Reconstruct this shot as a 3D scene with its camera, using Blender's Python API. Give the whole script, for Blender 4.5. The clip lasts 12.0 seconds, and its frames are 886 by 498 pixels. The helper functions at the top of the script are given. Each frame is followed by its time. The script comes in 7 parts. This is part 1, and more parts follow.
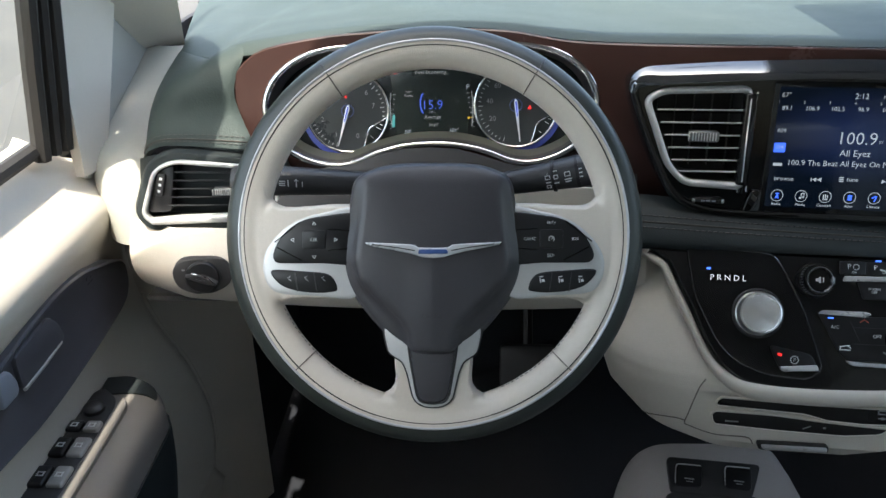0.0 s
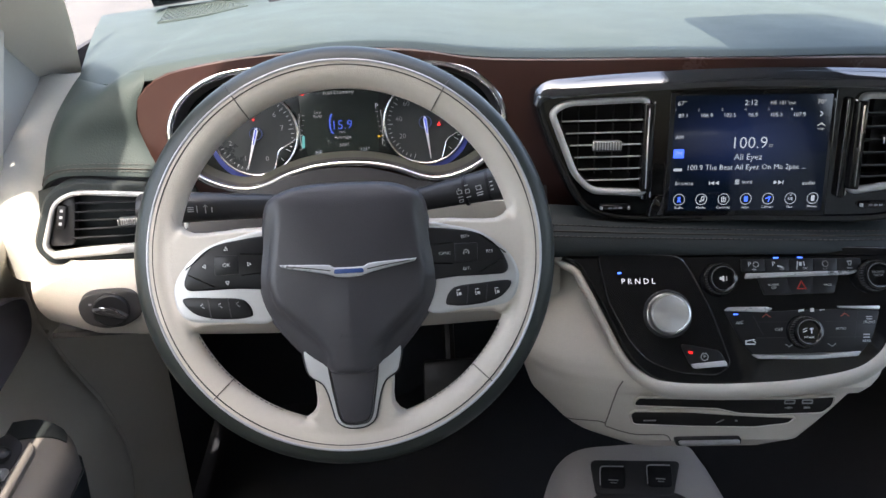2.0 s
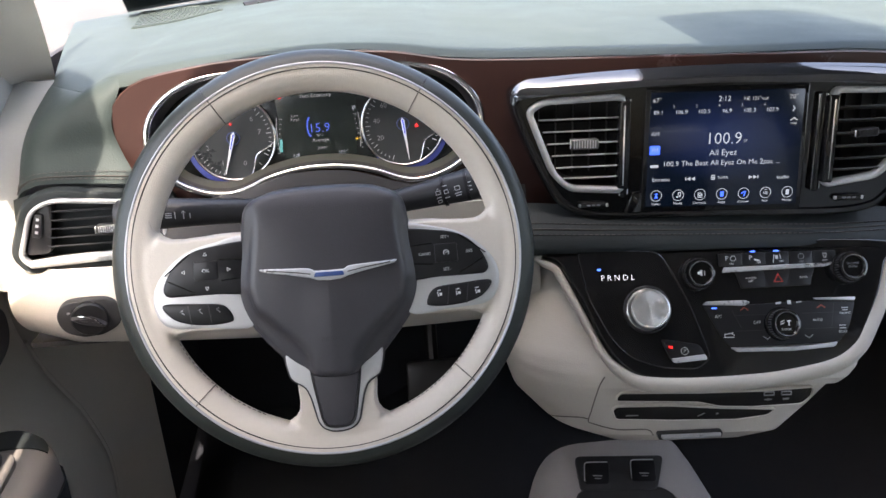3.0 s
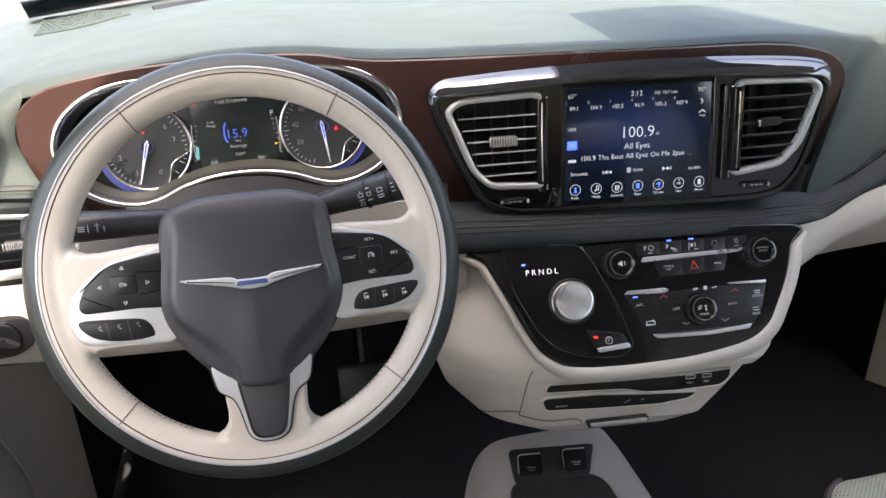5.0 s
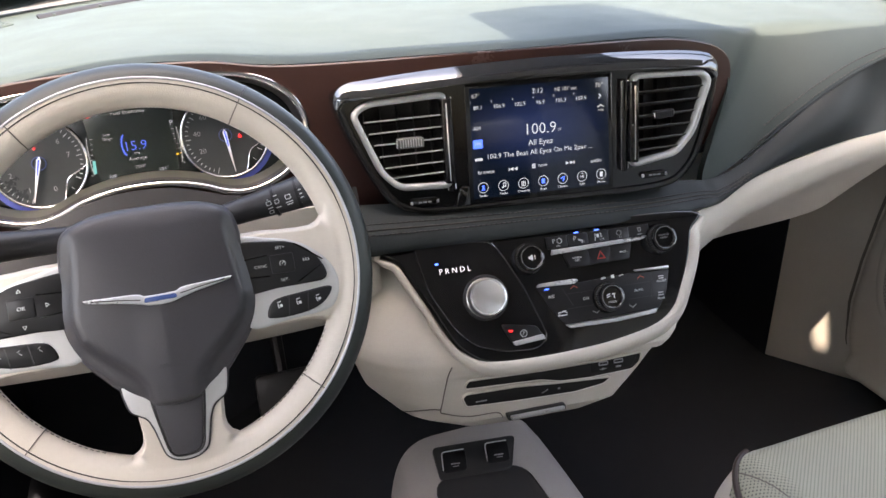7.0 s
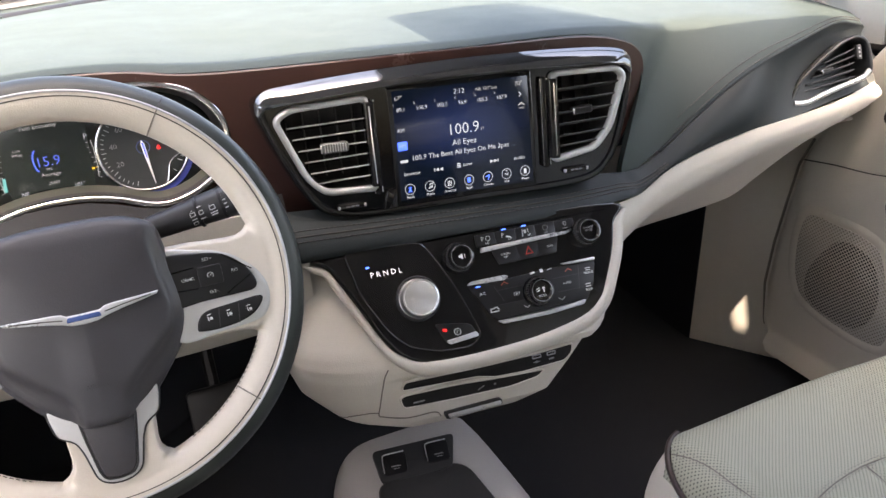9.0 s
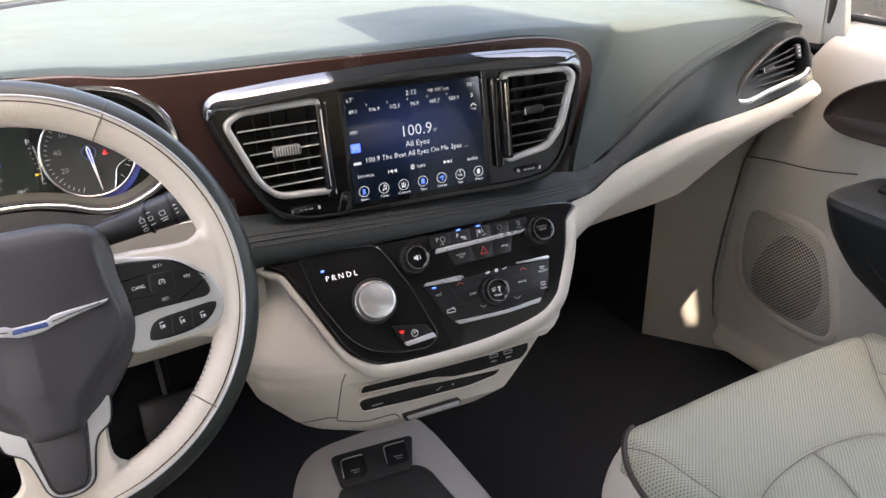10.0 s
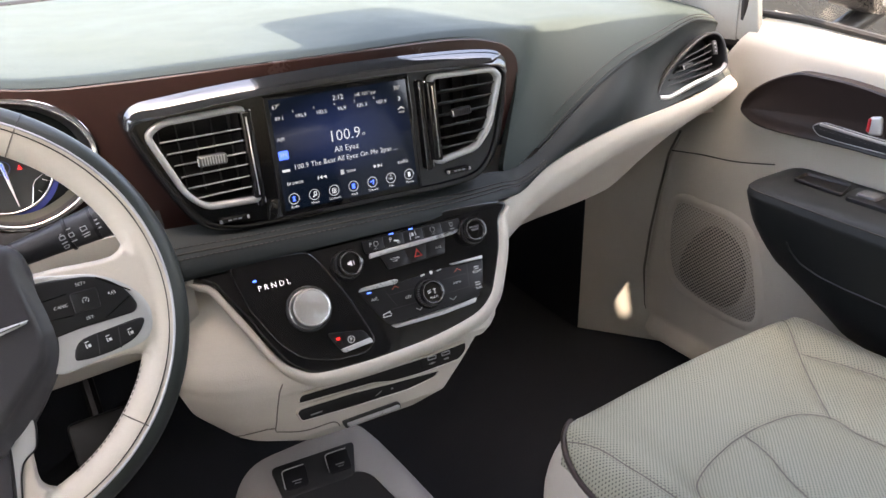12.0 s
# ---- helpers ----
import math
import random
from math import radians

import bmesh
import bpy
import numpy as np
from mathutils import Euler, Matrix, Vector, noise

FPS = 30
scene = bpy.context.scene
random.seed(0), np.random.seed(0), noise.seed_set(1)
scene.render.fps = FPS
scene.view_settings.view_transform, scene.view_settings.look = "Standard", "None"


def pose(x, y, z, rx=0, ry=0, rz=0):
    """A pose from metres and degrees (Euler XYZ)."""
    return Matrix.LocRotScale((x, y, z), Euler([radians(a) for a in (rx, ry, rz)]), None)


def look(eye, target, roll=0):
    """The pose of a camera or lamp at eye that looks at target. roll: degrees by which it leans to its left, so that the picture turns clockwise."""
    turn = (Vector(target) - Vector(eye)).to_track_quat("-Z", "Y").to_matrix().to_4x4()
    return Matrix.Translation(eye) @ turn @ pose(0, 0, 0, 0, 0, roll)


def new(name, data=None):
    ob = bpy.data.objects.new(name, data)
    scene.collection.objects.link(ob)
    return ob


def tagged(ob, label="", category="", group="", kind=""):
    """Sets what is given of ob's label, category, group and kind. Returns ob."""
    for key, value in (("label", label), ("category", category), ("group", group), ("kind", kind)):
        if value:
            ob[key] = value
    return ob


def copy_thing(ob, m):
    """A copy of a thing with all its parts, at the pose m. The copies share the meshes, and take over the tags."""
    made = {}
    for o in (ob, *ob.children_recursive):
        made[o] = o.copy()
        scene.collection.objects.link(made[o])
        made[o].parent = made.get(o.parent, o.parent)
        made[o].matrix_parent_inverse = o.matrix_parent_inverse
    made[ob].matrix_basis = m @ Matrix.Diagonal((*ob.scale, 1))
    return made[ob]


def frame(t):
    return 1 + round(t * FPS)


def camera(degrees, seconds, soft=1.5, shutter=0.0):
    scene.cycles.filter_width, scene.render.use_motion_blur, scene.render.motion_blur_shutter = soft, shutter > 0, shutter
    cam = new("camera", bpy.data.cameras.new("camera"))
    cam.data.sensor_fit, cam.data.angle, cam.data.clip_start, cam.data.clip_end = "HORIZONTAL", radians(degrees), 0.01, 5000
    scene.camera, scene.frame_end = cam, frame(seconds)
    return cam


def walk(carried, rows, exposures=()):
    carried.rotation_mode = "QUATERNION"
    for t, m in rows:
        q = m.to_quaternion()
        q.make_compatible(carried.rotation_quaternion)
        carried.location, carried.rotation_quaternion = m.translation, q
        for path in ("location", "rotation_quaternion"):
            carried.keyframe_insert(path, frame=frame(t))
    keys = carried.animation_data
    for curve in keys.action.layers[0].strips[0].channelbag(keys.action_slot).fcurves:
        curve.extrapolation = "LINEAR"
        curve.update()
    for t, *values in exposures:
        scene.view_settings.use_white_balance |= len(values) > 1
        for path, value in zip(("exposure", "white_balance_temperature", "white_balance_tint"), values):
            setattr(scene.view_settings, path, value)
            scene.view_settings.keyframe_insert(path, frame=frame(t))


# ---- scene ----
cam = camera(58.6, 12.0)
PATH = [
    (0, (0.032, -0.659, 1.371), (-0.03, 1.122, 0.464), -0.6),
    (0.5, (0.033, -0.66, 1.371), (0.048, 1.125, 0.468), -0.3),
    (1, (0.035, -0.66, 1.371), (0.06, 1.135, 0.49), -0.8),
    (1.5, (0.035, -0.662, 1.37), (0.088, 1.138, 0.498), -1.2),
    (2, (0.036, -0.662, 1.37), (0.177, 1.135, 0.504), -0.7),
    (2.5, (0.037, -0.664, 1.37), (0.186, 1.134, 0.506), -1.2),
    (3, (0.038, -0.664, 1.371), (0.224, 1.13, 0.505), -1.3),
    (5, (0.041, -0.665, 1.373), (0.406, 1.097, 0.502), -1.3),
    (5.5, (0.041, -0.665, 1.374), (0.463, 1.083, 0.5), -1.2),
    (6, (0.042, -0.667, 1.374), (0.486, 1.078, 0.503), -1.7),
    (6.5, (0.041, -0.666, 1.375), (0.551, 1.058, 0.5), -1.5),
    (7, (0.042, -0.668, 1.376), (0.616, 1.036, 0.5), -1.4),
    (7.5, (0.041, -0.669, 1.378), (0.688, 1.008, 0.5), -1.2),
    (9.5, (0.038, -0.67, 1.377), (0.823, 0.948, 0.501), -1.7),
    (10, (0.037, -0.669, 1.377), (0.886, 0.916, 0.501), -1.3),
    (10.5, (0.038, -0.669, 1.377), (0.926, 0.894, 0.501), -1.3),
    (11, (0.037, -0.67, 1.375), (0.932, 0.892, 0.504), -1.6),
    (11.5, (0.04, -0.671, 1.379), (0.976, 0.864, 0.503), -1.7),
    (12, (0.041, -0.67, 1.379), (1.027, 0.833, 0.502), -1.4),
]
walk(cam, [(t, look(eye, target, roll)) for t, eye, target, roll in PATH], [(0.0, 2.80, 6600, 5), (3.0, 3.20, 7050, 16), (12.0, 3.64, 7700, 18)])

# ---- light: a clear day, the sun high, behind the driver and a little to the left ----
TRAVEL = Vector((0.11, 0.50, -1.0))
world = bpy.data.worlds.new("sky")
scene.world = world
world.use_nodes = True
nt = world.node_tree
sky = nt.nodes.new("ShaderNodeTexSky")
sky.sky_type, sky.sun_disc = "NISHITA", False
sky.dust_density, sky.ozone_density = 5.0, 0.6
sky.sun_elevation = math.asin(1.0 / TRAVEL.length)
sky.sun_rotation = math.atan2(-TRAVEL.x, -TRAVEL.y)
nt.links.new(sky.outputs["Color"], nt.nodes["Background"].inputs["Color"])
nt.nodes["Background"].inputs["Strength"].default_value = 0.15
sun = new("sun", bpy.data.lights.new("sun", "SUN"))
sun.data.energy, sun.data.angle, sun.data.color = 1.65, radians(0.5), (1.0, 0.925, 0.825)
sun.rotation_euler = TRAVEL.to_track_quat("-Z", "Y").to_euler()


# ---- small building helpers ----
def rounded(pts, r, n=5):
    """A closed outline with its corners rounded by r."""
    out = []
    k = len(pts)
    for i in range(k):
        p, a, b = Vector(pts[i]), Vector(pts[i - 1]), Vector(pts[(i + 1) % k])
        d = min(r, (a - p).length * 0.48, (b - p).length * 0.48)
        s, e = p + (a - p).normalized() * d, p + (b - p).normalized() * d
        for j in range(n + 1):
            t = j / n
            out.append(tuple(s * (1 - t) ** 2 + p * 2 * t * (1 - t) + e * t * t))
    return out


def smooth(pts, n=6, closed=True):
    """A Catmull-Rom curve through points of any dimension."""
    k, out = len(pts), []
    P = [Vector(p) for p in pts]
    for i in range(k if closed else k - 1):
        if closed:
            a, b, c, d = P[i - 1], P[i], P[(i + 1) % k], P[(i + 2) % k]
        else:
            a, b, c, d = P[max(i - 1, 0)], P[i], P[i + 1], P[min(i + 2, k - 1)]
        for j in range(n):
            t = j / n
            out.append(0.5 * (2 * b + (c - a) * t + (2 * a - 5 * b + 4 * c - d) * t * t + (3 * b - a - 3 * c + d) * t ** 3))
    if not closed:
        out.append(P[-1])
    return [tuple(p) for p in out]


def curve(pts, t):
    """The point at t in 0..1 of an open smooth curve."""
    k = len(pts) - 1
    i = min(int(t * k), k - 1)
    f = t * k - i
    P = [Vector(p) for p in pts]
    a, b, c, d = P[max(i - 1, 0)], P[i], P[i + 1], P[min(i + 2, k)]
    return 0.5 * (2 * b + (c - a) * f + (2 * a - 5 * b + 4 * c - d) * f * f + (3 * b - a - 3 * c + d) * f ** 3)


def mirrored(pts):
    """A half outline (from the top middle, x >= 0) closed by its mirror image."""
    return [p for p in pts] + [(-p[0], p[1]) for p in reversed(pts) if abs(p[0]) > 1e-6]


def circle(r, n=32, x=0.0, y=0.0):
    return [(x + r * math.cos(2 * math.pi * i / n), y + r * math.sin(2 * math.pi * i / n)) for i in range(n)]


def grown(poly, d):
    """The outline moved outwards by d."""
    k = len(poly)
    area = sum(poly[i - 1][0] * poly[i][1] - poly[i][0] * poly[i - 1][1] for i in range(k))
    sgn = 1 if area > 0 else -1
    out = []
    for i in range(k):
        a, p, b = Vector(poly[i - 1]), Vector(poly[i]), Vector(poly[(i + 1) % k])
        e, f = (p - a), (b - p)
        e = e.normalized() if e.length > 1e-9 else f.normalized()
        f = f.normalized() if f.length > 1e-9 else e
        m = Vector((e.y + f.y, -e.x - f.x))
        m = m.normalized() if m.length > 1e-6 else Vector((e.y, -e.x))
        c = max(0.5, m.dot(Vector((e.y, -e.x))))
        q = p + m * (sgn * d / c)
        out.append((q.x, q.y))
    return out


def swept(outline, profile, cap=True, loop=False, bm=None):
    """Rings of the outline, each moved out by d and lying at height w, joined in turn: plates, lids and frames."""
    bm = bm or bmesh.new()
    rings = [[bm.verts.new((x, y, w)) for x, y in grown(outline, d)] for d, w in profile]
    k = len(outline)
    pairs = list(zip(rings, rings[1:])) + ([(rings[-1], rings[0])] if loop else [])
    for a, b in pairs:
        for i in range(k):
            bm.faces.new((a[i], a[(i + 1) % k], b[(i + 1) % k], b[i]))
    if cap and not loop:
        bm.faces.new(rings[-1])
        bm.faces.new(list(reversed(rings[0])))
    return bm


def slab(outline, low, high, edge=0.001, bm=None):
    """A plate with a softened front edge."""
    return swept(outline, [(0, low), (0, high - edge), (-edge * 0.35, high - edge * 0.3), (-edge, high)], bm=bm)


def domed(outline, steps, bm=None):
    """Rings of the outline shrunk towards its middle: (scale, height), closed over."""
    bm = bm or bmesh.new()
    k = len(outline)
    cx, cy = sum(p[0] for p in outline) / k, sum(p[1] for p in outline) / k
    rings = [[bm.verts.new((cx + (x - cx) * s, cy + (y - cy) * s, w)) for x, y in outline] for s, w in steps]
    for a, b in zip(rings, rings[1:]):
        for i in range(k):
            bm.faces.new((a[i], a[(i + 1) % k], b[(i + 1) % k], b[i]))
    bm.faces.new(rings[-1])
    bm.faces.new(list(reversed(rings[0])))
    return bm


def pierced(outer, holes, low, high, edge=0.0015):
    """A plate with holes through it."""
    bm = bmesh.new()
    rims = []
    for n, loop in enumerate([outer] + holes):
        s = -edge if n == 0 else edge
        top = [bm.verts.new((x, y, high)) for x, y in grown(loop, s)]
        mid = [bm.verts.new((x, y, high - edge)) for x, y in loop]
        bot = [bm.verts.new((x, y, low)) for x, y in loop]
        k = len(loop)
        for a, b in ((top, mid), (mid, bot)):
            for i in range(k):
                bm.faces.new((a[i], a[(i + 1) % k], b[(i + 1) % k], b[i]))
        rims += [bm.edges.get((top[i], top[(i + 1) % k])) for i in range(k)]
    bmesh.ops.triangle_fill(bm, use_beauty=True, use_dissolve=False, edges=rims)
    return bm


def rim_frame(outline, width, low, high, bm=None):
    """A rounded frame along the inside of an outline."""
    w = width
    return swept(outline, [(0, low), (0, high - 0.35 * w), (-0.18 * w, high - 0.1 * w), (-0.5 * w, high), (-0.82 * w, high - 0.1 * w), (-w, high - 0.35 * w), (-w, low)], loop=True, bm=bm)


def lathe(profile, n=32, bm=None, x=0.0, y=0.0):
    """A turned body round the local z axis from (radius, height)."""
    bm = bm or bmesh.new()
    rings = [[bm.verts.new((x + r * math.cos(2 * math.pi * i / n), y + r * math.sin(2 * math.pi * i / n), w)) for i in range(n)] for r, w in profile]
    for a, b in zip(rings, rings[1:]):
        for i in range(n):
            bm.faces.new((a[i], a[(i + 1) % n], b[(i + 1) % n], b[i]))
    bm.faces.new(rings[-1])
    bm.faces.new(list(reversed(rings[0])))
    return bm


def tube(path, r, n=8, closed=False, bm=None, flat=1.0):
    """A round (or flattened) tube along points of three coordinates."""
    bm = bm or bmesh.new()
    P = [Vector(p) for p in path]
    k, rings, up = len(P), [], Vector((0.13, -0.71, 0.69))
    for i in range(k):
        a, b = (P[i - 1], P[(i + 1) % k]) if closed else (P[max(i - 1, 0)], P[min(i + 1, k - 1)])
        d = (b - a).normalized()
        s = d.cross(up).normalized()
        u = s.cross(d)
        rr = r[i] if isinstance(r, (list, tuple)) else r
        rings.append([bm.verts.new(P[i] + s * rr * math.cos(2 * math.pi * j / n) + u * rr * flat * math.sin(2 * math.pi * j / n)) for j in range(n)])
    for i in range(k if closed else k - 1):
        a, b = rings[i], rings[(i + 1) % k]
        for j in range(n):
            bm.faces.new((a[j], a[(j + 1) % n], b[(j + 1) % n], b[j]))
    if not closed:
        bm.faces.new(list(reversed(rings[0])))
        bm.faces.new(rings[-1])
    return bm


def sheet(fn, nu, nv, thick=0.0, bm=None):
    """A grid over u, v in 0..1; with a thickness it is closed behind, along its own normals."""
    bm = bm or bmesh.new()
    P = [[Vector(fn(i / nu, j / nv)) for j in range(nv + 1)] for i in range(nu + 1)]
    F = [[bm.verts.new(P[i][j]) for j in range(nv + 1)] for i in range(nu + 1)]
    for i in range(nu):
        for j in range(nv):
            bm.faces.new((F[i][j], F[i + 1][j], F[i + 1][j + 1], F[i][j + 1]))
    if thick:
        B = []
        for i in range(nu + 1):
            B.append([])
            for j in range(nv + 1):
                du = P[min(i + 1, nu)][j] - P[max(i - 1, 0)][j]
                dv = P[i][min(j + 1, nv)] - P[i][max(j - 1, 0)]
                B[i].append(bm.verts.new(P[i][j] - du.cross(dv).normalized() * thick))
        for i in range(nu):
            for j in range(nv):
                bm.faces.new((B[i][j], B[i][j + 1], B[i + 1][j + 1], B[i + 1][j]))
        for i in range(nu):
            bm.faces.new((F[i + 1][0], F[i][0], B[i][0], B[i + 1][0]))
            bm.faces.new((F[i][nv], F[i + 1][nv], B[i + 1][nv], B[i][nv]))
        for j in range(nv):
            bm.faces.new((F[0][j], F[0][j + 1], B[0][j + 1], B[0][j]))
            bm.faces.new((F[nu][j + 1], F[nu][j], B[nu][j], B[nu][j + 1]))
    return bm


def box(x0, x1, y0, y1, z0, z1, edge=0.0, bm=None):
    bm = bm or bmesh.new()
    return swept([(x0, y0), (x1, y0), (x1, y1), (x0, y1)], [(-edge, z0), (0, z0 + edge), (0, z1 - edge), (-edge, z1)] if edge else [(0, z0), (0, z1)], bm=bm)


def turned(bm, m):
    bmesh.ops.transform(bm, matrix=m, verts=bm.verts)
    return bm


def plane_at(origin, recline, roll=0.0, yaw=0.0):
    """The pose of a panel that faces the driver: x right, y up along it, z out of it. recline: its top leans away; yaw: it turns to the driver."""
    return Matrix.Translation(origin) @ pose(0, 0, 0, 0, 0, -yaw) @ pose(0, 0, 0, 90 - recline) @ pose(0, 0, 0, 0, 0, roll)


def root_of(ob):
    while ob.parent:
        ob = ob.parent
    return ob


def part(name, bm, material, parent, label="", world=False, angle=40):
    """Links a bmesh as one mesh under a thing or a part. world: its points are in the world, not in the thing's own pose."""
    if world:
        turned(bm, root_of(parent).matrix_basis.inverted())
    bmesh.ops.recalc_face_normals(bm, faces=bm.faces)
    me = bpy.data.meshes.new(name)
    bm.to_mesh(me)
    bm.free()
    me.polygons.foreach_set("use_smooth", [True] * len(me.polygons))
    me.set_sharp_from_angle(angle=radians(angle))
    me.materials.append(material)
    ob = new(name, me)
    ob.parent = parent
    if label:
        ob["label"] = label
    return ob


def thing(name, m, label, category, group="", kind=""):
    """An Empty that carries a thing's parts."""
    ob = new(name)
    ob.empty_display_size = 0.05
    ob.matrix_basis = m if isinstance(m, Matrix) else Matrix.Translation(m)
    return tagged(ob, label, category, group, kind)


def lettering(s, size, parent, material, x, y, w, align="CENTER", name="lettering", wide=1.0, m=None):
    """Writing as a thin mesh on a panel."""
    cu = bpy.data.curves.new(name, "FONT")
    cu.body, cu.size, cu.align_x, cu.align_y = s, size, align, "CENTER"
    cu.extrude, cu.resolution_u, cu.offset = 0.00015, 2, -0.008 * size
    tmp = bpy.data.objects.new(name, cu)
    me = bpy.data.meshes.new_from_object(tmp)
    bpy.data.objects.remove(tmp)
    me.name = name
    me.transform((m or Matrix()) @ Matrix.Translation((x, y, w)) @ Matrix.Diagonal((wide, 1, 1, 1)))
    me.materials.clear()
    me.materials.append(material)
    ob = new(name, me)
    ob.parent = parent
    return ob


def bars(rects, parent, material, w, name="glyph", h=0.0003):
    """Small raised strokes: rows of x, y, width, height, turn."""
    bm = bmesh.new()
    for x, y, a, b, turn in rects:
        c, s = math.cos(radians(turn)), math.sin(radians(turn))
        q = [(-a / 2, -b / 2), (a / 2, -b / 2), (a / 2, b / 2), (-a / 2, b / 2)]
        swept([(x + u * c - v * s, y + u * s + v * c) for u, v in q], [(0, w), (0, w + h)], bm=bm)
    return tagged(part(name, bm, material, parent), kind="stuff")


# ---- materials ----
def material(name, color, rough=0.5, metal=0.0, grain=0.0, grain_scale=900.0, mottle=0.12, mottle_scale=9.0, coat=0.0, spec=0.5, rough_var=0.08, sheen=0.0, fine="VORONOI", strength=0.25):
    """Colour that varies at two scales, with a fine relief."""
    m = bpy.data.materials.new(name)
    m.use_nodes = True
    nt = m.node_tree
    b = nt.nodes["Principled BSDF"]
    b.inputs["Metallic"].default_value = metal
    b.inputs["Specular IOR Level"].default_value = spec
    b.inputs["Coat Weight"].default_value = coat
    b.inputs["Coat Roughness"].default_value = 0.04
    b.inputs["Sheen Weight"].default_value = sheen
    co = nt.nodes.new("ShaderNodeTexCoord")
    big = nt.nodes.new("ShaderNodeTexNoise")
    big.inputs["Scale"].default_value = mottle_scale
    big.inputs["Detail"].default_value = 5
    nt.links.new(co.outputs["Object"], big.inputs["Vector"])
    small = nt.nodes.new("ShaderNodeTexNoise")
    small.inputs["Scale"].default_value = 260
    small.inputs["Detail"].default_value = 2
    nt.links.new(co.outputs["Object"], small.inputs["Vector"])
    add = nt.nodes.new("ShaderNodeMath")
    add.operation = "MULTIPLY_ADD"
    nt.links.new(small.outputs["Fac"], add.inputs[0])
    add.inputs[1].default_value = 0.35
    nt.links.new(big.outputs["Fac"], add.inputs[2])
    ramp = nt.nodes.new("ShaderNodeMapRange")
    ramp.inputs["From Min"].default_value, ramp.inputs["From Max"].default_value = 0.35, 1.0
    ramp.inputs["To Min"].default_value, ramp.inputs["To Max"].default_value = 1 - mottle, 1 + mottle
    nt.links.new(add.outputs[0], ramp.inputs["Value"])
    mul = nt.nodes.new("ShaderNodeMix")
    mul.data_type, mul.blend_type = "RGBA", "MULTIPLY"
    mul.inputs["Factor"].default_value = 1
    mul.inputs["A"].default_value = (*color, 1)
    nt.links.new(ramp.outputs["Result"], mul.inputs["B"])
    nt.links.new(mul.outputs["Result"], b.inputs["Base Color"])
    rr = nt.nodes.new("ShaderNodeMapRange")
    rr.inputs["From Min"].default_value, rr.inputs["From Max"].default_value = 0.4, 0.9
    rr.inputs["To Min"].default_value, rr.inputs["To Max"].default_value = max(0.0, rough - rough_var), min(1.0, rough + rough_var)
    nt.links.new(add.outputs[0], rr.inputs["Value"])
    nt.links.new(rr.outputs["Result"], b.inputs["Roughness"])
    if grain:
        if fine == "VORONOI":
            tex = nt.nodes.new("ShaderNodeTexVoronoi")
            tex.inputs["Scale"].default_value = grain_scale
            out = tex.outputs["Distance"]
        else:
            tex = nt.nodes.new("ShaderNodeTexNoise")
            tex.inputs["Scale"].default_value = grain_scale
            tex.inputs["Detail"].default_value = 4
            out = tex.outputs["Fac"]
        nt.links.new(co.outputs["Object"], tex.inputs["Vector"])
        bump = nt.nodes.new("ShaderNodeBump")
        bump.inputs["Strength"].default_value = strength
        bump.inputs["Distance"].default_value = grain
        nt.links.new(out, bump.inputs["Height"])
        nt.links.new(bump.outputs["Normal"], b.inputs["Normal"])
    return m


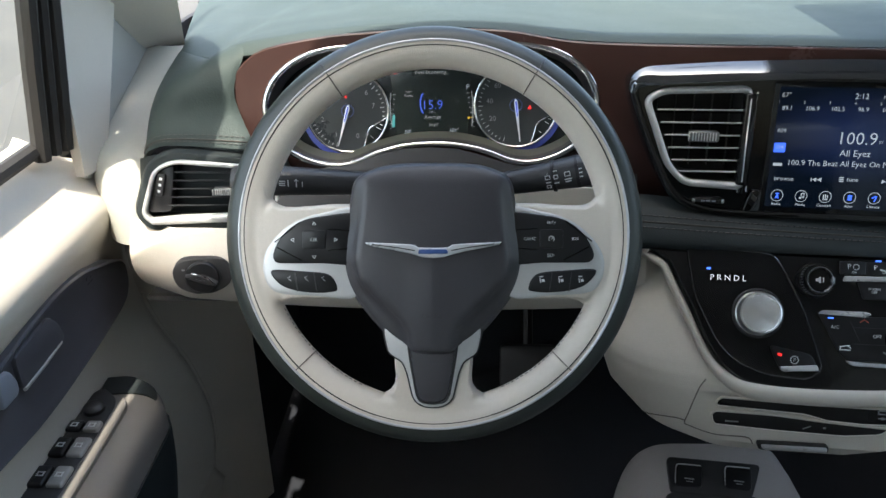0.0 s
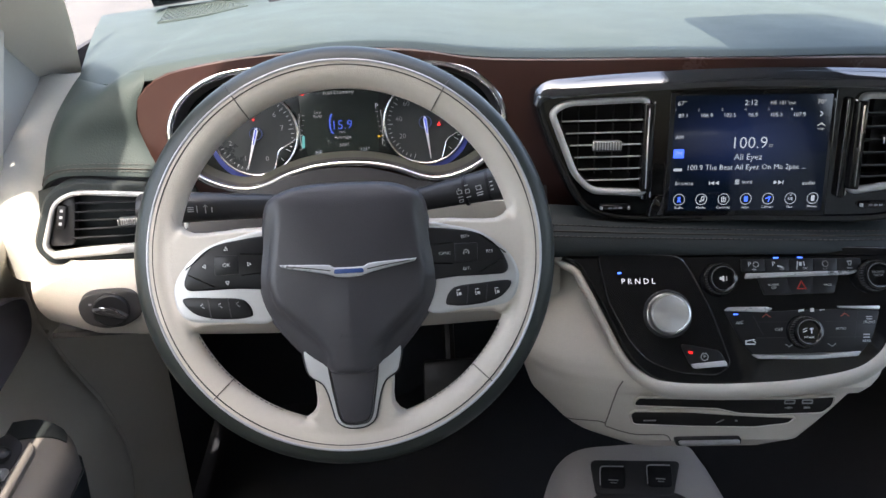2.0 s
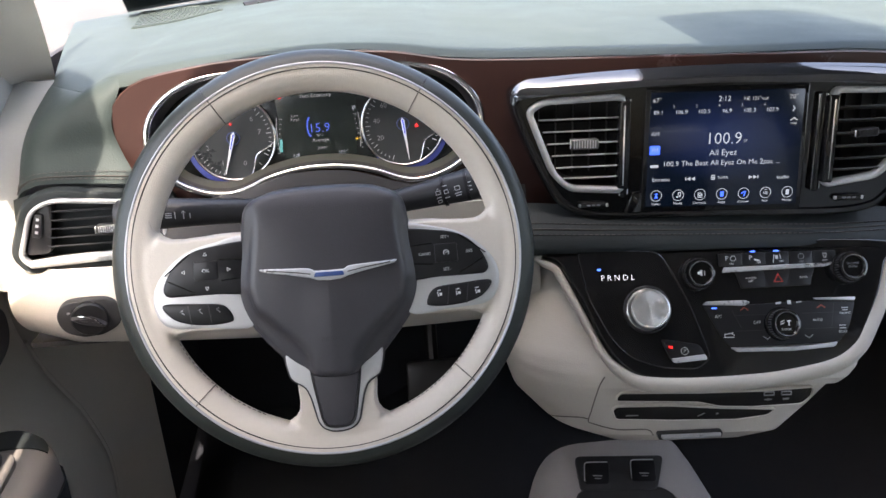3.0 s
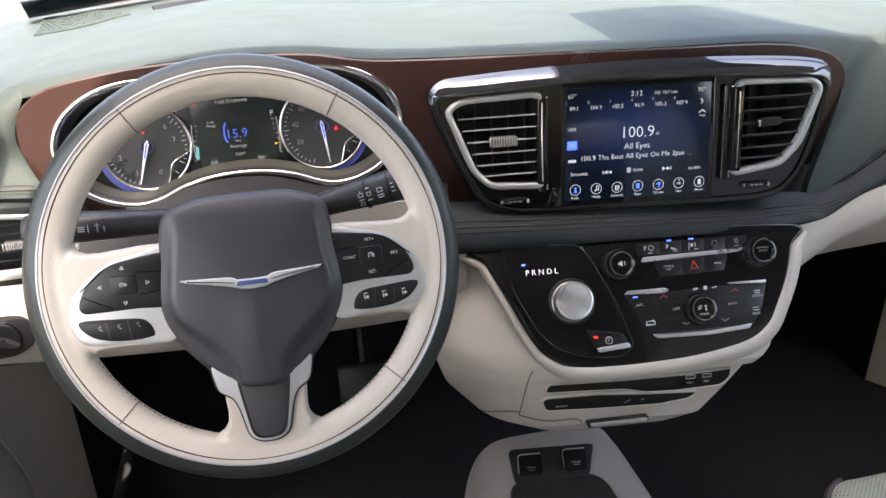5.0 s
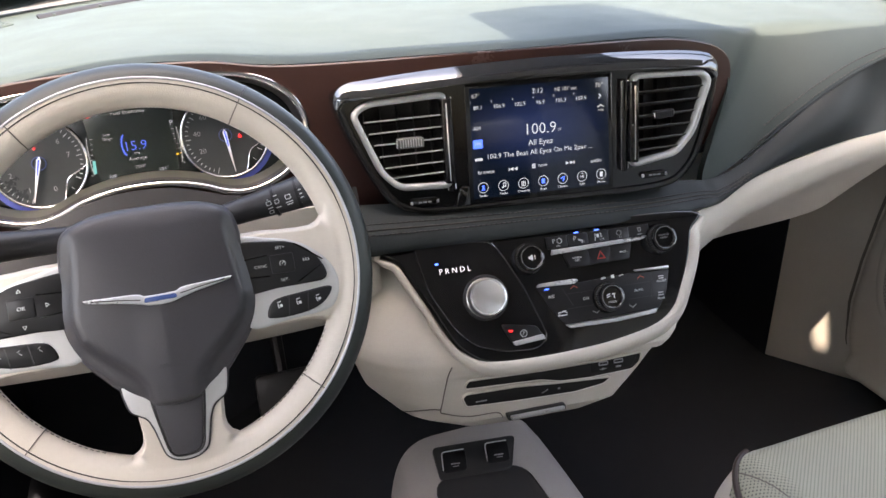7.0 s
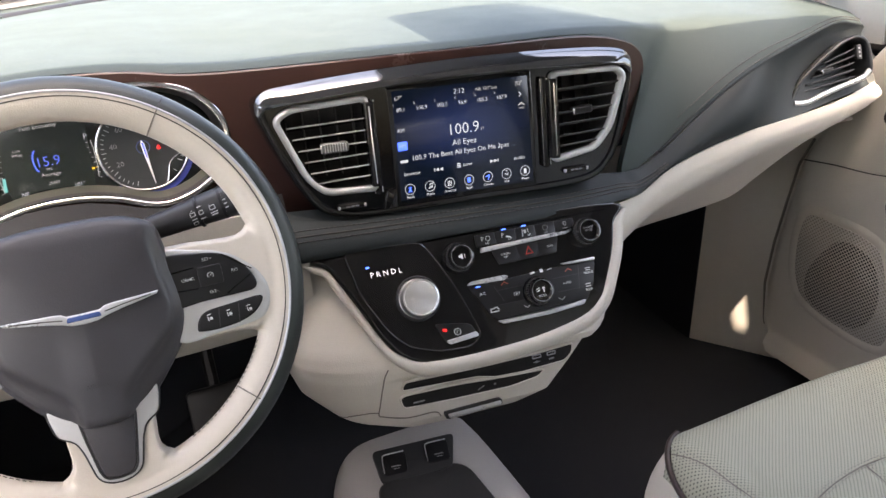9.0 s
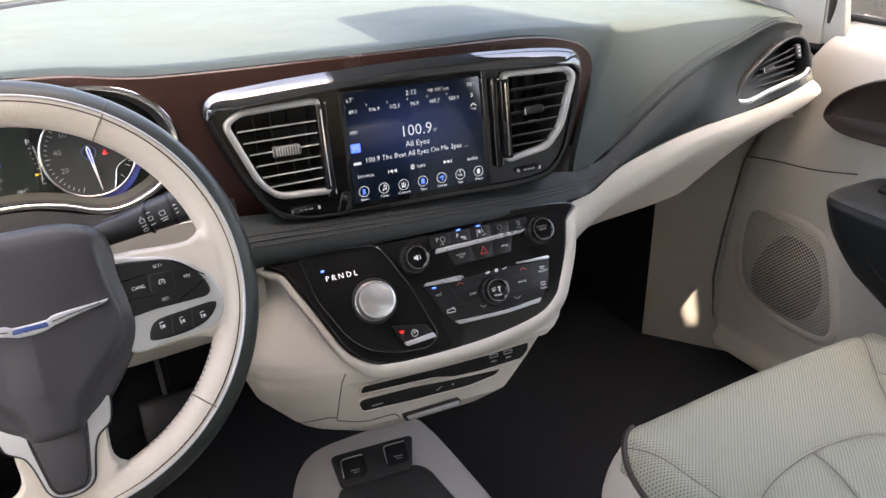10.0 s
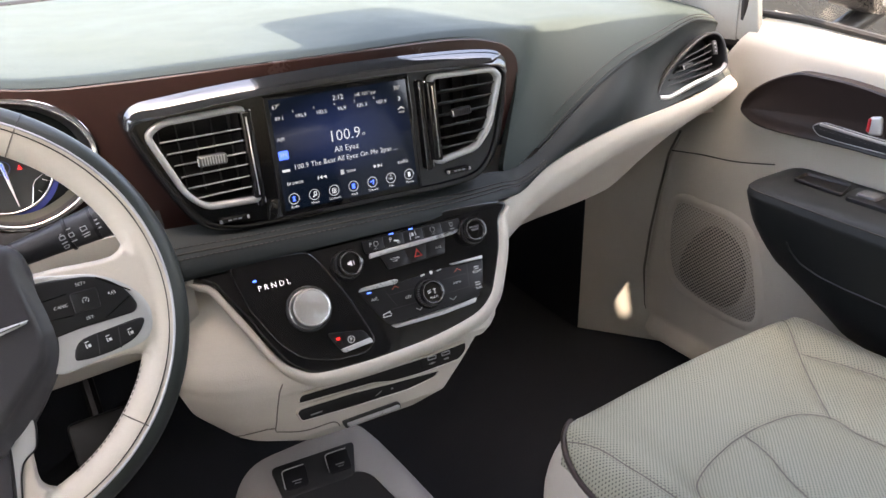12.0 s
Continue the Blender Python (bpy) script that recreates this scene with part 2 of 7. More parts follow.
def dotted(name, color, hole, scale, radius, plane="XY", rough=0.5, depth=0.0006, stagger=True):
    """A surface pierced by rows of fine holes, laid out in one plane of the thing."""
    m = material(name, color, rough, grain=0.0004, grain_scale=700, mottle=0.08)
    nt = m.node_tree
    b = nt.nodes["Principled BSDF"]
    base = b.inputs["Base Color"].links[0].from_socket
    co = nt.nodes.new("ShaderNodeTexCoord")
    mp = nt.nodes.new("ShaderNodeMapping")
    mp.inputs["Rotation"].default_value = {"XY": (0, 0, radians(45)), "YZ": (radians(45), radians(90), 0)}[plane]
    vo = nt.nodes.new("ShaderNodeTexVoronoi")
    vo.voronoi_dimensions = "2D"
    vo.inputs["Randomness"].default_value = 0
    vo.inputs["Scale"].default_value = scale
    nt.links.new(co.outputs["Object"], mp.inputs["Vector"])
    if plane == "YZ":
        sep = nt.nodes.new("ShaderNodeSeparateXYZ")
        com = nt.nodes.new("ShaderNodeCombineXYZ")
        nt.links.new(co.outputs["Object"], sep.inputs[0])
        nt.links.new(sep.outputs["Y"], com.inputs["X"])
        nt.links.new(sep.outputs["Z"], com.inputs["Y"])
        mp.inputs["Rotation"].default_value = (0, 0, radians(45))
        nt.links.new(com.outputs[0], mp.inputs["Vector"])
    nt.links.new(mp.outputs["Vector"], vo.inputs["Vector"])
    st = nt.nodes.new("ShaderNodeMapRange")
    st.interpolation_type = "SMOOTHSTEP"
    st.inputs["From Min"].default_value, st.inputs["From Max"].default_value = radius * 0.75, radius * 1.25
    nt.links.new(vo.outputs["Distance"], st.inputs["Value"])
    mix = nt.nodes.new("ShaderNodeMix")
    mix.data_type = "RGBA"
    nt.links.new(st.outputs["Result"], mix.inputs["Factor"])
    mix.inputs["A"].default_value = (*hole, 1)
    nt.links.new(base, mix.inputs["B"])
    nt.links.new(mix.outputs["Result"], b.inputs["Base Color"])
    bump = nt.nodes.new("ShaderNodeBump")
    bump.inputs["Distance"].default_value = depth
    bump.inputs["Strength"].default_value = 0.7
    nt.links.new(st.outputs["Result"], bump.inputs["Height"])
    old = b.inputs["Normal"].links
    if old:
        nt.links.new(old[0].from_socket, bump.inputs["Normal"])
    nt.links.new(bump.outputs["Normal"], b.inputs["Normal"])
    return m


def glowing(name, color, strength):
    """A lit display or telltale."""
    m = bpy.data.materials.new(name)
    m.use_nodes = True
    b = m.node_tree.nodes["Principled BSDF"]
    b.inputs["Base Color"].default_value = (0.01, 0.01, 0.01, 1)
    b.inputs["Roughness"].default_value = 0.4
    b.inputs["Emission Color"].default_value = (*color, 1)
    b.inputs["Emission Strength"].default_value = strength
    return m


def glass(name, tint, rough=0.0, clear=0.93):
    """Thin window glass: mostly clear, with a faint mirror."""
    m = bpy.data.materials.new(name)
    m.use_nodes = True
    nt = m.node_tree
    nt.nodes.remove(nt.nodes["Principled BSDF"])
    tr = nt.nodes.new("ShaderNodeBsdfTransparent")
    tr.inputs["Color"].default_value = (*tint, 1)
    gl = nt.nodes.new("ShaderNodeBsdfGlossy")
    gl.inputs["Roughness"].default_value = rough
    lw = nt.nodes.new("ShaderNodeLayerWeight")
    lw.inputs["Blend"].default_value = 0.5
    pw = nt.nodes.new("ShaderNodeMath")
    pw.operation = "POWER"
    pw.inputs[1].default_value = 5.0
    nt.links.new(lw.outputs["Facing"], pw.inputs[0])
    fr = nt.nodes.new("ShaderNodeMapRange")
    fr.inputs["To Min"].default_value, fr.inputs["To Max"].default_value = 0.06, 0.9
    nt.links.new(pw.outputs[0], fr.inputs["Value"])
    mx = nt.nodes.new("ShaderNodeMixShader")
    nt.links.new(fr.outputs[0], mx.inputs[0])
    nt.links.new(tr.outputs[0], mx.inputs[1])
    nt.links.new(gl.outputs[0], mx.inputs[2])
    nt.links.new(mx.outputs[0], nt.nodes["Material Output"].inputs["Surface"])
    return m


PAD = material("dash_pad_vinyl", (0.0390, 0.0515, 0.0490), 0.58, grain=0.0006, grain_scale=520, mottle=0.1, spec=0.16)
CONSOLE_GREY = material("console_plastic", (0.37, 0.345, 0.33), 0.5, grain=0.0003, grain_scale=900, mottle=0.06)
ROLL = material("black_leather", (0.025, 0.0300, 0.0310), 0.55, grain=0.0004, grain_scale=700, spec=0.2)
BEIGE = material("beige_vinyl", (0.59, 0.545, 0.475), 0.52, grain=0.0004, grain_scale=620, mottle=0.06)
BEIGE_LEATHER = material("beige_leather", (0.60, 0.54, 0.465), 0.45, grain=0.0004, grain_scale=800, mottle=0.07)
BEIGE_HARD = material("beige_plastic", (0.50, 0.455, 0.40), 0.5, grain=0.0003, grain_scale=900, mottle=0.06)
RIM_LEATHER = material("charcoal_leather", (0.027, 0.0325, 0.029), 0.38, grain=0.0003, grain_scale=800)
PADBLACK = material("hub_vinyl", (0.044, 0.0415, 0.046), 0.42, grain=0.0003, grain_scale=900)
BLACK = material("black_plastic", (0.034, 0.0335, 0.035), 0.38, grain=0.0002, grain_scale=1200, spec=0.4)
KEY = material("key_rubber", (0.012, 0.012, 0.013), 0.36, spec=0.35)
GLOSS = material("piano_black", (0.010, 0.010, 0.0105), 0.05, mottle=0.02, rough_var=0.02)
CHROME = material("chrome", (0.75, 0.75, 0.76), 0.09, 1.0, mottle=0.03, rough_var=0.03)
SATIN = material("satin_silver", (0.60, 0.60, 0.60), 0.30, 0.45, mottle=0.04)
SILVER = material("silver_paint", (0.56, 0.56, 0.55), 0.36, 0.4, grain=0.0, mottle=0.03)
PIPE = material("grey_piping", (0.50, 0.50, 0.52), 0.35, 0.3)
SOFT_SEAM = material("soft_seam", (0.17, 0.15, 0.13), 0.9)
BRUSHED = material("brushed_aluminium", (0.70, 0.69, 0.67), 0.32, 1.0, mottle=0.05)
BROWN = material("mahogany_trim", (0.044, 0.0225, 0.0195), 0.26, mottle=0.06, mottle_scale=14, coat=0.1, spec=0.35, rough_var=0.015)
CARPET = material("black_carpet", (0.017, 0.019, 0.026), 0.95, grain=0.002, grain_scale=900, fine="NOISE", strength=0.8)
RUBBER = material("window_seal_rubber", (0.02, 0.018, 0.017), 0.6, grain=0.0003)
THREAD = material("stitch_thread", (0.065, 0.056, 0.056), 0.8)
SEAM = material("seam_shadow_gap", (0.05, 0.045, 0.04), 0.9)
PIPING = material("brown_piping", (0.035, 0.02, 0.016), 0.45)
WHITE_INK = material("white_ink", (0.7, 0.7, 0.7), 0.6)
TICK_INK = material("pale_grey_ink", (0.45, 0.46, 0.47), 0.6)
GREY_INK = material("grey_ink", (0.30, 0.30, 0.31), 0.6)
SEAT_PERF = dotted("perforated_beige_leather", (0.358, 0.345, 0.262), (0.085, 0.08, 0.062), 260, 0.22)
SPEAKER_MESH = dotted("speaker_mesh", (0.47, 0.43, 0.38), (0.24, 0.215, 0.19), 175, 0.30, "YZ")
SPEAKER_OPEN = dotted("open_speaker_mesh", (0.44, 0.40, 0.35), (0.035, 0.03, 0.028), 175, 0.36, "YZ")
DIAL = material("dial_face", (0.030, 0.034, 0.036), 0.3, mottle=0.2, mottle_scale=12)
SCREEN_OFF = material("cluster_glass_face", (0.016, 0.019, 0.019), 0.2, mottle=0.1)
GLOW_WHITE = glowing("display_white", (0.74, 0.84, 0.98), 0.080)
GLOW_BRIGHT = glowing("selector_white", (0.85, 0.88, 1.0), 0.16)
GLOW_DIM = glowing("display_dim_white", (0.7, 0.75, 0.8), 0.070)
GLOW_BLUE = glowing("display_blue", (0.04, 0.12, 0.85), 0.270)
GLOW_DUSK = glowing("display_dim_blue", (0.05, 0.12, 0.70), 0.150)
GLOW_LED = glowing("blue_led", (0.05, 0.16, 1.0), 0.40)
GLOW_RED = glowing("red_telltale", (0.9, 0.02, 0.02), 0.270)
GLOW_TEAL = glowing("teal_bar", (0.12, 0.5, 0.5), 0.120)
GLOW_AMBER = glowing("amber_bar", (0.7, 0.45, 0.02), 0.150)
PRIVACY = glass("privacy_glass", (0.08, 0.085, 0.085))
DOOR_GLASS = glass("door_glass", (0.86, 0.90, 0.87))
WINDOW = glass("window_glass", (0.93, 0.96, 0.94))


# ---- outside ----
asphalt = material("asphalt", (0.062, 0.060, 0.057), 0.9, grain=0.006, grain_scale=90, mottle=0.3, mottle_scale=1.6, fine="NOISE", strength=0.6)
paint_white = material("road_paint", (0.75, 0.74, 0.70), 0.75, mottle=0.2, mottle_scale=12)
bm = bmesh.new()
sheet(lambda u, v: (-600 + 1200 * u, -600 + 1200 * v, 0), 2, 2, bm=bm)
ground = part("ground", bm, asphalt, None)
tagged(ground, "grey sunlit asphalt of a parking lot", "ground", kind="structure")
for n, (x0, x1, y0, y1) in enumerate([(-2.55, -2.43, -3.2, 2.2), (2.6, 2.72, -3.2, 2.2), (-7.0, -2.43, 2.2, 2.32)]):
    line = part("road_marking", box(x0, x1, y0, y1, 0.0, 0.004), paint_white, None)
    tagged(line, "worn white painted parking line on asphalt", "road marking", kind="structure")

# ---- the van's shell ----
MID = 0.425                                    # the middle of the car, across


def side_x(x, side):
    return x if side < 0 else 2 * MID - x


DARKTRIM = material("pale_trim", (0.26, 0.245, 0.22), 0.7, grain=0.0004)
HEAD = material("headliner_cloth", (0.50, 0.47, 0.42), 0.9, grain=0.0008, grain_scale=500, fine="NOISE")
BODY = material("body_paint", (0.10, 0.09, 0.085), 0.3, metal=0.6, coat=0.8, mottle=0.03)
SAIL = material("grey_plastic", (0.36, 0.36, 0.325), 0.55, grain=0.0004, grain_scale=700, mottle=0.08)

def floor_pt(u, v):
    x, y = -0.44 + 1.73 * u, -2.9 + 3.75 * v
    dip = max(0.0, min(1.0, (0.20 - x) / 0.15)) * max(0.0, min(1.0, (y - 0.0) / 0.15))
    return x, y, 0.39 - 0.11 * dip + 0.25 * max(0.0, v - 0.9) * 10 * (v - 0.9)


floor = part("floor", sheet(floor_pt, 40, 60, 0.03), CARPET, None)
tagged(floor, "black carpet on the van's floor", "floor", kind="structure")
fire = part("wall_front", sheet(lambda u, v: (-0.45 + 1.75 * u, 0.80 - 0.02 * v, 0.20 + 0.93 * v), 4, 4, 0.03), CARPET, None)
tagged(fire, "black insulated bulkhead ahead of the footwells", "wall", kind="structure")


def roof_pt(u, v):
    k = max(0.0, min(1.0, (u - 0.955) / 0.012))  # the unseen passenger's front corner is cut back to let a sun spot in
    x, y = -0.275 + 1.40 * u, -2.9 + (2.893 - 0.12 * (2 * u - 1) ** 10 - 0.110 * k) * v
    return x, y, 1.63 - 0.05 * (2 * u - 1) ** 4 - 0.06 * max(0.0, v - 0.8) * 5 * max(0.0, v - 0.8)


ceiling = part("ceiling", turned(sheet(roof_pt, 100, 24, -0.05), Matrix()), HEAD, None)
tagged(ceiling, "pale beige cloth headliner under the van's roof", "ceiling", kind="structure")

for n, side in enumerate((-1, 1)):
    # body side behind the front door: sill to belt, and the pillars
    wall = part("wall_left" if side < 0 else "wall_right", box(*sorted((side_x(-0.44, side), side_x(-0.52, side))), -2.9, -0.95, 0.25, 1.08), DARKTRIM, None)
    tagged(wall, "pale trimmed side wall of the van", "wall", kind="structure")
    rocker = part("trim", box(*sorted((side_x(-0.44, side), side_x(-0.55, side))), -2.9, 0.9, 0.25, 0.40), BODY, None)
    tagged(rocker, "dark painted sill under the door opening", "sill", kind="structure")
    # unseen; the first is widened to dim what the glossy panel reflects
    for y in (-0.85, -1.95, -2.85):
        wide = 0.28 if y > -1 else 0.18
        p = part("pillar", sheet(lambda u, v: (side_x(-0.47 + 0.21 * v, side), y + wide * (u - 0.4), 1.05 + 0.55 * v), 3, 4, 0.05 * side), DARKTRIM, None)
        tagged(p, "unseen pale trimmed window pillar", "pillar", kind="structure")
    # rail along the roof's edge; shortened on the passenger's side for that sun spot
    rail = part("trim", tube([(side_x(-0.275, side), y, 1.585) for y in (-2.9, -2.0, -1.0, -0.4, -0.12 if side < 0 else -0.25)], 0.045, 8), HEAD, None)
    tagged(rail, "padded roof rail along the headliner", "roof rail", kind="structure")
for side in (-1, 1):
    fw = part("trim", sheet(lambda u, v: (side_x(-0.455, side), 0.22 + 0.66 * u, 0.34 + 0.77 * v), 4, 4, 0.01 * -side), CARPET, None)
    inner = part("trim", sheet(lambda u, v: (side_x(-0.332 if side < 0 else -0.321, side), 0.462 + 0.025 * (side > 0) + 0.36 * u, 0.36 + 0.74 * v), 4, 4, 0.01 * -side), CARPET, None)
    tagged(inner, "black carpeted front side of the footwell", "trim panel", kind="structure")
    tagged(fw, "black carpeted side of the footwell", "trim panel", kind="structure")
    tint = thing("window_2" if side < 0 else "window_3", (side_x(-0.4, side), -1.9, 1.1), "dark privacy glass behind the front door", "window", kind="structure")
    part("pane", sheet(lambda u, v: (side_x(-0.465 + 0.20 * v, side), -0.86 - 2.0 * u, 1.07 + 0.53 * v), 2, 2), PRIVACY, tint, world=True)
tint = thing("window_4", (MID, -2.92, 1.1), "dark privacy glass in the tailgate", "window", kind="structure")
part("pane", sheet(lambda u, v: (-0.46 + 1.77 * u, -2.93, 1.08 + 0.54 * v), 2, 2), PRIVACY, tint, world=True)
rear = part("wall_rear", box(-0.5, 1.35, -2.98, -2.9, 0.25, 1.1), DARKTRIM, None)
tagged(rear, "pale trimmed tailgate wall", "wall", kind="structure")


# paler than the beige trim, which puts bounced sunlight into the pillar's colour
PALE = material("bounce_lit_pillar_trim", (0.72, 0.68, 0.61), 0.7, grain=0.0004, grain_scale=600, mottle=0.06)


def pillar(side):
    """A front pillar's inner trim, from the dash's end up to the roof."""
    low = [(-0.455, 0.33, 1.125), (-0.43, 0.365, 1.13), (-0.40, 0.395, 1.135), (-0.378, 0.415, 1.134), (-0.36, 0.43, 1.131)]
    high = [(-0.375, -0.16, 1.60), (-0.345, -0.13, 1.575), (-0.318, -0.11, 1.565), (-0.300, -0.08, 1.575), (-0.288, -0.05, 1.60)]

    def fn(u, v):
        a, b = curve(low, u), curve(high, u)
        p = a.lerp(b, v) + Vector((0.11, 0.0, 0.05)) * (v * (1 - v) * u)
        return side_x(p.x, side), p.y, p.z

    ob = part("pillar", sheet(fn, 12, 16, 0.02 * -side), PALE, None)
    tagged(ob, "beige moulded windscreen pillar trim, paler for bounced light", "pillar", kind="structure")


pillar(-1)
pillar(1)

# windscreen with its black lower border
screen_glass = thing("window_1", (MID, 0.98, 1.13), "clear curved laminated windscreen", "windscreen", kind="structure")


def wind(u, v, lift=0.0):
    x = -0.36 + 1.57 * u
    s = (2 * u - 1) ** 2
    return MID + (x - MID) * (1.0 - 0.19 * v), 1.34 - 0.50 * s + (-1.32 + 0.36 * s) * v, 1.15 + 0.465 * v - 0.02 * s * v + 0.05 * v * (1 - v) + lift


pane = part("pane", sheet(wind, 24, 12), WINDOW, screen_glass, world=True)
pane.visible_shadow = False
part("frit_border", sheet(lambda u, v: wind(u, 0.07 * v, 0.004), 24, 2, 0.002), GLOSS, screen_glass, "black ceramic border", world=True)

# mirror and sensor housing under the windscreen's top edge, out of the view but throwing their shadow on the dash
mirror = thing("rear_view_mirror", (0.55, 0.06, 1.5), "black rear-view mirror and sensor housing at the windscreen", "mirror")
part("sensor_housing", slab(rounded([(-0.15, -0.06), (0.27, -0.06), (0.24, 0.0), (0.16, 0.07), (0.115, 0.255), (-0.125, 0.215)], 0.015), 0.0, 0.03, 0.006), BLACK, mirror)
part("housing", turned(slab(rounded([(-0.125, -0.035), (0.125, -0.035), (0.115, 0.04), (-0.115, 0.04)], 0.03), 0.0, 0.03, 0.006), pose(0, -0.03, -0.03, 90)), BLACK, mirror)
part("mirror_glass", turned(slab(rounded([(-0.118, -0.03), (0.118, -0.03), (0.11, 0.035), (-0.11, 0.035)], 0.028), 0.030, 0.032, 0.001), pose(0, -0.03, -0.03, 90)), GLOSS, mirror)


# ---- dashboard ----
dash = thing("dashboard", (MID, 0.5, 0.9), "wide grey-green dashboard with black stitched roll and beige lower half", "dashboard")

EDGE = [(-0.354, 0.398, 1.127), (-0.325, 0.318, 1.144), (-0.29, 0.262, 1.151), (-0.262, 0.232, 1.154), (-0.243, 0.222, 1.164), (-0.205, 0.203, 1.170), (-0.133, 0.2, 1.184), (-0.06, 0.2, 1.192), (0.01, 0.2, 1.195), (0.075, 0.2, 1.191), (0.136, 0.2, 1.182), (0.2, 0.2, 1.178),
        (0.33, 0.2, 1.175), (0.473, 0.2, 1.172), (0.624, 0.2, 1.17), (0.700, 0.2, 1.159), (0.731, 0.2, 1.138), (0.736, 0.19, 1.105), (0.712, 0.175, 1.04), (0.692, 0.158, 0.984), (0.756, 0.165, 1.007), (0.85, 0.168, 1.067), (0.923, 0.17, 1.105), (1.0, 0.176, 1.127), (1.092, 0.187, 1.146), (1.175, 0.207, 1.132)]
CREST = [(-0.354, 0.40, 1.131), (-0.325, 0.32, 1.148), (-0.29, 0.265, 1.155), (-0.262, 0.235, 1.158), (-0.245, 0.228, 1.170), (-0.213, 0.222, 1.181), (-0.135, 0.222, 1.193), (-0.06, 0.222, 1.2), (0.01, 0.222, 1.203), (0.075, 0.222, 1.2), (0.136, 0.222, 1.192), (0.2, 0.222, 1.187),
         (0.33, 0.222, 1.184), (0.473, 0.222, 1.181), (0.624, 0.222, 1.18), (0.71, 0.226, 1.174), (0.765, 0.235, 1.167), (0.79, 0.24, 1.162), (0.815, 0.25, 1.160), (0.84, 0.26, 1.16), (0.87, 0.265, 1.16), (0.92, 0.27, 1.16), (0.97, 0.27, 1.158), (1.03, 0.26, 1.155), (1.11, 0.25, 1.155), (1.19, 0.25, 1.145)]


def pad_pt(u, v):
    e, c = curve(EDGE, u), curve(CREST, u)
    bx = -0.44 + 1.73 * u
    b = Vector((bx, 1.28 - 0.48 * (2 * u - 1) ** 2, 1.148))
    if v < 0.06:                                # the edge tucks in under itself
        k = v / 0.06
        return e + Vector((0, 0.012, -0.006)) * (1 - k)
    if v < 0.35:
        k = (v - 0.06) / 0.29
        m = (e + c) * 0.5 + Vector((0, -0.25, 0.35)) * 0.22 * (c - e).length
        return e * (1 - k) ** 2 + m * 2 * k * (1 - k) + c * k * k
    k = (v - 0.35) / 0.65
    m = c + (b - c) * 0.45 + Vector((0, 0, 0.012))
    return c * (1 - k) ** 2 + m * 2 * k * (1 - k) + b * k * k


def pad_z(x, y):
    """The pad's height under a point."""
    near = sorted(((p.x - x) ** 2 + (p.y - y) ** 2 + 1e-7, p.z) for p in PAD_GRID)[:4]
    w = [1 / d for d, z in near]
    return sum(k * z for k, (d, z) in zip(w, near)) / sum(w)


PAD_GRID = [pad_pt(i / 90, 0.35 + 0.65 * j / 40) for i in range(91) for j in range(41)]
part("upper_pad", sheet(pad_pt, 150, 34, 0.006), PAD, dash, "grey-green grained soft pad", world=True, angle=60)


def stitches(path, parent, mat, length=0.004, gap=0.0022, r=0.0005, name="stitching"):
    """A row of short raised stitches along a path."""
    bm = bmesh.new()
    P = [Vector(p) for p in path]
    seg, pos = [], 0.0
    for a, b in zip(P, P[1:]):
        seg.append((pos, a, b))
        pos += (b - a).length
    s = 0.0
    i = 0
    while s + length < pos:
        while i + 1 < len(seg) and seg[i + 1][0] <= s:
            i += 1
        s0, a, b = seg[i]
        d = (b - a).normalized()
        p = a + d * (s - s0)
        tube([p, p + d * length], r, 4, bm=bm)
        s += length + gap
    return tagged(part(name, bm, mat, parent, world=True), kind="stuff")


def along(pts, n, shift=(0, 0, 0)):
    return [Vector(curve(pts, i / n)) + Vector(shift) for i in range(n + 1)]


# stitched edge of the pad beside the passenger, and over the driver's outer vent
RIGHT_EDGE = EDGE[20:]
for k, h in ((0.07, 0.0045), (0.10, 0.0065)):
    stitches([pad_pt(0.81 + 0.185 * i / 40, k) + Vector((0, -0.003, h * 0.5)) for i in range(41)], dash, THREAD, r=0.0009)
part("welt", tube(along(RIGHT_EDGE, 40, (0, -0.001, -0.002)), 0.0022, 6), ROLL, dash, world=True)
# the pad's rounded shoulder over the driver's outer vent
SHOULDER_LOW = [(-0.345, 0.195, 1.052), (-0.325, 0.172, 1.070), (-0.30, 0.163, 1.079), (-0.25, 0.161, 1.078), (-0.20, 0.160, 1.074)]
SHOULDER_IN = [(-0.213, 0.222, 1.181), (-0.217, 0.204, 1.165), (-0.227, 0.192, 1.135), (-0.222, 0.189, 1.105), (-0.20, 0.160, 1.074)]
SHOULDER_OUT = [(-0.354, 0.40, 1.131), (-0.353, 0.33, 1.102), (-0.350, 0.25, 1.072), (-0.345, 0.195, 1.052)]


def shoulder(u, v):
    top, low = curve(CREST[:6], u), curve(SHOULDER_LOW, u)
    out, inn = curve(SHOULDER_OUT, v), curve(SHOULDER_IN, v)
    a, b, c, d = Vector(CREST[0]), Vector(CREST[5]), Vector(SHOULDER_LOW[0]), Vector(SHOULDER_LOW[-1])
    p = top.lerp(low, v) + out.lerp(inn, u) - (a.lerp(b, u)).lerp(c.lerp(d, u), v)
    return p + Vector((0, -0.012, 0.016)) * (math.sin(math.pi * u) ** 0.7 * math.sin(math.pi * v))


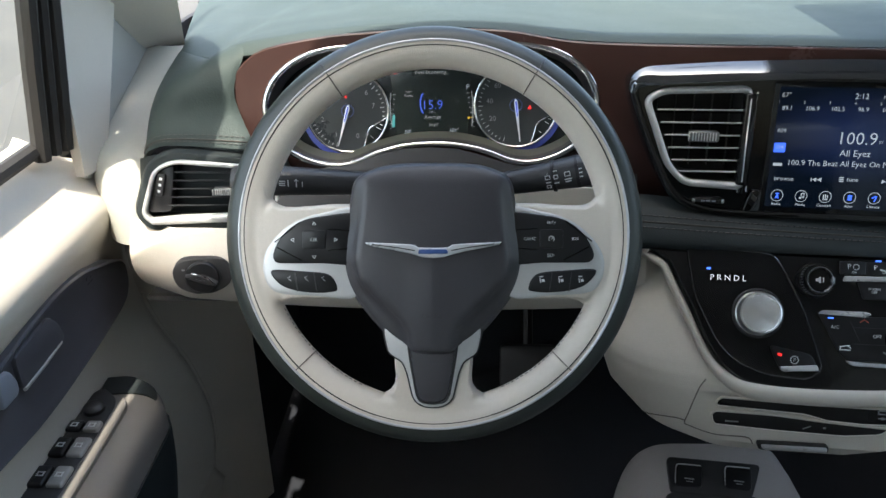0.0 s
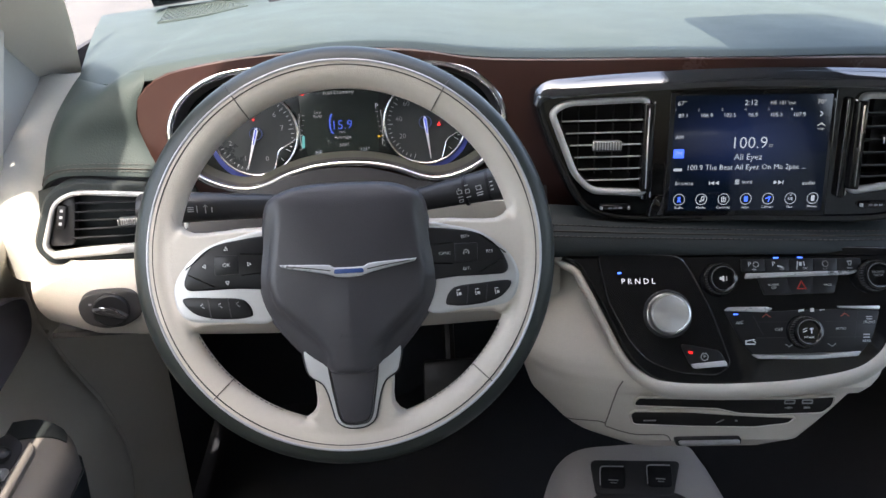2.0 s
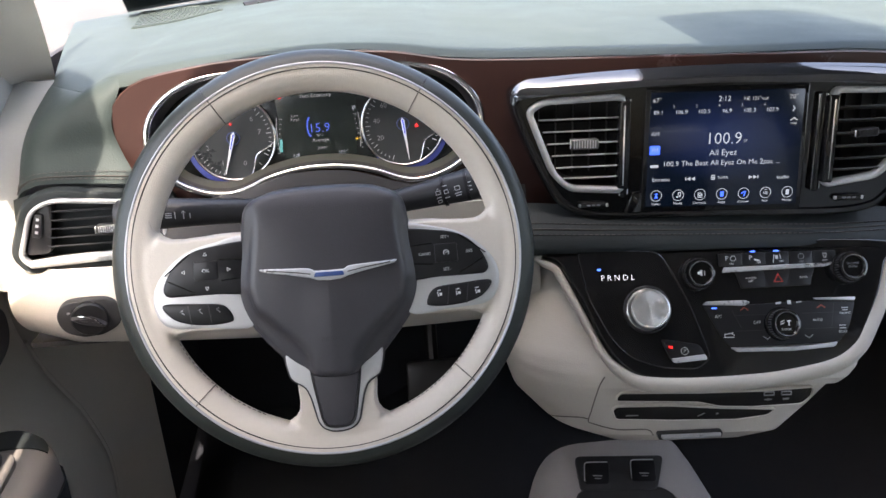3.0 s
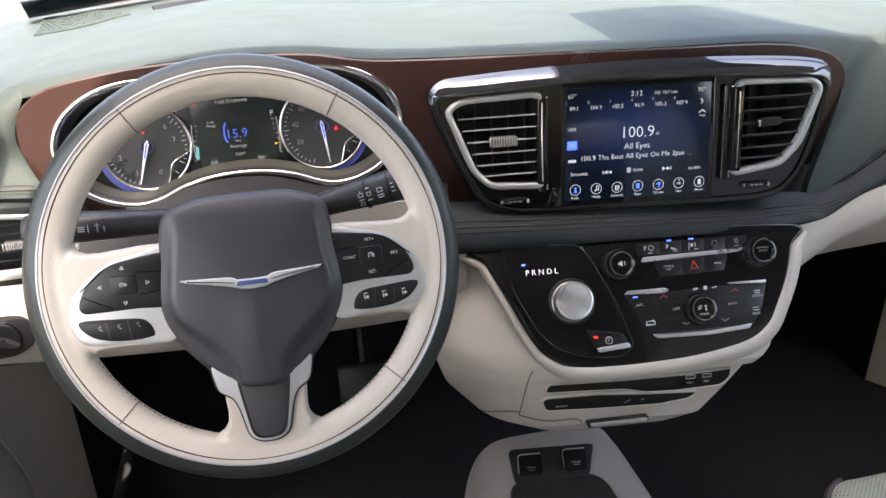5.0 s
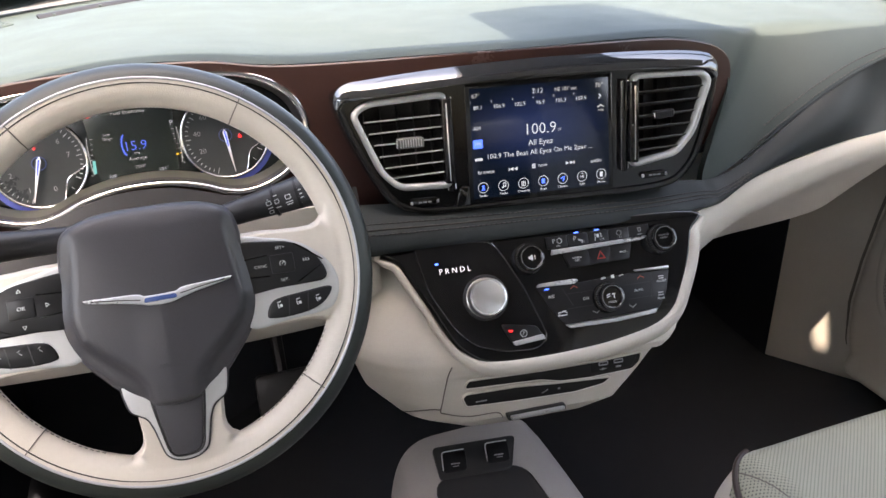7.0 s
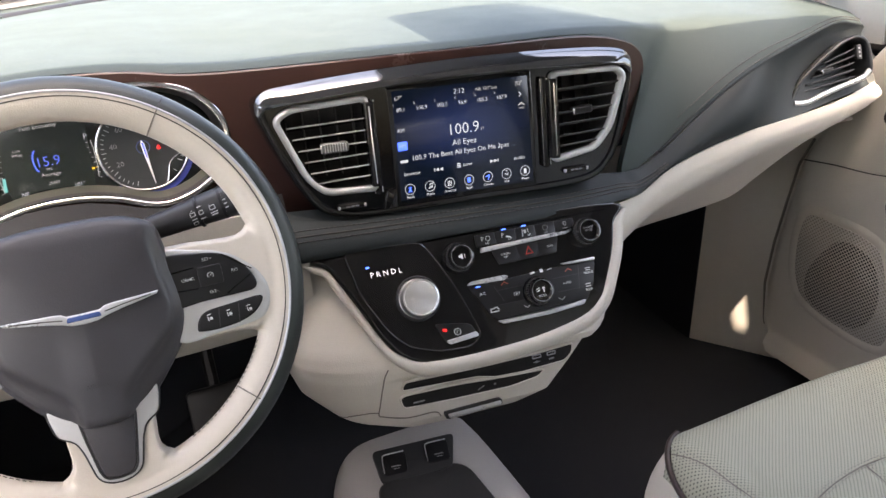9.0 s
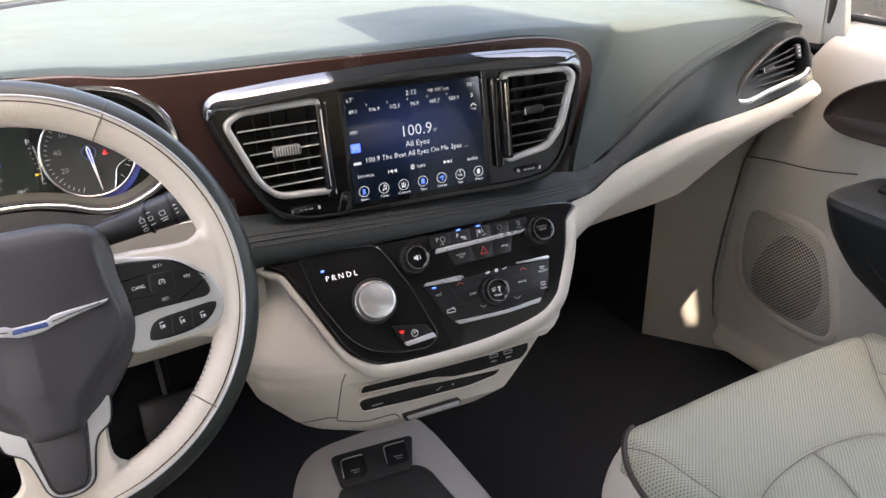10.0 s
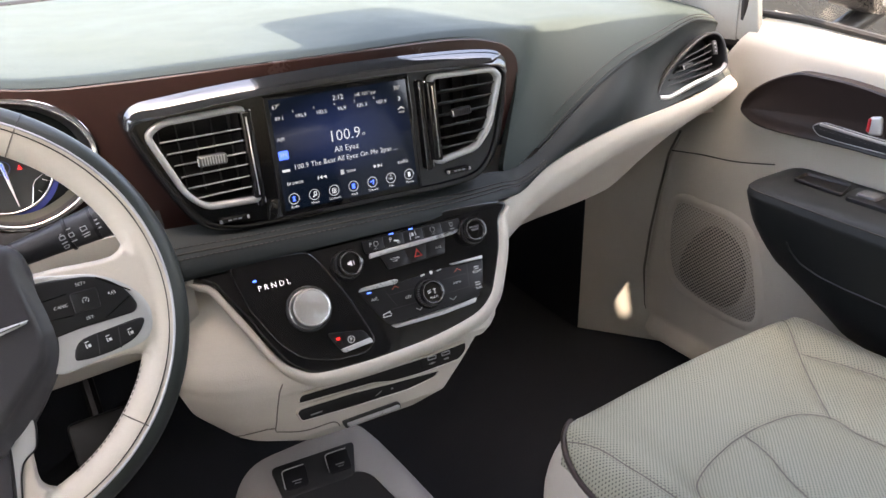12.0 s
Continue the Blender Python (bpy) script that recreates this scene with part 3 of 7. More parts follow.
part("shoulder_pad", sheet(shoulder, 30, 24, -0.005), PAD, dash, "grey-green grained soft pad", world=True, angle=60)
for k in (0.90, 0.955):
    stitches([shoulder(0.05 + 0.93 * i / 30, k) + Vector((0, -0.0012, 0.0012)) for i in range(31)], dash, THREAD)
part("seam", tube([shoulder(0.03 + 0.95 * i / 30, 0.93) + Vector((0, -0.0004, 0.0004)) for i in range(31)], 0.0009, 6), SEAM, dash, world=True)

# mahogany band between the pad and the instruments
BAND_OUT = smooth([(-0.236, 1.13), (-0.232, 1.10), (-0.21, 1.06), (-0.16, 1.02), (0.0, 1.0), (0.2, 1.005), (0.25, 0.99), (0.5, 0.985), (0.65, 0.985), (0.685, 1.0), (0.7134, 1.034), (0.7345, 1.078), (0.7415, 1.118), (0.7315, 1.145), (0.6960, 1.1625), (0.624, 1.173), (0.473, 1.176), (0.33, 1.179), (0.2, 1.182), (0.136, 1.186), (0.075, 1.196), (0.0, 1.199), (-0.06, 1.196), (-0.133, 1.189), (-0.203, 1.172)], 4)
pod_half = [(0.0, 0.071), (0.05, 0.073), (0.10, 0.0735), (0.142, 0.063), (0.171, 0.041), (0.183, 0.013), (0.178, -0.014), (0.160, -0.037), (0.135, -0.0505), (0.11, -0.0558), (0.088, -0.053), (0.06, -0.042), (0.03, -0.035), (0.0, -0.033)]
POD = smooth(mirrored(pod_half), 5)
POD_HOLE = [(x - 0.010 - 0.02 * y, y + 0.008 + 0.02 * x) for x, y in POD]
bm = pierced([(x, z - 1.1) for x, z in BAND_OUT], [POD_HOLE], -0.03, 0.0)
part("trim_band", turned(bm, plane_at((0, 0.192, 1.1), 4)), BROWN, dash, "mahogany coloured satin trim", world=True)


def strip(low, high, bulge, nu=60, nv=10, thick=0.006, hollow=0.0):
    """A band between a lower and an upper curve, bulging towards the driver."""
    def fn(u, v):
        a, b = curve(low, u), curve(high, u)
        p = a.lerp(b, v)
        s = math.sin(math.pi * v) ** 0.7
        k = max(0.0, min(1.0, (p.x - 0.90) / 0.09)) * hollow
        return p + Vector((0, -bulge * s * (1 - k), 0.0))
    return sheet(fn, nu, nv, thick)


ROLL_LOW = [(0.10, 0.112, 0.985), (0.2, 0.104, 0.985), (0.31, 0.094, 0.986), (0.45, 0.084, 0.985), (0.56, 0.080, 0.983), (0.647, 0.095, 0.978), (0.70, 0.130, 0.964), (0.755, 0.146, 0.982), (0.83, 0.150, 1.000), (0.913, 0.152, 1.014), (0.986, 0.152, 1.020), (1.09, 0.155, 1.037), (1.175, 0.168, 1.040)]
ROLL_HIGH = [(0.10, 0.15, 1.032), (0.2, 0.146, 1.032), (0.31, 0.138, 1.024), (0.45, 0.13, 1.016), (0.56, 0.126, 1.010), (0.647, 0.138, 1.001), (0.70, 0.153, 0.990), (0.756, 0.160, 1.005), (0.853, 0.165, 1.066), (0.923, 0.169, 1.102), (0.99, 0.175, 1.122), (1.09, 0.188, 1.143), (1.18, 0.205, 1.128)]
part("leather_roll", strip(ROLL_LOW, ROLL_HIGH, 0.016, hollow=1.9), ROLL, dash, "black stitched leather roll", world=True)


def on_roll(t, v, lift):
    """A point on the roll's skin; t runs along it, v up it."""
    p = curve(ROLL_LOW, t).lerp(curve(ROLL_HIGH, t), v)
    k = math.sin(math.pi * v) ** 0.7
    return p + Vector((0, -0.016 * k - lift, lift * 0.6))


for v in (0.50, 0.70):
    stitches([on_roll(0.58 * i / 70, v, 0.0008) for i in range(71)], dash, THREAD, r=0.0008)
part("welt", tube([on_roll(0.58 * i / 70, 0.60, 0.0) for i in range(71)], 0.0012, 6), SEAM, dash, world=True)

# beige belt under the roll on the passenger's side, and its underside
BELT_HIGH = [(0.630, 0.108, 0.966), (0.700, 0.136, 0.963), (0.755, 0.146, 0.983), (0.83, 0.150, 1.001), (0.908, 0.151, 1.014), (0.96, 0.151, 1.019), (1.014, 0.152, 1.024), (1.069, 0.152, 1.031), (1.126, 0.156, 1.041), (1.175, 0.168, 1.043)]
BELT_LOW = [(0.615, 0.106, 0.90), (0.700, 0.155, 0.898), (0.745, 0.165, 0.913), (0.815, 0.170, 0.934), (0.915, 0.173, 0.960), (0.984, 0.174, 0.971), (1.04, 0.175, 0.978), (1.105, 0.172, 0.995), (1.155, 0.170, 1.011), (1.183, 0.172, 1.024)]
UNDER_LOW = [(0.655, 0.150, 0.800), (0.692, 0.190, 0.836), (0.750, 0.245, 0.842), (0.82, 0.26, 0.844), (0.885, 0.26, 0.848), (0.95, 0.26, 0.853), (1.01, 0.26, 0.864), (1.08, 0.26, 0.905), (1.14, 0.258, 0.94), (1.183, 0.256, 0.970)]


def belt_pt(u, v):
    """The belt's skin: v runs from under the roll over its round front and back beneath it."""
    a, b, c = curve(BELT_HIGH, u), curve(BELT_LOW, u), curve(UNDER_LOW, u)
    return curve([a, a.lerp(b, 0.35) + Vector((0, -0.011, 0)), a.lerp(b, 0.8) + Vector((0, -0.010, 0)), b.lerp(c, 0.35), c], v)


part("belt", sheet(belt_pt, 60, 28, 0.006), BEIGE, dash, "beige soft belt", world=True, angle=70)
part("underside", sheet(lambda u, v: curve(UNDER_LOW, u) + Vector((0.0, 0.24, 0.03)) * v, 30, 4, 0.006), BEIGE_HARD, dash, world=True)
# added behind the belt to block sun streaks on the kick panel
part("end_filler", sheet(lambda u, v: (1.12 + 0.115 * u, 0.235 + 0.14 * v, 0.965 - 0.05 * v), 6, 6, 0.006), BEIGE_HARD, dash, "hidden beige filler that blocks sun past the dashboard's end", world=True)


# driver's lower panel: beige, round the column
def lower_panel(u, v):
    x = -0.352 + 0.58 * u
    top, bot = 0.99 - 0.0 * u, 0.905 - 0.012 * math.sin(math.pi * u) - 0.012 * u
    z = top + (bot - top) * v
    y = 0.135 - 0.022 * math.sin(math.pi * min(1, v * 1.1)) + 0.10 * max(0.0, v - 0.88) * 8 * max(0.0, v - 0.88)
    if u < 0.10:
        y += 0.25 * (0.10 - u) ** 1.0
    return x, y, z


part("lower_panel", sheet(lower_panel, 40, 14, 0.006), BEIGE, dash, "beige knee panel", world=True)
part("knee_underside", sheet(lambda u, v: (-0.35 + 0.58 * u, 0.145 + 0.5 * v, 0.897 - 0.06 * v), 10, 6, 0.006), BLACK, dash, world=True)
part("knee_panel_top", sheet(lambda u, v: (0.055 + 0.12 * u, 0.118 + 0.006 * v, 0.985 + 0.062 * v), 8, 6, -0.004), BEIGE, dash, "beige panel beside the column", world=True)
# behind the wheel: black column surround under the instruments
def surround_top(x):
    return 1.108 + float(np.interp(abs(x + 0.01), [0.0, 0.03, 0.055, 0.085, 0.11, 0.13, 0.16], [-0.034, -0.036, -0.043, -0.054, -0.058, -0.062, -0.066]))


part("column_surround", sheet(lambda u, v: (-0.2 + 0.42 * u, 0.172 - 0.04 * v, surround_top(-0.2 + 0.42 * u) * (1 - v) + 0.984 * v), 40, 6, 0.006), BLACK, dash, world=True)
# end caps beside the doors
for side in (-1, 1):
    cap_a = [(-0.402, 0.416, 1.132), (-0.40, 0.35, 1.108), (-0.40, 0.27, 1.08), (-0.398, 0.19, 1.048), (-0.385, 0.175, 0.96)]
    cap_b = [(-0.354, 0.41, 1.130), (-0.352, 0.33, 1.098), (-0.349, 0.25, 1.065), (-0.343, 0.192, 1.035), (-0.338, 0.165, 0.96)]
    if side > 0:
        cap_a, cap_b = [(x - 0.035, y + 0.055, z) for x, y, z in cap_a[:4]] + [(-0.43, 0.24, 1.0)], [(x, y + 0.03, z) for x, y, z in cap_b[:4]] + [(-0.342, 0.21, 1.0)]
    part("end_cap", sheet(lambda u, v: [(lambda p: (side_x(p.x, side), p.y, p.z))(curve(cap_a, v).lerp(curve(cap_b, v), u) + Vector((0, -0.012 * math.sin(math.pi * u), 0)))][0], 6, 16, 0.006 * -side), SAIL, dash, world=True)

# defroster slot and speaker grille on the pad
half_slot = [(-0.15, 0.80), (-0.024, 0.882), (0.077, 0.965), (0.184, 1.018), (0.30, 1.062), (0.425, 1.085)]
SLOT = smooth(half_slot + [(2 * MID - x, y) for x, y in reversed(half_slot[:-1])], 4, closed=False)
slot = part("defroster_slot", tube([(x, y, pad_z(x, y) + 0.0005) for x, y in SLOT], 0.008, 8, flat=0.3), KEY, dash, "dark defroster slot", world=True)
part("defroster_lip", tube([(x, y + 0.014, pad_z(x, y + 0.014) + 0.001) for x, y in SLOT], 0.004, 8, flat=0.5), PAD, dash, world=True)
bm = bmesh.new()
for x, y in SLOT[1::2]:
    box(x - 0.002, x + 0.002, y - 0.007, y + 0.007, pad_z(x, y), pad_z(x, y) + 0.004, bm=bm)
tagged(part("slot_rib", bm, PAD, slot, world=True), kind="stuff")


# ---- steering wheel ----
WHEEL = plane_at((0, 0, 1.05), 26, 0.5)
wheel = thing("steering_wheel", WHEEL, "two-tone leather steering wheel, dark outside and beige inside, with silver trim", "steering wheel")
RC, RA, RB = 0.1735, 0.0195, 0.0165             # the rim's middle radius and its section


def rim_arc(t0, t1, bm=None, n=128, k=10, grow=0.0):
    bm = bm or bmesh.new()
    rings = []
    for i in range(n):
        a = 2 * math.pi * i / n
        ring = []
        for j in range(k + 1):
            t = radians(t0 + (t1 - t0) * j / k)
            r, w = RC + (RA + grow) * math.cos(t), (RB + grow) * math.sin(t)
            ring.append(bm.verts.new((r * math.cos(a), r * math.sin(a), w)))
        rings.append(ring)
    for i in range(n):
        for j in range(k):
            bm.faces.new((rings[i][j], rings[(i + 1) % n][j], rings[(i + 1) % n][j + 1], rings[i][j + 1]))
    return bm


part("outer_grip", rim_arc(-63, 79), RIM_LEATHER, wheel, "dark charcoal leather", angle=80)
part("inner_grip", rim_arc(81, 297), BEIGE_LEATHER, wheel, "beige leather", angle=80)
rp_, wp_ = RC + RA * math.cos(radians(80)), RB * math.sin(radians(80))
part("piping", tube([(rp_ * math.cos(2 * math.pi * i / 128), rp_ * math.sin(2 * math.pi * i / 128), wp_ + 0.0001) for i in range(128)], 0.0012, 8, True), PIPE, wheel, "bright silver piping")
r2, w2 = RC + RA * math.cos(radians(93)), RB * math.sin(radians(93))
part("stitch_groove", tube([(r2 * math.cos(2 * math.pi * i / 128), r2 * math.sin(2 * math.pi * i / 128), w2 - 0.0001) for i in range(128)], 0.0006, 6, True), SEAM, wheel)
for a in (57, 123, 224.5, 315.5):
    ca, sa = math.cos(radians(a)), math.sin(radians(a))
    path = [((RC + (RA + 0.0001) * math.cos(radians(t))) * ca, (RC + (RA + 0.0001) * math.cos(radians(t))) * sa, (RB + 0.0001) * math.sin(radians(t))) for t in range(82, 200, 10)]
    part("seam", tube(path, 0.0006, 6), SOFT_SEAM, wheel)
    if a < 180:
        path = [((RC + (RA + 0.0001) * math.cos(radians(t))) * ca, (RC + (RA + 0.0001) * math.cos(radians(t))) * sa, (RB + 0.0001) * math.sin(radians(t))) for t in range(-20, 80, 8)]
        part("seam", tube(path, 0.0006, 6), BLACK, wheel)

# beige spokes that flow into the rim


def rim_top(r):
    return RB * math.sqrt(max(0.0, 1 - ((r - RC) / RA) ** 2))


def spoke(middle, rows):
    """A spoke as one soft skin: rows of radius and the angles of its two sides; it runs up over the rim as far as the piping."""
    R_, A_, B_ = zip(*rows)

    def fn(u, v):
        r = R_[0] + (R_[-1] - R_[0]) * u
        a, b = float(np.interp(r, R_, A_)), float(np.interp(r, R_, B_))
        e = abs(2 * v - 1)
        k = math.copysign(1 - (1 - e) ** 1.5, 2 * v - 1)
        d = rim_top(r) + 0.0003 - 0.0148
        top = 0.0148 + 0.5 * (d + math.sqrt(d * d + 0.0022 ** 2)) - 0.0011 * max(0.0, 1 - abs(d) / 0.004)
        f = max(0.0, min(1.0, (r - 0.150) / 0.009))
        low = -0.001 + (rim_top(r) - 0.0005 + 0.001) * f
        q = max(0.0, min(1.0, (abs(k) - (0.90 - 0.5 * f)) / (0.10 + 0.5 * f)))
        w = top + (low - top) * q ** 2.2
        ang = radians(middle + (a + b) / 2 + (b - a) / 2 * k)
        return r * math.cos(ang), r * math.sin(ang), w

    return sheet(fn, 60, 60, 0.003)


SIDE = [(0.050, -42, 33), (0.085, -42, 20), (0.113, -32, 14.2), (0.130, -27.2, 11.8), (0.1416, -25.0, 11.0), (0.149, -24.4, 11.6), (0.1546, -24.9, 13.2), (0.160, -26.3, 16.0), (0.165, -28.2, 19.5), (0.1775, -33.0, 27.0)]
part("spoke", spoke(0, SIDE), BEIGE_LEATHER, wheel, "beige leather spoke", angle=80)
part("spoke", spoke(180, [(r, -b, -a) for r, a, b in SIDE]), BEIGE_LEATHER, wheel, "beige leather spoke", angle=80)
FOOT = [(0.070, 26), (0.100, 21.5), (0.121, 17.6), (0.135, 15.2), (0.1426, 14.7), (0.149, 15.6), (0.1546, 17.6), (0.160, 20.5), (0.166, 24.0), (0.1775, 31.0)]
part("spoke", spoke(270, [(r, -a, a) for r, a in FOOT]), BEIGE_LEATHER, wheel, "beige leather spoke", angle=80)

# airbag pad with its raised field
hub = smooth(mirrored([(0.0, 0.066), (0.03, 0.0653), (0.052, 0.0615), (0.071, 0.0505), (0.0765, 0.025), (0.0815, -0.008), (0.0822, -0.028), (0.077, -0.0475), (0.065, -0.0665), (0.042, -0.0925), (0.020, -0.1065), (0.0, -0.109)]), 5)
FIELD = [(0.061, 0.060), (0.0635, 0.030), (0.068, -0.002), (0.071, -0.022), (0.066, -0.041), (0.048, -0.058), (0.031, -0.073), (0.0215, -0.087), (0.019, -0.110)]


def field_step(x, y):
    """How far inside the raised middle field a place of the cover lies; negative outside."""
    p = Vector((abs(x), y))
    best = 9.0
    for a, b in zip(FIELD, FIELD[1:]):
        a, b = Vector(a), Vector(b)
        t = max(0.0, min(1.0, (p - a).dot(b - a) / (b - a).length_squared))
        d = (p - a.lerp(b, t)).length
        if d < abs(best):
            n = (b - a).x * (p - a).y - (b - a).y * (p - a).x
            best = d if n < 0 else -d
    return best


HUB_RINGS = [(0.96, -0.02), (1.0, -0.005), (1.0, 0.010), (0.99, 0.0150), (0.975, 0.0185), (0.955, 0.0212)] + [(0.935 - 0.0445 * i, 0.0228 + 0.0052 * math.sin(math.pi / 2 * i / 20)) for i in range(21)]
cover = domed(hub, HUB_RINGS)
cover.verts.ensure_lookup_table()
for i, v in enumerate(cover.verts):             # a raised middle field whose edge fades out at the top, with a faint ridge down the middle
    if i // len(hub) > 3:
        e = field_step(v.co.x, v.co.y)
        k = max(0.0, min(1.0, (e + 0.0050) / 0.0085))
        fade = max(0.0, min(1.0, (0.062 - v.co.y) / 0.05))
        v.co.z += (0.0100 * (k * k * (3 - 2 * k)) - 0.0032) * fade + 0.0062 * (1 - fade) * max(0.0, min(1.0, (0.068 - v.co.y) / 0.02))
        v.co.z += 0.0024 * max(0.0, 1 - abs(v.co.x) / 0.024) * max(0.0, min(1.0, (-0.012 - v.co.y) / 0.03))
airbag = part("airbag_cover", cover, PADBLACK, wheel, "black soft airbag cover", angle=50)

lettering("AIRBAG", 0.0055, airbag, BLACK, 0.0, -0.072, 0.0365)
# winged badge: plain silver wings with a blue bar
wing = [(0.0, -0.0030), (0.013, -0.0026), (0.0165, -0.0004), (0.022, 0.0004), (0.0605, 0.0022), (0.0585, -0.0004), (0.030, -0.0058), (0.017, -0.0088), (0.010, -0.0112), (0.0, -0.0120)]
BADGE_AT = Matrix.Translation((0.0015, -0.0085, -0.001))
badge = part("badge", turned(slab(mirrored(wing), 0.030, 0.0385, 0.0012), BADGE_AT), SATIN, wheel, "silver winged badge")
part("blue_bar", turned(slab(rounded([(-0.0135, -0.0082), (0.0135, -0.0082), (0.0125, -0.0042), (-0.0125, -0.0042)], 0.0018), 0.0382, 0.0394, 0.0004), BADGE_AT), material("blue_enamel", (0.05, 0.09, 0.24), 0.25), badge, "blue enamel bar")
for q in (-1, 1):
    part("feather_line", turned(tube([(q * x, y, 0.0386) for x, y in ((0.016, -0.0052), (0.030, -0.0028), (0.054, 0.0004))], 0.0005, 6), BADGE_AT), SEAM, badge)

# silver trims and thumb switches
W_TOP = 0.0155
for s in (-1, 1):
    def M(pts):
        return [(s * x, y) for x, y in pts]

    trim = smooth(M([(0.068, 0.0230), (0.10, 0.0205), (0.122, 0.0140), (0.1385, 0.003), (0.1510, -0.012), (0.1555, -0.028), (0.151, -0.045), (0.139, -0.0530), (0.107, -0.0552), (0.07, -0.0560), (0.066, -0.02)]), 5)
    bez = part("switch_bezel", swept(trim, [(0, 0.004), (0, W_TOP), (-0.0012, W_TOP + 0.001), (-0.0035, W_TOP + 0.0012)]), SILVER, wheel, "satin silver switch surround")
    up = smooth(M([(0.066, 0.0195), (0.10, 0.0175), (0.121, 0.0125), (0.137, 0.0), (0.1455, -0.0165), (0.1425, -0.0245), (0.13, -0.0255), (0.10, -0.0255), (0.066, -0.0255), (0.064, 0.0)]), 5)
    pod = part("switch_pod", slab(up, 0.006, W_TOP + 0.0032, 0.0015), KEY, wheel, "black thumb switch pod")
    low = smooth(M([(0.0868, -0.0490), (0.0900, -0.0400), (0.098, -0.0345), (0.12, -0.0325), (0.1445, -0.0312), (0.1472, -0.0360), (0.1375, -0.0460), (0.122, -0.0510), (0.104, -0.0525), (0.091, -0.0515)]), 5)
    pod2 = part("switch_pod", slab(low, 0.006, W_TOP + 0.0030, 0.0015), KEY, wheel)
    wt = W_TOP + 0.0032
    cx = s * 0.1075
    key = part("button", slab(rounded([(cx - 0.0105, -0.0125), (cx + 0.0105, -0.0125), (cx + 0.0105, 0.0045), (cx - 0.0105, 0.0045)], 0.002), wt - 0.001, wt + 0.0012, 0.0006), KEY, pod)
    bars([(s * 0.080, 0.0045, 0.03, 0.0009, s * 4), (s * 0.080, -0.0125, 0.03, 0.0009, s * -4), (s * 0.132, 0.003, 0.03, 0.0009, s * -38), (s * 0.130, -0.017, 0.026, 0.0009, s * 28)], pod, GLOSS, wt - 0.0001, "groove", 0.0003)
    for x in (0.107, 0.1245):
        bars([(s * x, -0.0425, 0.0009, 0.018, s * -8)], pod2, BLACK, W_TOP + 0.0029, "groove", 0.0003)
    if s < 0:
        lettering("OK", 0.0048, pod, WHITE_INK, cx, -0.004, wt + 0.0013)
        for x, y, t in ((cx, 0.0105, 90), (cx, -0.0195, 270), (cx - 0.0195, -0.004, 180), (cx + 0.0195, -0.004, 0)):
            bars([(x + 0.0009 * math.cos(radians(t + q)), y + 0.0009 * math.sin(radians(t + q)), 0.0033, 0.0005, t + q + 90) for q in (60, -60, 180)], pod, WHITE_INK, wt + 0.0001, "arrow")
        for x in (-0.131, -0.1155, -0.100):
            bars([(x, -0.038, 0.0028, 0.0006, 30), (x + 0.001, -0.0405, 0.003, 0.0006, -40)], pod2, GREY_INK, W_TOP + 0.0031)
    else:
        for txt, x, y in (("SET+", cx, 0.0105), ("RES", cx + 0.0215, -0.004), ("CANC", cx - 0.0195, -0.004), ("SET-", cx, -0.0190)):
            lettering(txt, 0.0040, pod, WHITE_INK, x, y, wt + 0.0001)
        bars([(cx + 0.0024 * math.cos(radians(q)), -0.004 + 0.0024 * math.sin(radians(q)), 0.0016, 0.0005, q + 90) for q in range(-30, 240, 30)] + [(cx + 0.0005, -0.0035, 0.0025, 0.0005, 45)], pod, WHITE_INK, wt + 0.0013)
        for x in (0.0985, 0.1155, 0.1335):
            bars([(x, -0.038, 0.0035, 0.0008, 10), (x - 0.001, -0.0415, 0.0008, 0.004, 8), (x + 0.0015, -0.0415, 0.0025, 0.0025, 8)], pod2, WHITE_INK, W_TOP + 0.0031)

# lower bracket and its black insert
br = [(0.0440, -0.082), (0.0435, -0.0925), (0.0400, -0.1075), (0.0275, -0.1150), (0.0230, -0.1255), (0.0178, -0.1480), (0.0145, -0.1525), (0.008, -0.1560), (0.0, -0.1568)]
bracket = [(0.0, -0.082)] + br
part("lower_bracket", swept(rounded(mirrored(bracket), 0.004, 3), [(0, 0.004), (0, 0.0175), (-0.0006, 0.0188), (-0.002, 0.0192)]), SILVER, wheel, "satin silver V-shaped bracket")
ins = [(0.0, -0.095), (0.0215, -0.098), (0.0205, -0.107), (0.0186, -0.119), (0.0140, -0.1450), (0.0105, -0.1510), (0.0, -0.1525)]
part("lower_insert", slab(rounded(mirrored(ins), 0.005, 4), 0.006, 0.0215, 0.002), PADBLACK, wheel, "black insert")
part("bracket_edge", tube([(x, y, 0.0158) for x, y in grown(rounded(mirrored(bracket), 0.004, 3), 0.0004)], 0.0013, 6, True), BLACK, wheel)
part("insert_edge", tube([(x, y, 0.0195) for x, y in grown(rounded(mirrored(ins), 0.005, 4), 0.0010)], 0.0010, 8, True), BLACK, wheel, "dark insert edge")
# hub body behind and the column shroud
part("hub_body", lathe([(0.045, -0.06), (0.055, -0.02), (0.055, 0.0)], 32), BLACK, wheel)
column = thing("steering_column", plane_at((0, 0.035, 1.03), 26), "black plastic steering column shroud", "steering column")
part("shroud", swept(rounded([(-0.055, -0.05), (0.055, -0.05), (0.05, 0.035), (-0.05, 0.035)], 0.025), [(0.004, -0.17), (0, -0.05), (-0.004, -0.012), (-0.012, -0.006)]), BLACK, column)


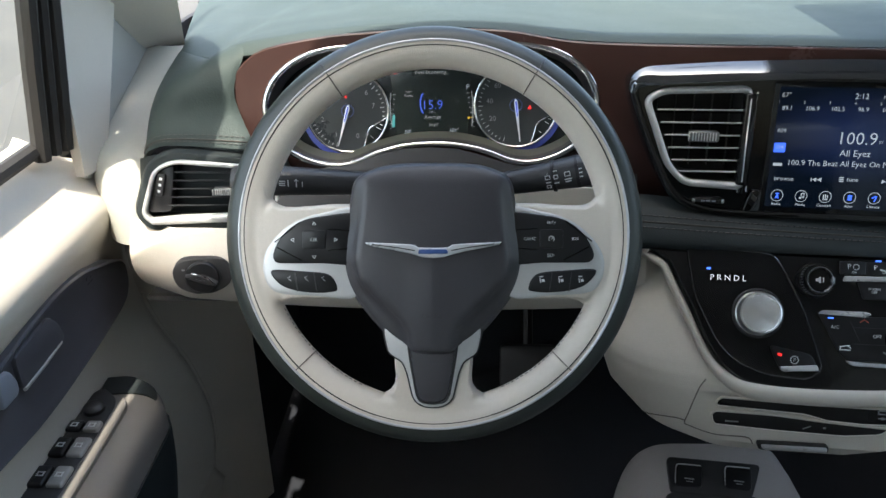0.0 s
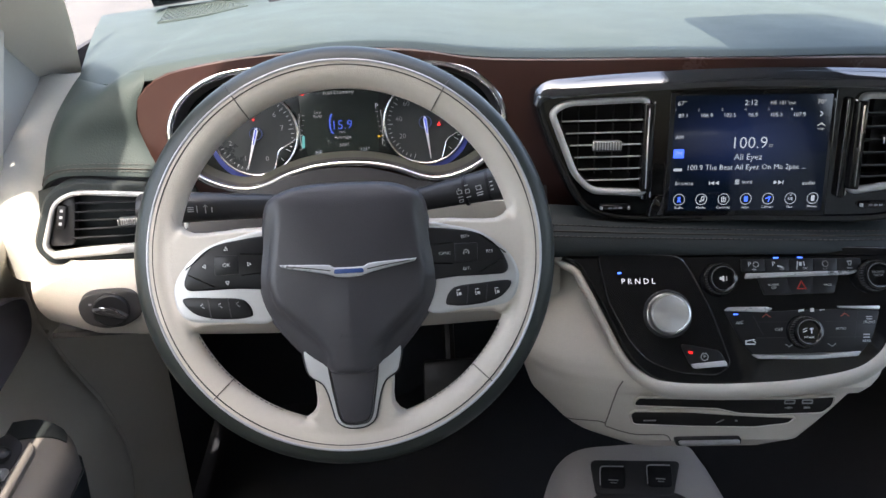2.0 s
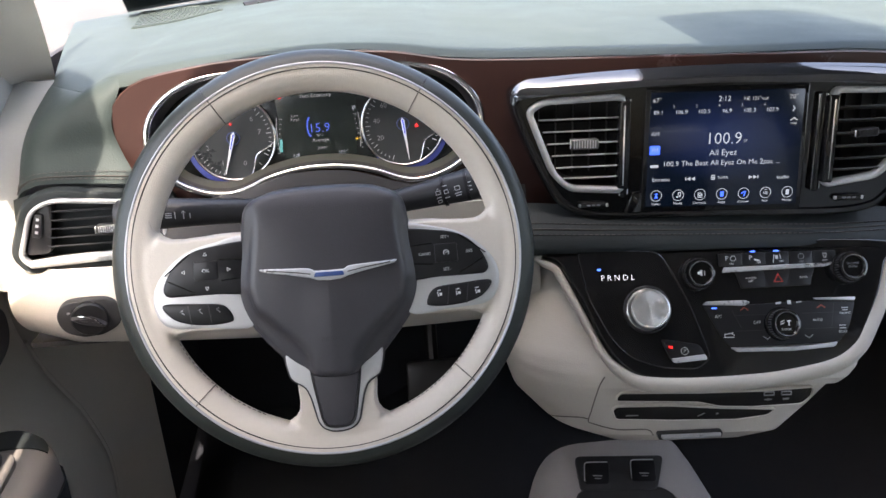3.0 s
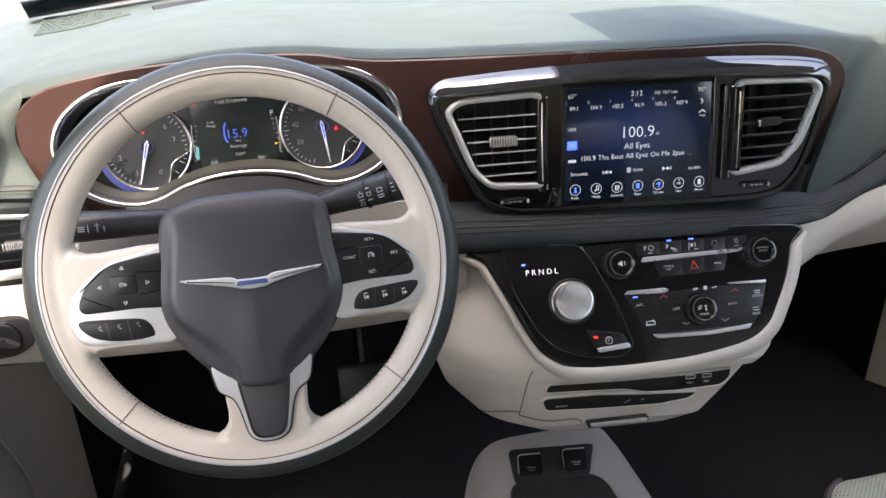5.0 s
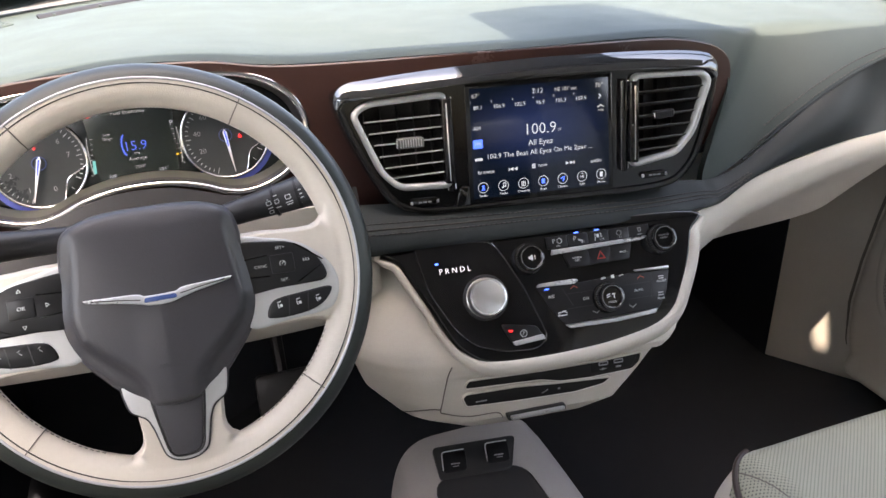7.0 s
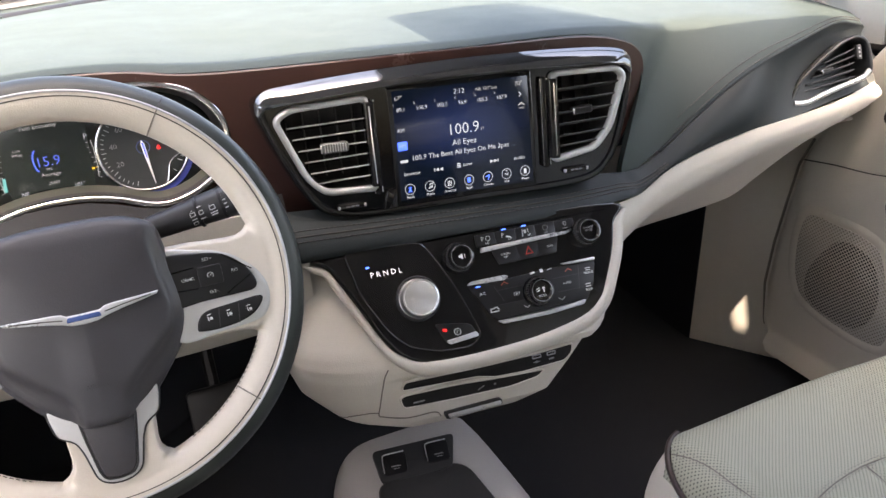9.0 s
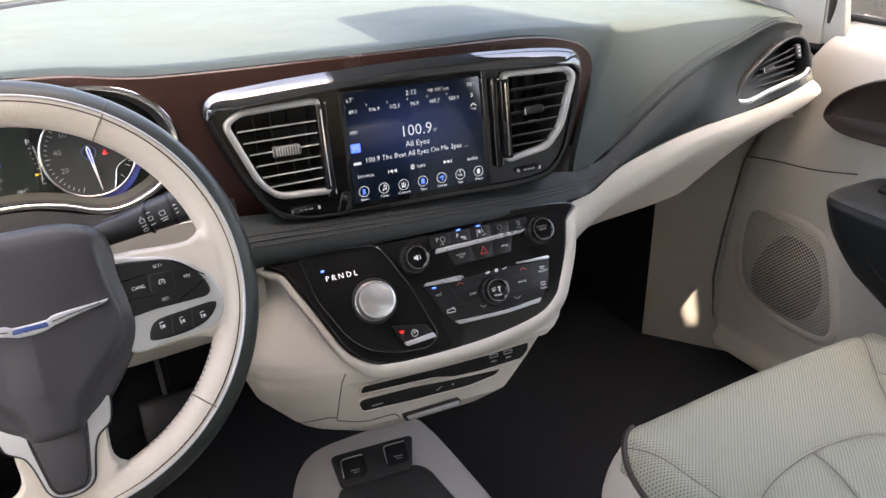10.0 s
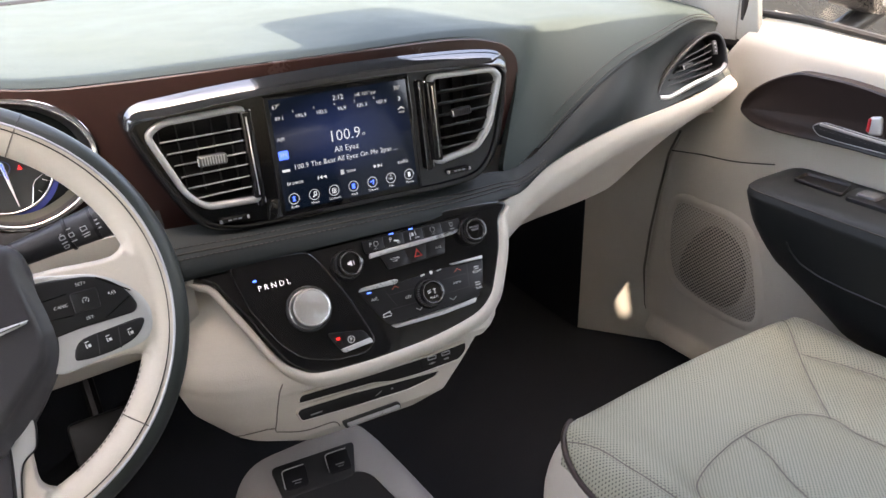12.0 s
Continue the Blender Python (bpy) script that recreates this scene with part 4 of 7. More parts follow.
def stalk(a, b, r0, r1, name, label):
    ob = thing(name, a, label, "stalk")
    A, B = Vector(a), Vector(b)
    pts = [A.lerp(B, t) for t in (0, 0.15, 0.4, 0.7, 0.9, 0.98, 1.0)]
    rr = [r0 * 0.8, r0, r0 + (r1 - r0) * 0.4, r1, r1, r1 * 0.92, r1 * 0.7]
    part("arm", tube(pts, rr, 20, flat=0.85), BLACK, ob, world=True)
    return ob


left_stalk = stalk((-0.05, 0.085, 1.066), (-0.205, 0.072, 1.076), 0.012, 0.0155, "turn_signal_stalk", "black turn signal stalk with white lamp symbols")
LS = plane_at((-0.150, 0.0545, 1.079), 12)
bm_ = bars([(0.0, 0, 0.006, 0.0009, 0), (0, 0.002, 0.006, 0.0009, 0), (0, -0.002, 0.006, 0.0009, 0), (0.006, 0, 0.0009, 0.007, 0), (0.014, 0, 0.0009, 0.008, 0), (0.0132, 0.003, 0.003, 0.0008, 45), (0.0148, 0.003, 0.003, 0.0008, -45), (0.020, -0.001, 0.0009, 0.005, 0), (-0.016, 0, 0.005, 0.0008, 30)], left_stalk, WHITE_INK, 0.0)
bm_.data.transform(Matrix.Translation(left_stalk.matrix_basis.translation).inverted() @ LS)
right_stalk = stalk((0.05, 0.09, 1.061), (0.178, 0.0735, 1.092), 0.012, 0.0165, "wiper_stalk", "black wiper stalk with switch rings and white symbols")
RS = plane_at((0.110, 0.0605, 1.081), 12, 13)


def outlined(x, y, w, h, k=0.0006):
    return [(x, y + h / 2, w, k, 0), (x, y - h / 2, w, k, 0), (x - w / 2, y, k, h, 0), (x + w / 2, y, k, h, 0)]


bm_ = bars(outlined(0, 0.002, 0.0045, 0.0035) + outlined(0, -0.007, 0.004, 0.0025) + [(0, -0.003, 0.005, 0.0009, 0), (0, 0.0055, 0.002, 0.0006, 40), (0.008, 0.007, 0.004, 0.0009, 0), (0.008, -0.005, 0.005, 0.0009, 0)] + outlined(0.008, 0.001, 0.004, 0.0035) + outlined(0.0195, 0.0015, 0.005, 0.004) + [(0.0195, -0.0035, 0.007, 0.0009, 0), (0.0195, -0.0058, 0.006, 0.0009, 0), (0.0325, 0.004, 0.003, 0.0009, 0), (0.0325, 0.0, 0.003, 0.0009, 0), (0.0325, -0.004, 0.003, 0.0009, 0)], right_stalk, WHITE_INK, 0.0)
bm_.data.transform(Matrix.Translation(right_stalk.matrix_basis.translation).inverted() @ RS)
for t in (0.52, 0.70, 0.82):
    c = Vector((0.05, 0.09, 1.061)).lerp(Vector((0.178, 0.0735, 1.092)), t)
    d = (Vector((0.178, 0.0735, 1.092)) - Vector((0.05, 0.09, 1.061))).normalized()
    part("switch_ring", tube([c, c + d * 0.003], 0.0168, 20, flat=0.88), KEY, right_stalk, world=True)

# stitching along the rim's inner edge round the lower openings
for a0, a1 in ((206, 246), (294, 334)):
    ring = []
    for i in range(60):
        a = radians(a0 + (a1 - a0) * i / 59)
        t = radians(168)
        r_ = RC + (RA + 0.0003) * math.cos(t)
        ring.append(WHEEL @ Vector((r_ * math.cos(a), r_ * math.sin(a), (RB + 0.0003) * math.sin(t))))
    stitches(ring, wheel, SOFT_SEAM, 0.003, 0.002, 0.0005)


# ---- instrument cluster ----
CL = plane_at((-0.010, 0.186, 1.108), 12, 1.2)
cluster = thing("instrument_cluster", CL, "instrument cluster with two round dials and a chrome surround", "instrument cluster")
part("binnacle", swept(POD, [(0.001, -0.05), (0.001, -0.004), (-0.001, -0.002), (-0.004, -0.006), (-0.008, -0.030)], cap=False), BLACK, cluster)
part("surround", rim_frame(grown(POD, 0.0035), 0.0070, -0.006, 0.004), CHROME, cluster, "chrome surround")
LEDGE = [(p, q) for p, q in zip(POD, grown(POD, -0.009)) if p[1] < -0.028]
part("lower_ledge", sheet(lambda u, v: Vector((*LEDGE[round(u * (len(LEDGE) - 1))][0], -0.002)).lerp(Vector((*LEDGE[round(u * (len(LEDGE) - 1))][1], -0.031)), v) + Vector((0, 0.0006, 0)), len(LEDGE) - 1, 6, 0.001), material("olive_grey_trim", (0.055, 0.056, 0.046), 0.35), cluster, "olive-grey ledge under the dials")
part("face", slab(grown(POD, -0.006), -0.042, -0.034, 0.001), SCREEN_OFF, cluster, "dark instrument face")
W0 = -0.0338


def dial(x, y, r, labels, needle, name, glow):
    """A round gauge: face, bright ring, ticks, figures and a needle. labels: (text, degrees)."""
    g = part(name, swept(circle(r - 0.001, 48, x, y), [(0, W0), (0, W0 + 0.002), (-0.004, W0 + 0.0012), (-0.020, W0 + 0.0006), (-0.024, W0 + 0.0007), (-0.03, W0 + 0.0008)]), DIAL, cluster)
    part("ring", rim_frame(circle(r + 0.0016, 64, x, y), 0.0030, W0, W0 + 0.0045), CHROME, g, "bright ring")
    part("blue_rim", sheet(lambda u, v: (x + (r + 0.001 + 0.0065 * v * math.sin(math.pi * u) ** 0.6) * math.cos(radians(glow - 80 + 160 * u)), y + (r + 0.001 + 0.0065 * v * math.sin(math.pi * u) ** 0.6) * math.sin(radians(glow - 80 + 160 * u)), W0 + 0.0012), 40, 2, 0.001), material("blue_ring", (0.05, 0.07, 0.30), 0.3), g, "blue crescent")
    ticks = []
    for i in range(41):
        a = radians(-110 - i * 7.0)
        ln = 0.0055 if i % 5 == 0 else 0.003
        rr = r - 0.004 - ln / 2
        ticks.append((x + rr * math.cos(a), y + rr * math.sin(a), ln, 0.0007, math.degrees(a)))
    bars(ticks, g, TICK_INK, W0 + 0.0032, "ticks")
    for txt, deg in labels:
        a = radians(deg)
        lettering(txt, 0.0080, g, GREY_INK, x + (r - 0.0165) * math.cos(a), y + (r - 0.0165) * math.sin(a), W0 + 0.0035)
    a = radians(needle)
    c, s = math.cos(a), math.sin(a)
    pts = [(-0.008, 0.0), (-0.004, 0.0022), (0.010, 0.0017), (r - 0.006, 0.0004), (r - 0.006, -0.0004), (0.010, -0.0017), (-0.004, -0.0022)]
    n = part("needle", slab([(x + u * c - v * s, y + u * s + v * c) for u, v in pts], W0 + 0.006, W0 + 0.0075, 0.0003), WHITE_INK, g, "white needle")
    part("needle_slot", slab([(x + u * c - v * s, y + u * s + v * c) for u, v in [(-0.005, -0.0008), (0.012, -0.0005), (0.012, 0.0005), (-0.005, 0.0008)]], W0 + 0.0076, W0 + 0.0080, 0.0001), GLOW_BLUE, n)
    part("hub_ring", rim_frame(circle(0.0075, 28, x, y), 0.0012, W0 + 0.001, W0 + 0.003), material("hub_blue", (0.06, 0.09, 0.22), 0.35), g)
    return g


tach = dial(-0.0965, 0.0025, 0.047, [("0", -70), ("1", -118), ("2", -163), ("3", 155), ("4", 113), ("5", 78), ("6", 42), ("7", 10)], -107, "rev_counter", 235)
part("warning_light", slab(circle(0.0014, 12, -0.0975, 0.0185), W0 + 0.003, W0 + 0.0036, 0.0002), GLOW_RED, tach)
speed = dial(0.0965, 0.005, 0.047, [("20", -152), ("40", 170), ("60", 133), ("80", 96), ("100", 60)], -84, "speedometer", 305)
part("warning_light", slab(rounded([(0.1095, 0.0005), (0.1145, 0.0005), (0.120, 0.0065)][:2] + [(0.112, 0.0055)], 0.0008, 2), W0 + 0.003, W0 + 0.0036, 0.0002), GLOW_RED, speed)
part("warning_light", slab(rounded([(-0.0425, 0.0425), (-0.0390, 0.0425), (-0.0390, 0.0455), (-0.0425, 0.0455)], 0.001, 2), W0, W0 + 0.0006, 0.0002), GLOW_RED, cluster)
for g, x, y in ((tach, -0.0965, 0.0025), (speed, 0.0965, 0.005)):
    # a small gauge let into the lower right of each dial, behind a bright curved line
    inner = [(x + 0.0455 * (1 - 0.30 * math.sin(math.pi * i / 14)) * math.cos(radians(-10 - 58 * i / 14)), y + 0.0455 * (1 - 0.30 * math.sin(math.pi * i / 14)) * math.sin(radians(-10 - 58 * i / 14))) for i in range(15)]
    outer = [(x + 0.0458 * math.cos(radians(-68 + 58 * i / 14)), y + 0.0458 * math.sin(radians(-68 + 58 * i / 14))) for i in range(1, 14)]
    small = part("small_gauge", slab(inner + outer, W0 + 0.002, W0 + 0.0030, 0.0001), SCREEN_OFF, g, "small dark gauge")
    part("bright_line", tube([(a, b, W0 + 0.0033) for a, b in inner], 0.0006, 6), CHROME, small)
    bars([(x + 0.041 * math.cos(radians(a)), y + 0.041 * math.sin(radians(a)), 0.004, 0.0006, a) for a in (-30, -48)], small, GREY_INK, W0 + 0.0031, "ticks")
disp = part("centre_display", slab(rounded([(-0.041, -0.027), (0.041, -0.027), (0.046, 0.047), (-0.046, 0.047)], 0.004), W0 - 0.001, W0 + 0.0002, 0.0004), material("display_ground", (0.020, 0.026, 0.024), 0.25, mottle=0.03, rough_var=0.01), cluster, "dark lit driver display")
D0 = W0 + 0.0003
lettering("Fuel Economy", 0.0062, disp, GLOW_DIM, 0.0, 0.0440, D0)
lettering("15.9", 0.0145, disp, GLOW_DUSK, 0.001, 0.0070, D0)
lettering("MPG", 0.0032, disp, GLOW_DIM, 0.001, -0.0010, D0)
lettering("Average", 0.0058, disp, GLOW_DIM, 0.001, -0.0065, D0)
lettering("Low\nRange", 0.0042, disp, GLOW_DIM, -0.0255, 0.0205, D0)
lettering("20307", 0.0045, disp, GLOW_DIM, 0.002, -0.0157, D0)
bars([(-0.0125 + 0.006 * (1 - math.sin(radians(a))), 0.009 + 0.013 * math.cos(radians(a)), 0.0035, 0.0016, 90 - (90 - a)) for a in range(40, 150, 14)], disp, GLOW_DUSK, D0, "blue_arc")
lettering("NE", 0.0062, disp, GLOW_WHITE, -0.0276, -0.0229, D0)
lettering("101°", 0.0060, disp, GLOW_WHITE, 0.0255, -0.0222, D0)
lettering("P", 0.0082, disp, GLOW_WHITE, 0.0420, 0.0263, D0)
for s in (-1, 1):
    bars([(s * 0.045 - s * 0.003 * math.cos(i / 7 * 3.1), 0.020 - i * 0.0055, 0.0032 if i % 4 == 0 else 0.002, 0.0006, 0) for i in range(8)] + [(s * 0.0465, 0.018, 0.0007, 0.008, 6 * s), (s * 0.0472, 0.002, 0.0007, 0.024, 0), (s * 0.0463, -0.014, 0.0007, 0.008, -6 * s)], disp, GLOW_DIM, D0, "scale")
part("level_bar", slab([(-0.0465, -0.017), (-0.0430, -0.017), (-0.0420, -0.003), (-0.0450, -0.003)], D0, D0 + 0.0003, 0.0001), GLOW_TEAL, disp)
bars([(0.0425, -0.008, 0.003, 0.002, 0), (0.046, -0.0075, 0.002, 0.001, 0)], disp, GLOW_AMBER, D0)

# ---- centre unit: glossy surround, screen and vents ----
SC = plane_at((0.435, 0.12, 1.09), 10, 0, 4.5)
unit = thing("centre_screen_unit", SC, "glossy black centre unit round a touchscreen and two vents", "media unit")
BEZ = smooth([(-0.238, 0.062), (-0.228, 0.0735), (-0.20, 0.0795), (-0.123, 0.085), (0.0, 0.0885), (0.13, 0.086), (0.20, 0.080), (0.218, 0.069), (0.2215, 0.055), (0.215, 0.015), (0.20, -0.034), (0.185, -0.058), (0.162, -0.073), (0.113, -0.0775), (0.0, -0.0755), (-0.12, -0.0745), (-0.16, -0.069), (-0.186, -0.055), (-0.205, -0.025), (-0.228, 0.025)], 5)
VL = rounded([(-0.113, -0.0445), (-0.115, 0.0635), (-0.206, 0.0600), (-0.224, 0.048), (-0.196, -0.022), (-0.176, -0.0415)], 0.011, 5)
VR = rounded([(0.105, -0.046), (0.167, -0.0365), (0.190, -0.012), (0.2115, 0.050), (0.2, 0.0625), (0.1065, 0.0645)], 0.011, 5)
part("bezel", pierced(BEZ, [grown(VL, -0.003), grown(VR, -0.003)], -0.05, -0.002), GLOSS, unit, "piano black bezel")
part("bezel_edge", swept(BEZ, [(0.0005, -0.03), (0.0005, -0.003), (-0.001, 0.0008), (-0.004, 0.002), (-0.0075, 0.0012), (-0.009, -0.002), (-0.009, -0.03)], loop=True), GLOSS, unit)
GLOSS_BROW = material("brow_gloss", (0.14, 0.148, 0.16), 0.06, 0.85, mottle=0.02, rough_var=0.02)
# brow: a broad sloping gloss band along the top, rounded at its ends
BROW_HIGH = [(-0.2385, 0.056, -0.002), (-0.2350, 0.0700, -0.002), (-0.224, 0.0785, -0.003), (-0.20, 0.0815, -0.004), (-0.123, 0.0865, -0.004), (0.0, 0.0900, -0.004), (0.13, 0.0875, -0.004), (0.20, 0.0815, -0.004), (0.2190, 0.0705, -0.003), (0.2220, 0.054, -0.002)]
BROW_LOW = [(-0.2335, 0.053, 0.002), (-0.2285, 0.0600, 0.004), (-0.216, 0.0630, 0.007), (-0.195, 0.0645, 0.009), (-0.118, 0.0700, 0.0105), (-0.019, 0.0732, 0.0105), (0.10, 0.0705, 0.0105), (0.185, 0.0655, 0.009), (0.2080, 0.0600, 0.005), (0.2165, 0.051, 0.002)]


def brow_pt(u, v):
    p = curve(BROW_HIGH, u).lerp(curve(BROW_LOW, u), min(1.0, v / 0.8))
    if v > 0.8:
        p.z -= 0.012 * (v - 0.8) / 0.2
        p.y -= 0.0008 * (v - 0.8) / 0.2
    return p + Vector((0, 0.0, 0.0022 * math.sin(math.pi * min(1.0, v / 0.8))))


part("brow", sheet(brow_pt, 60, 20, 0.001), GLOSS_BROW, unit, "glossy dark brow", angle=50)
for s, x0, x1 in ((-1, -0.119, -0.094), (1, 0.094, 0.107)):
    part("pillar_bar", slab(rounded([(x0, -0.0485), (x0 + 0.006, -0.0485), (x0 + 0.006, 0.059), (x0, 0.059)], 0.0015, 3), -0.004, 0.006, 0.0012), GLOSS, unit)
    part("chrome_strip", tube([(x0 + 0.0085, 0.057, 0.002), (x0 + 0.0085, 0.0, 0.003), (x0 + 0.0085, -0.046, 0.002)], 0.0012, 6), CHROME, unit)
    part("chrome_strip", tube([(x0 - 0.0005, 0.057, 0.004), (x0 - 0.0005, -0.047, 0.004)], 0.0008, 6), CHROME, unit)
part("step", slab(rounded([(-0.112, -0.068), (-0.094, -0.068), (-0.094, -0.045), (-0.105, -0.045)], 0.003, 3), -0.004, 0.003, 0.001), GLOSS, unit)
for x in (-0.1475, 0.1375):
    wheel_ = part("vent_thumbwheel", slab(rounded([(x - 0.0160, -0.0610), (x + 0.0160, -0.0605), (x + 0.0160, -0.0540), (x - 0.0160, -0.0540)], 0.0032), -0.004, 0.0035, 0.0014), GLOSS, unit)
    for d in (-0.0150, 0.0150):
        part("bright_tip", slab(rounded([(x + d - 0.0014, -0.0595), (x + d + 0.0014, -0.0595), (x + d + 0.0014, -0.0555), (x + d - 0.0014, -0.0555)], 0.0008, 2), 0.001, 0.0042, 0.0006), SATIN, wheel_, "bright end")
    bars([(x + d, -0.0573, 0.0040, 0.0016, 0) for d in (-0.0055, 0.0, 0.0055)], wheel_, GREY_INK, 0.0036)

# touchscreen
screen = thing("touchscreen", SC, "lit touchscreen with a blue radio page in the centre unit", "screen")
part("cover_glass", slab(rounded([(-0.0945, -0.0695), (0.0845, -0.0715), (0.0835, 0.0685), (-0.0935, 0.0685)], 0.003), -0.006, 0.0005, 0.0006), GLOSS, screen, "black cover glass")
m = bpy.data.materials.new("screen_picture")
m.use_nodes = True
nt = m.node_tree
b = nt.nodes["Principled BSDF"]
b.inputs["Base Color"].default_value = (0.003, 0.003, 0.006, 1)
b.inputs["Roughness"].default_value = 0.12
co = nt.nodes.new("ShaderNodeTexCoord")
mp = nt.nodes.new("ShaderNodeMapping")
mp.inputs["Location"].default_value = (0.1, -0.28, 0)
mp.inputs["Scale"].default_value = (11, 20, 1)
gr = nt.nodes.new("ShaderNodeTexGradient")
gr.gradient_type = "SPHERICAL"
rp3 = nt.nodes.new("ShaderNodeValToRGB")
rp3.color_ramp.elements[0].color = (0.002, 0.0055, 0.013, 1)
rp3.color_ramp.elements[1].color = (0.013, 0.027, 0.095, 1)
nt.links.new(co.outputs["Object"], mp.inputs["Vector"])
nt.links.new(mp.outputs["Vector"], gr.inputs["Vector"])
nt.links.new(gr.outputs["Fac"], rp3.inputs["Fac"])
nt.links.new(rp3.outputs["Color"], b.inputs["Emission Color"])
b.inputs["Emission Strength"].default_value = 0.105
pic = part("picture", slab([(-0.089, -0.0615), (0.0795, -0.0635), (0.0785, 0.063), (-0.088, 0.063)], 0.0002, 0.0007, 0.0001), m, screen, "dark blue radio page")
Z0 = 0.0009
for txt, size, x, y, mt in (("67°", 0.0070, -0.081, 0.0545, GLOW_DIM), ("2:12", 0.0080, -0.008, 0.0545, GLOW_WHITE), ("NE 101°out", 0.0056, 0.026, 0.054, GLOW_DIM), ("70°", 0.0070, 0.067, 0.0545, GLOW_DIM),
                        ("AM", 0.0064, -0.0815, 0.0185, GLOW_WHITE), ("100.9", 0.0182, -0.006, 0.0115, GLOW_WHITE), ("ST", 0.0045, 0.0175, 0.0085, GLOW_DIM), ("All Eyez", 0.0095, -0.006, -0.0035, GLOW_WHITE),
                        ("100.9 The Beat All Eyez On Me 2pac ...", 0.0082, -0.007, -0.0145, GLOW_WHITE), ("browse", 0.0065, -0.073, -0.0315, GLOW_WHITE), ("tune", 0.0065, -0.0045, -0.0305, GLOW_WHITE), ("audio", 0.0065, 0.0625, -0.0325, GLOW_WHITE), ("map", 0.0042, 0.069, 0.0265, GLOW_DIM)):
    lettering(txt, size, pic, mt, x, y, Z0)
for i, txt in enumerate(("89.1", "106.9", "102.5", "96.9", "105.3", "107.9")):
    lettering(txt, 0.0062, pic, GLOW_WHITE, -0.079 + 0.0247 * i, 0.0415, Z0)
    lettering(str(i + 1), 0.0042, pic, GLOW_DIM, -0.0885 + 0.0247 * i + 0.001, 0.0475, Z0)
fm = part("active_key", slab(rounded([(-0.087, -0.004), (-0.0755, -0.004), (-0.0755, 0.006), (-0.087, 0.006)], 0.001, 2), Z0 - 0.0002, Z0, 0.0001), GLOW_BLUE, pic, "blue lit key")
lettering("FM", 0.0058, fm, GLOW_WHITE, -0.0812, 0.001, Z0 + 0.0002)
bars([(-0.0812, -0.0165, 0.009, 0.003, 0)], pic, GLOW_WHITE, Z0)
bars([(0.068, 0.0435, 0.004, 0.0009, -45), (0.068, 0.0409, 0.004, 0.0009, 45)], pic, GLOW_WHITE, Z0, "chevron")
bars([(0.0675, 0.031, 0.006, 0.0012, 30), (0.0705, 0.031, 0.006, 0.0012, -30)], pic, GLOW_DIM, Z0)
bars([(-0.0155 - 0.0, -0.0305 + 0.002 * j, 0.0045, 0.0012, 0) for j in (-1, 0, 1)], pic, GLOW_WHITE, Z0)
for x, s in ((-0.040, -1), (0.029, 1)):
    bm = bmesh.new()
    for d in (-0.0025, 0.0025):
        swept([(x + d - s * 0.0022, -0.0315 + 0.0022), (x + d - s * 0.0022, -0.0315 - 0.0022), (x + d + s * 0.0022, -0.0315)], [(0, Z0 - 0.0001), (0, Z0 + 0.0001)], bm=bm)
    swept([(x + s * 0.0055 - 0.0005, -0.0335), (x + s * 0.0055 + 0.0005, -0.0335), (x + s * 0.0055 + 0.0005, -0.0295), (x + s * 0.0055 - 0.0005, -0.0295)], [(0, Z0 - 0.0001), (0, Z0 + 0.0001)], bm=bm)
    part("skip_key", bm, GLOW_WHITE, pic)
for i, txt in enumerate(("Radio", "Media", "Controls", "Apps", "Climate", "Nav", "Phone")):
    x, y = -0.0775 + 0.0244 * i, -0.0495
    icon = part("icon", rim_frame(circle(0.0064, 24, x, y), 0.0008, Z0 - 0.0003, Z0), GLOW_WHITE, pic)
    glyph = {0: [(0, 0, 0.0009, 0.006, 0), (0.001, -0.001, 0.0008, 0.005, 20), (-0.001, -0.001, 0.0008, 0.005, -20), (0, 0.002, 0.004, 0.0008, 0)], 1: [(-0.001, -0.002, 0.002, 0.0016, 0), (0.002, -0.001, 0.002, 0.0016, 0), (0, 0.001, 0.0007, 0.005, 0), (0.0028, 0.001, 0.0007, 0.005, 0), (0.0014, 0.003, 0.003, 0.001, 10)],
             2: [(-0.002, 0, 0.001, 0.005, 0), (0, 0, 0.001, 0.006, 0), (0.002, 0, 0.001, 0.004, 0), (0, -0.003, 0.005, 0.0008, 0)], 3: [(0, 0, 0.004, 0.0058, 0)], 4: [(-0.001, 0.001, 0.004, 0.0012, 25), (0.001, -0.001, 0.0012, 0.005, -20), (0.001, 0.002, 0.003, 0.001, 0)], 5: [(0, 0.0035, 0.002, 0.001, 0)], 6: [(0, 0, 0.0036, 0.006, 0)]}[i]
    bars([(x + a, y + c, w, h, t) for a, c, w, h, t in glyph], icon, GLOW_BLUE if i in (0, 3, 4) else GLOW_WHITE, Z0)
    if i == 5:
        lettering("NE", 0.0045, icon, GLOW_WHITE, x, y - 0.0005, Z0)
    lettering(txt, 0.0042, icon, GLOW_WHITE, x, y - 0.0092, Z0)


KNOB_DARK = material("dark_grey_edge", (0.07, 0.072, 0.072), 0.35, 0.3)
KNOB_GREY = material("knob_grey", (0.20, 0.205, 0.20), 0.33, 0.5, mottle=0.03)


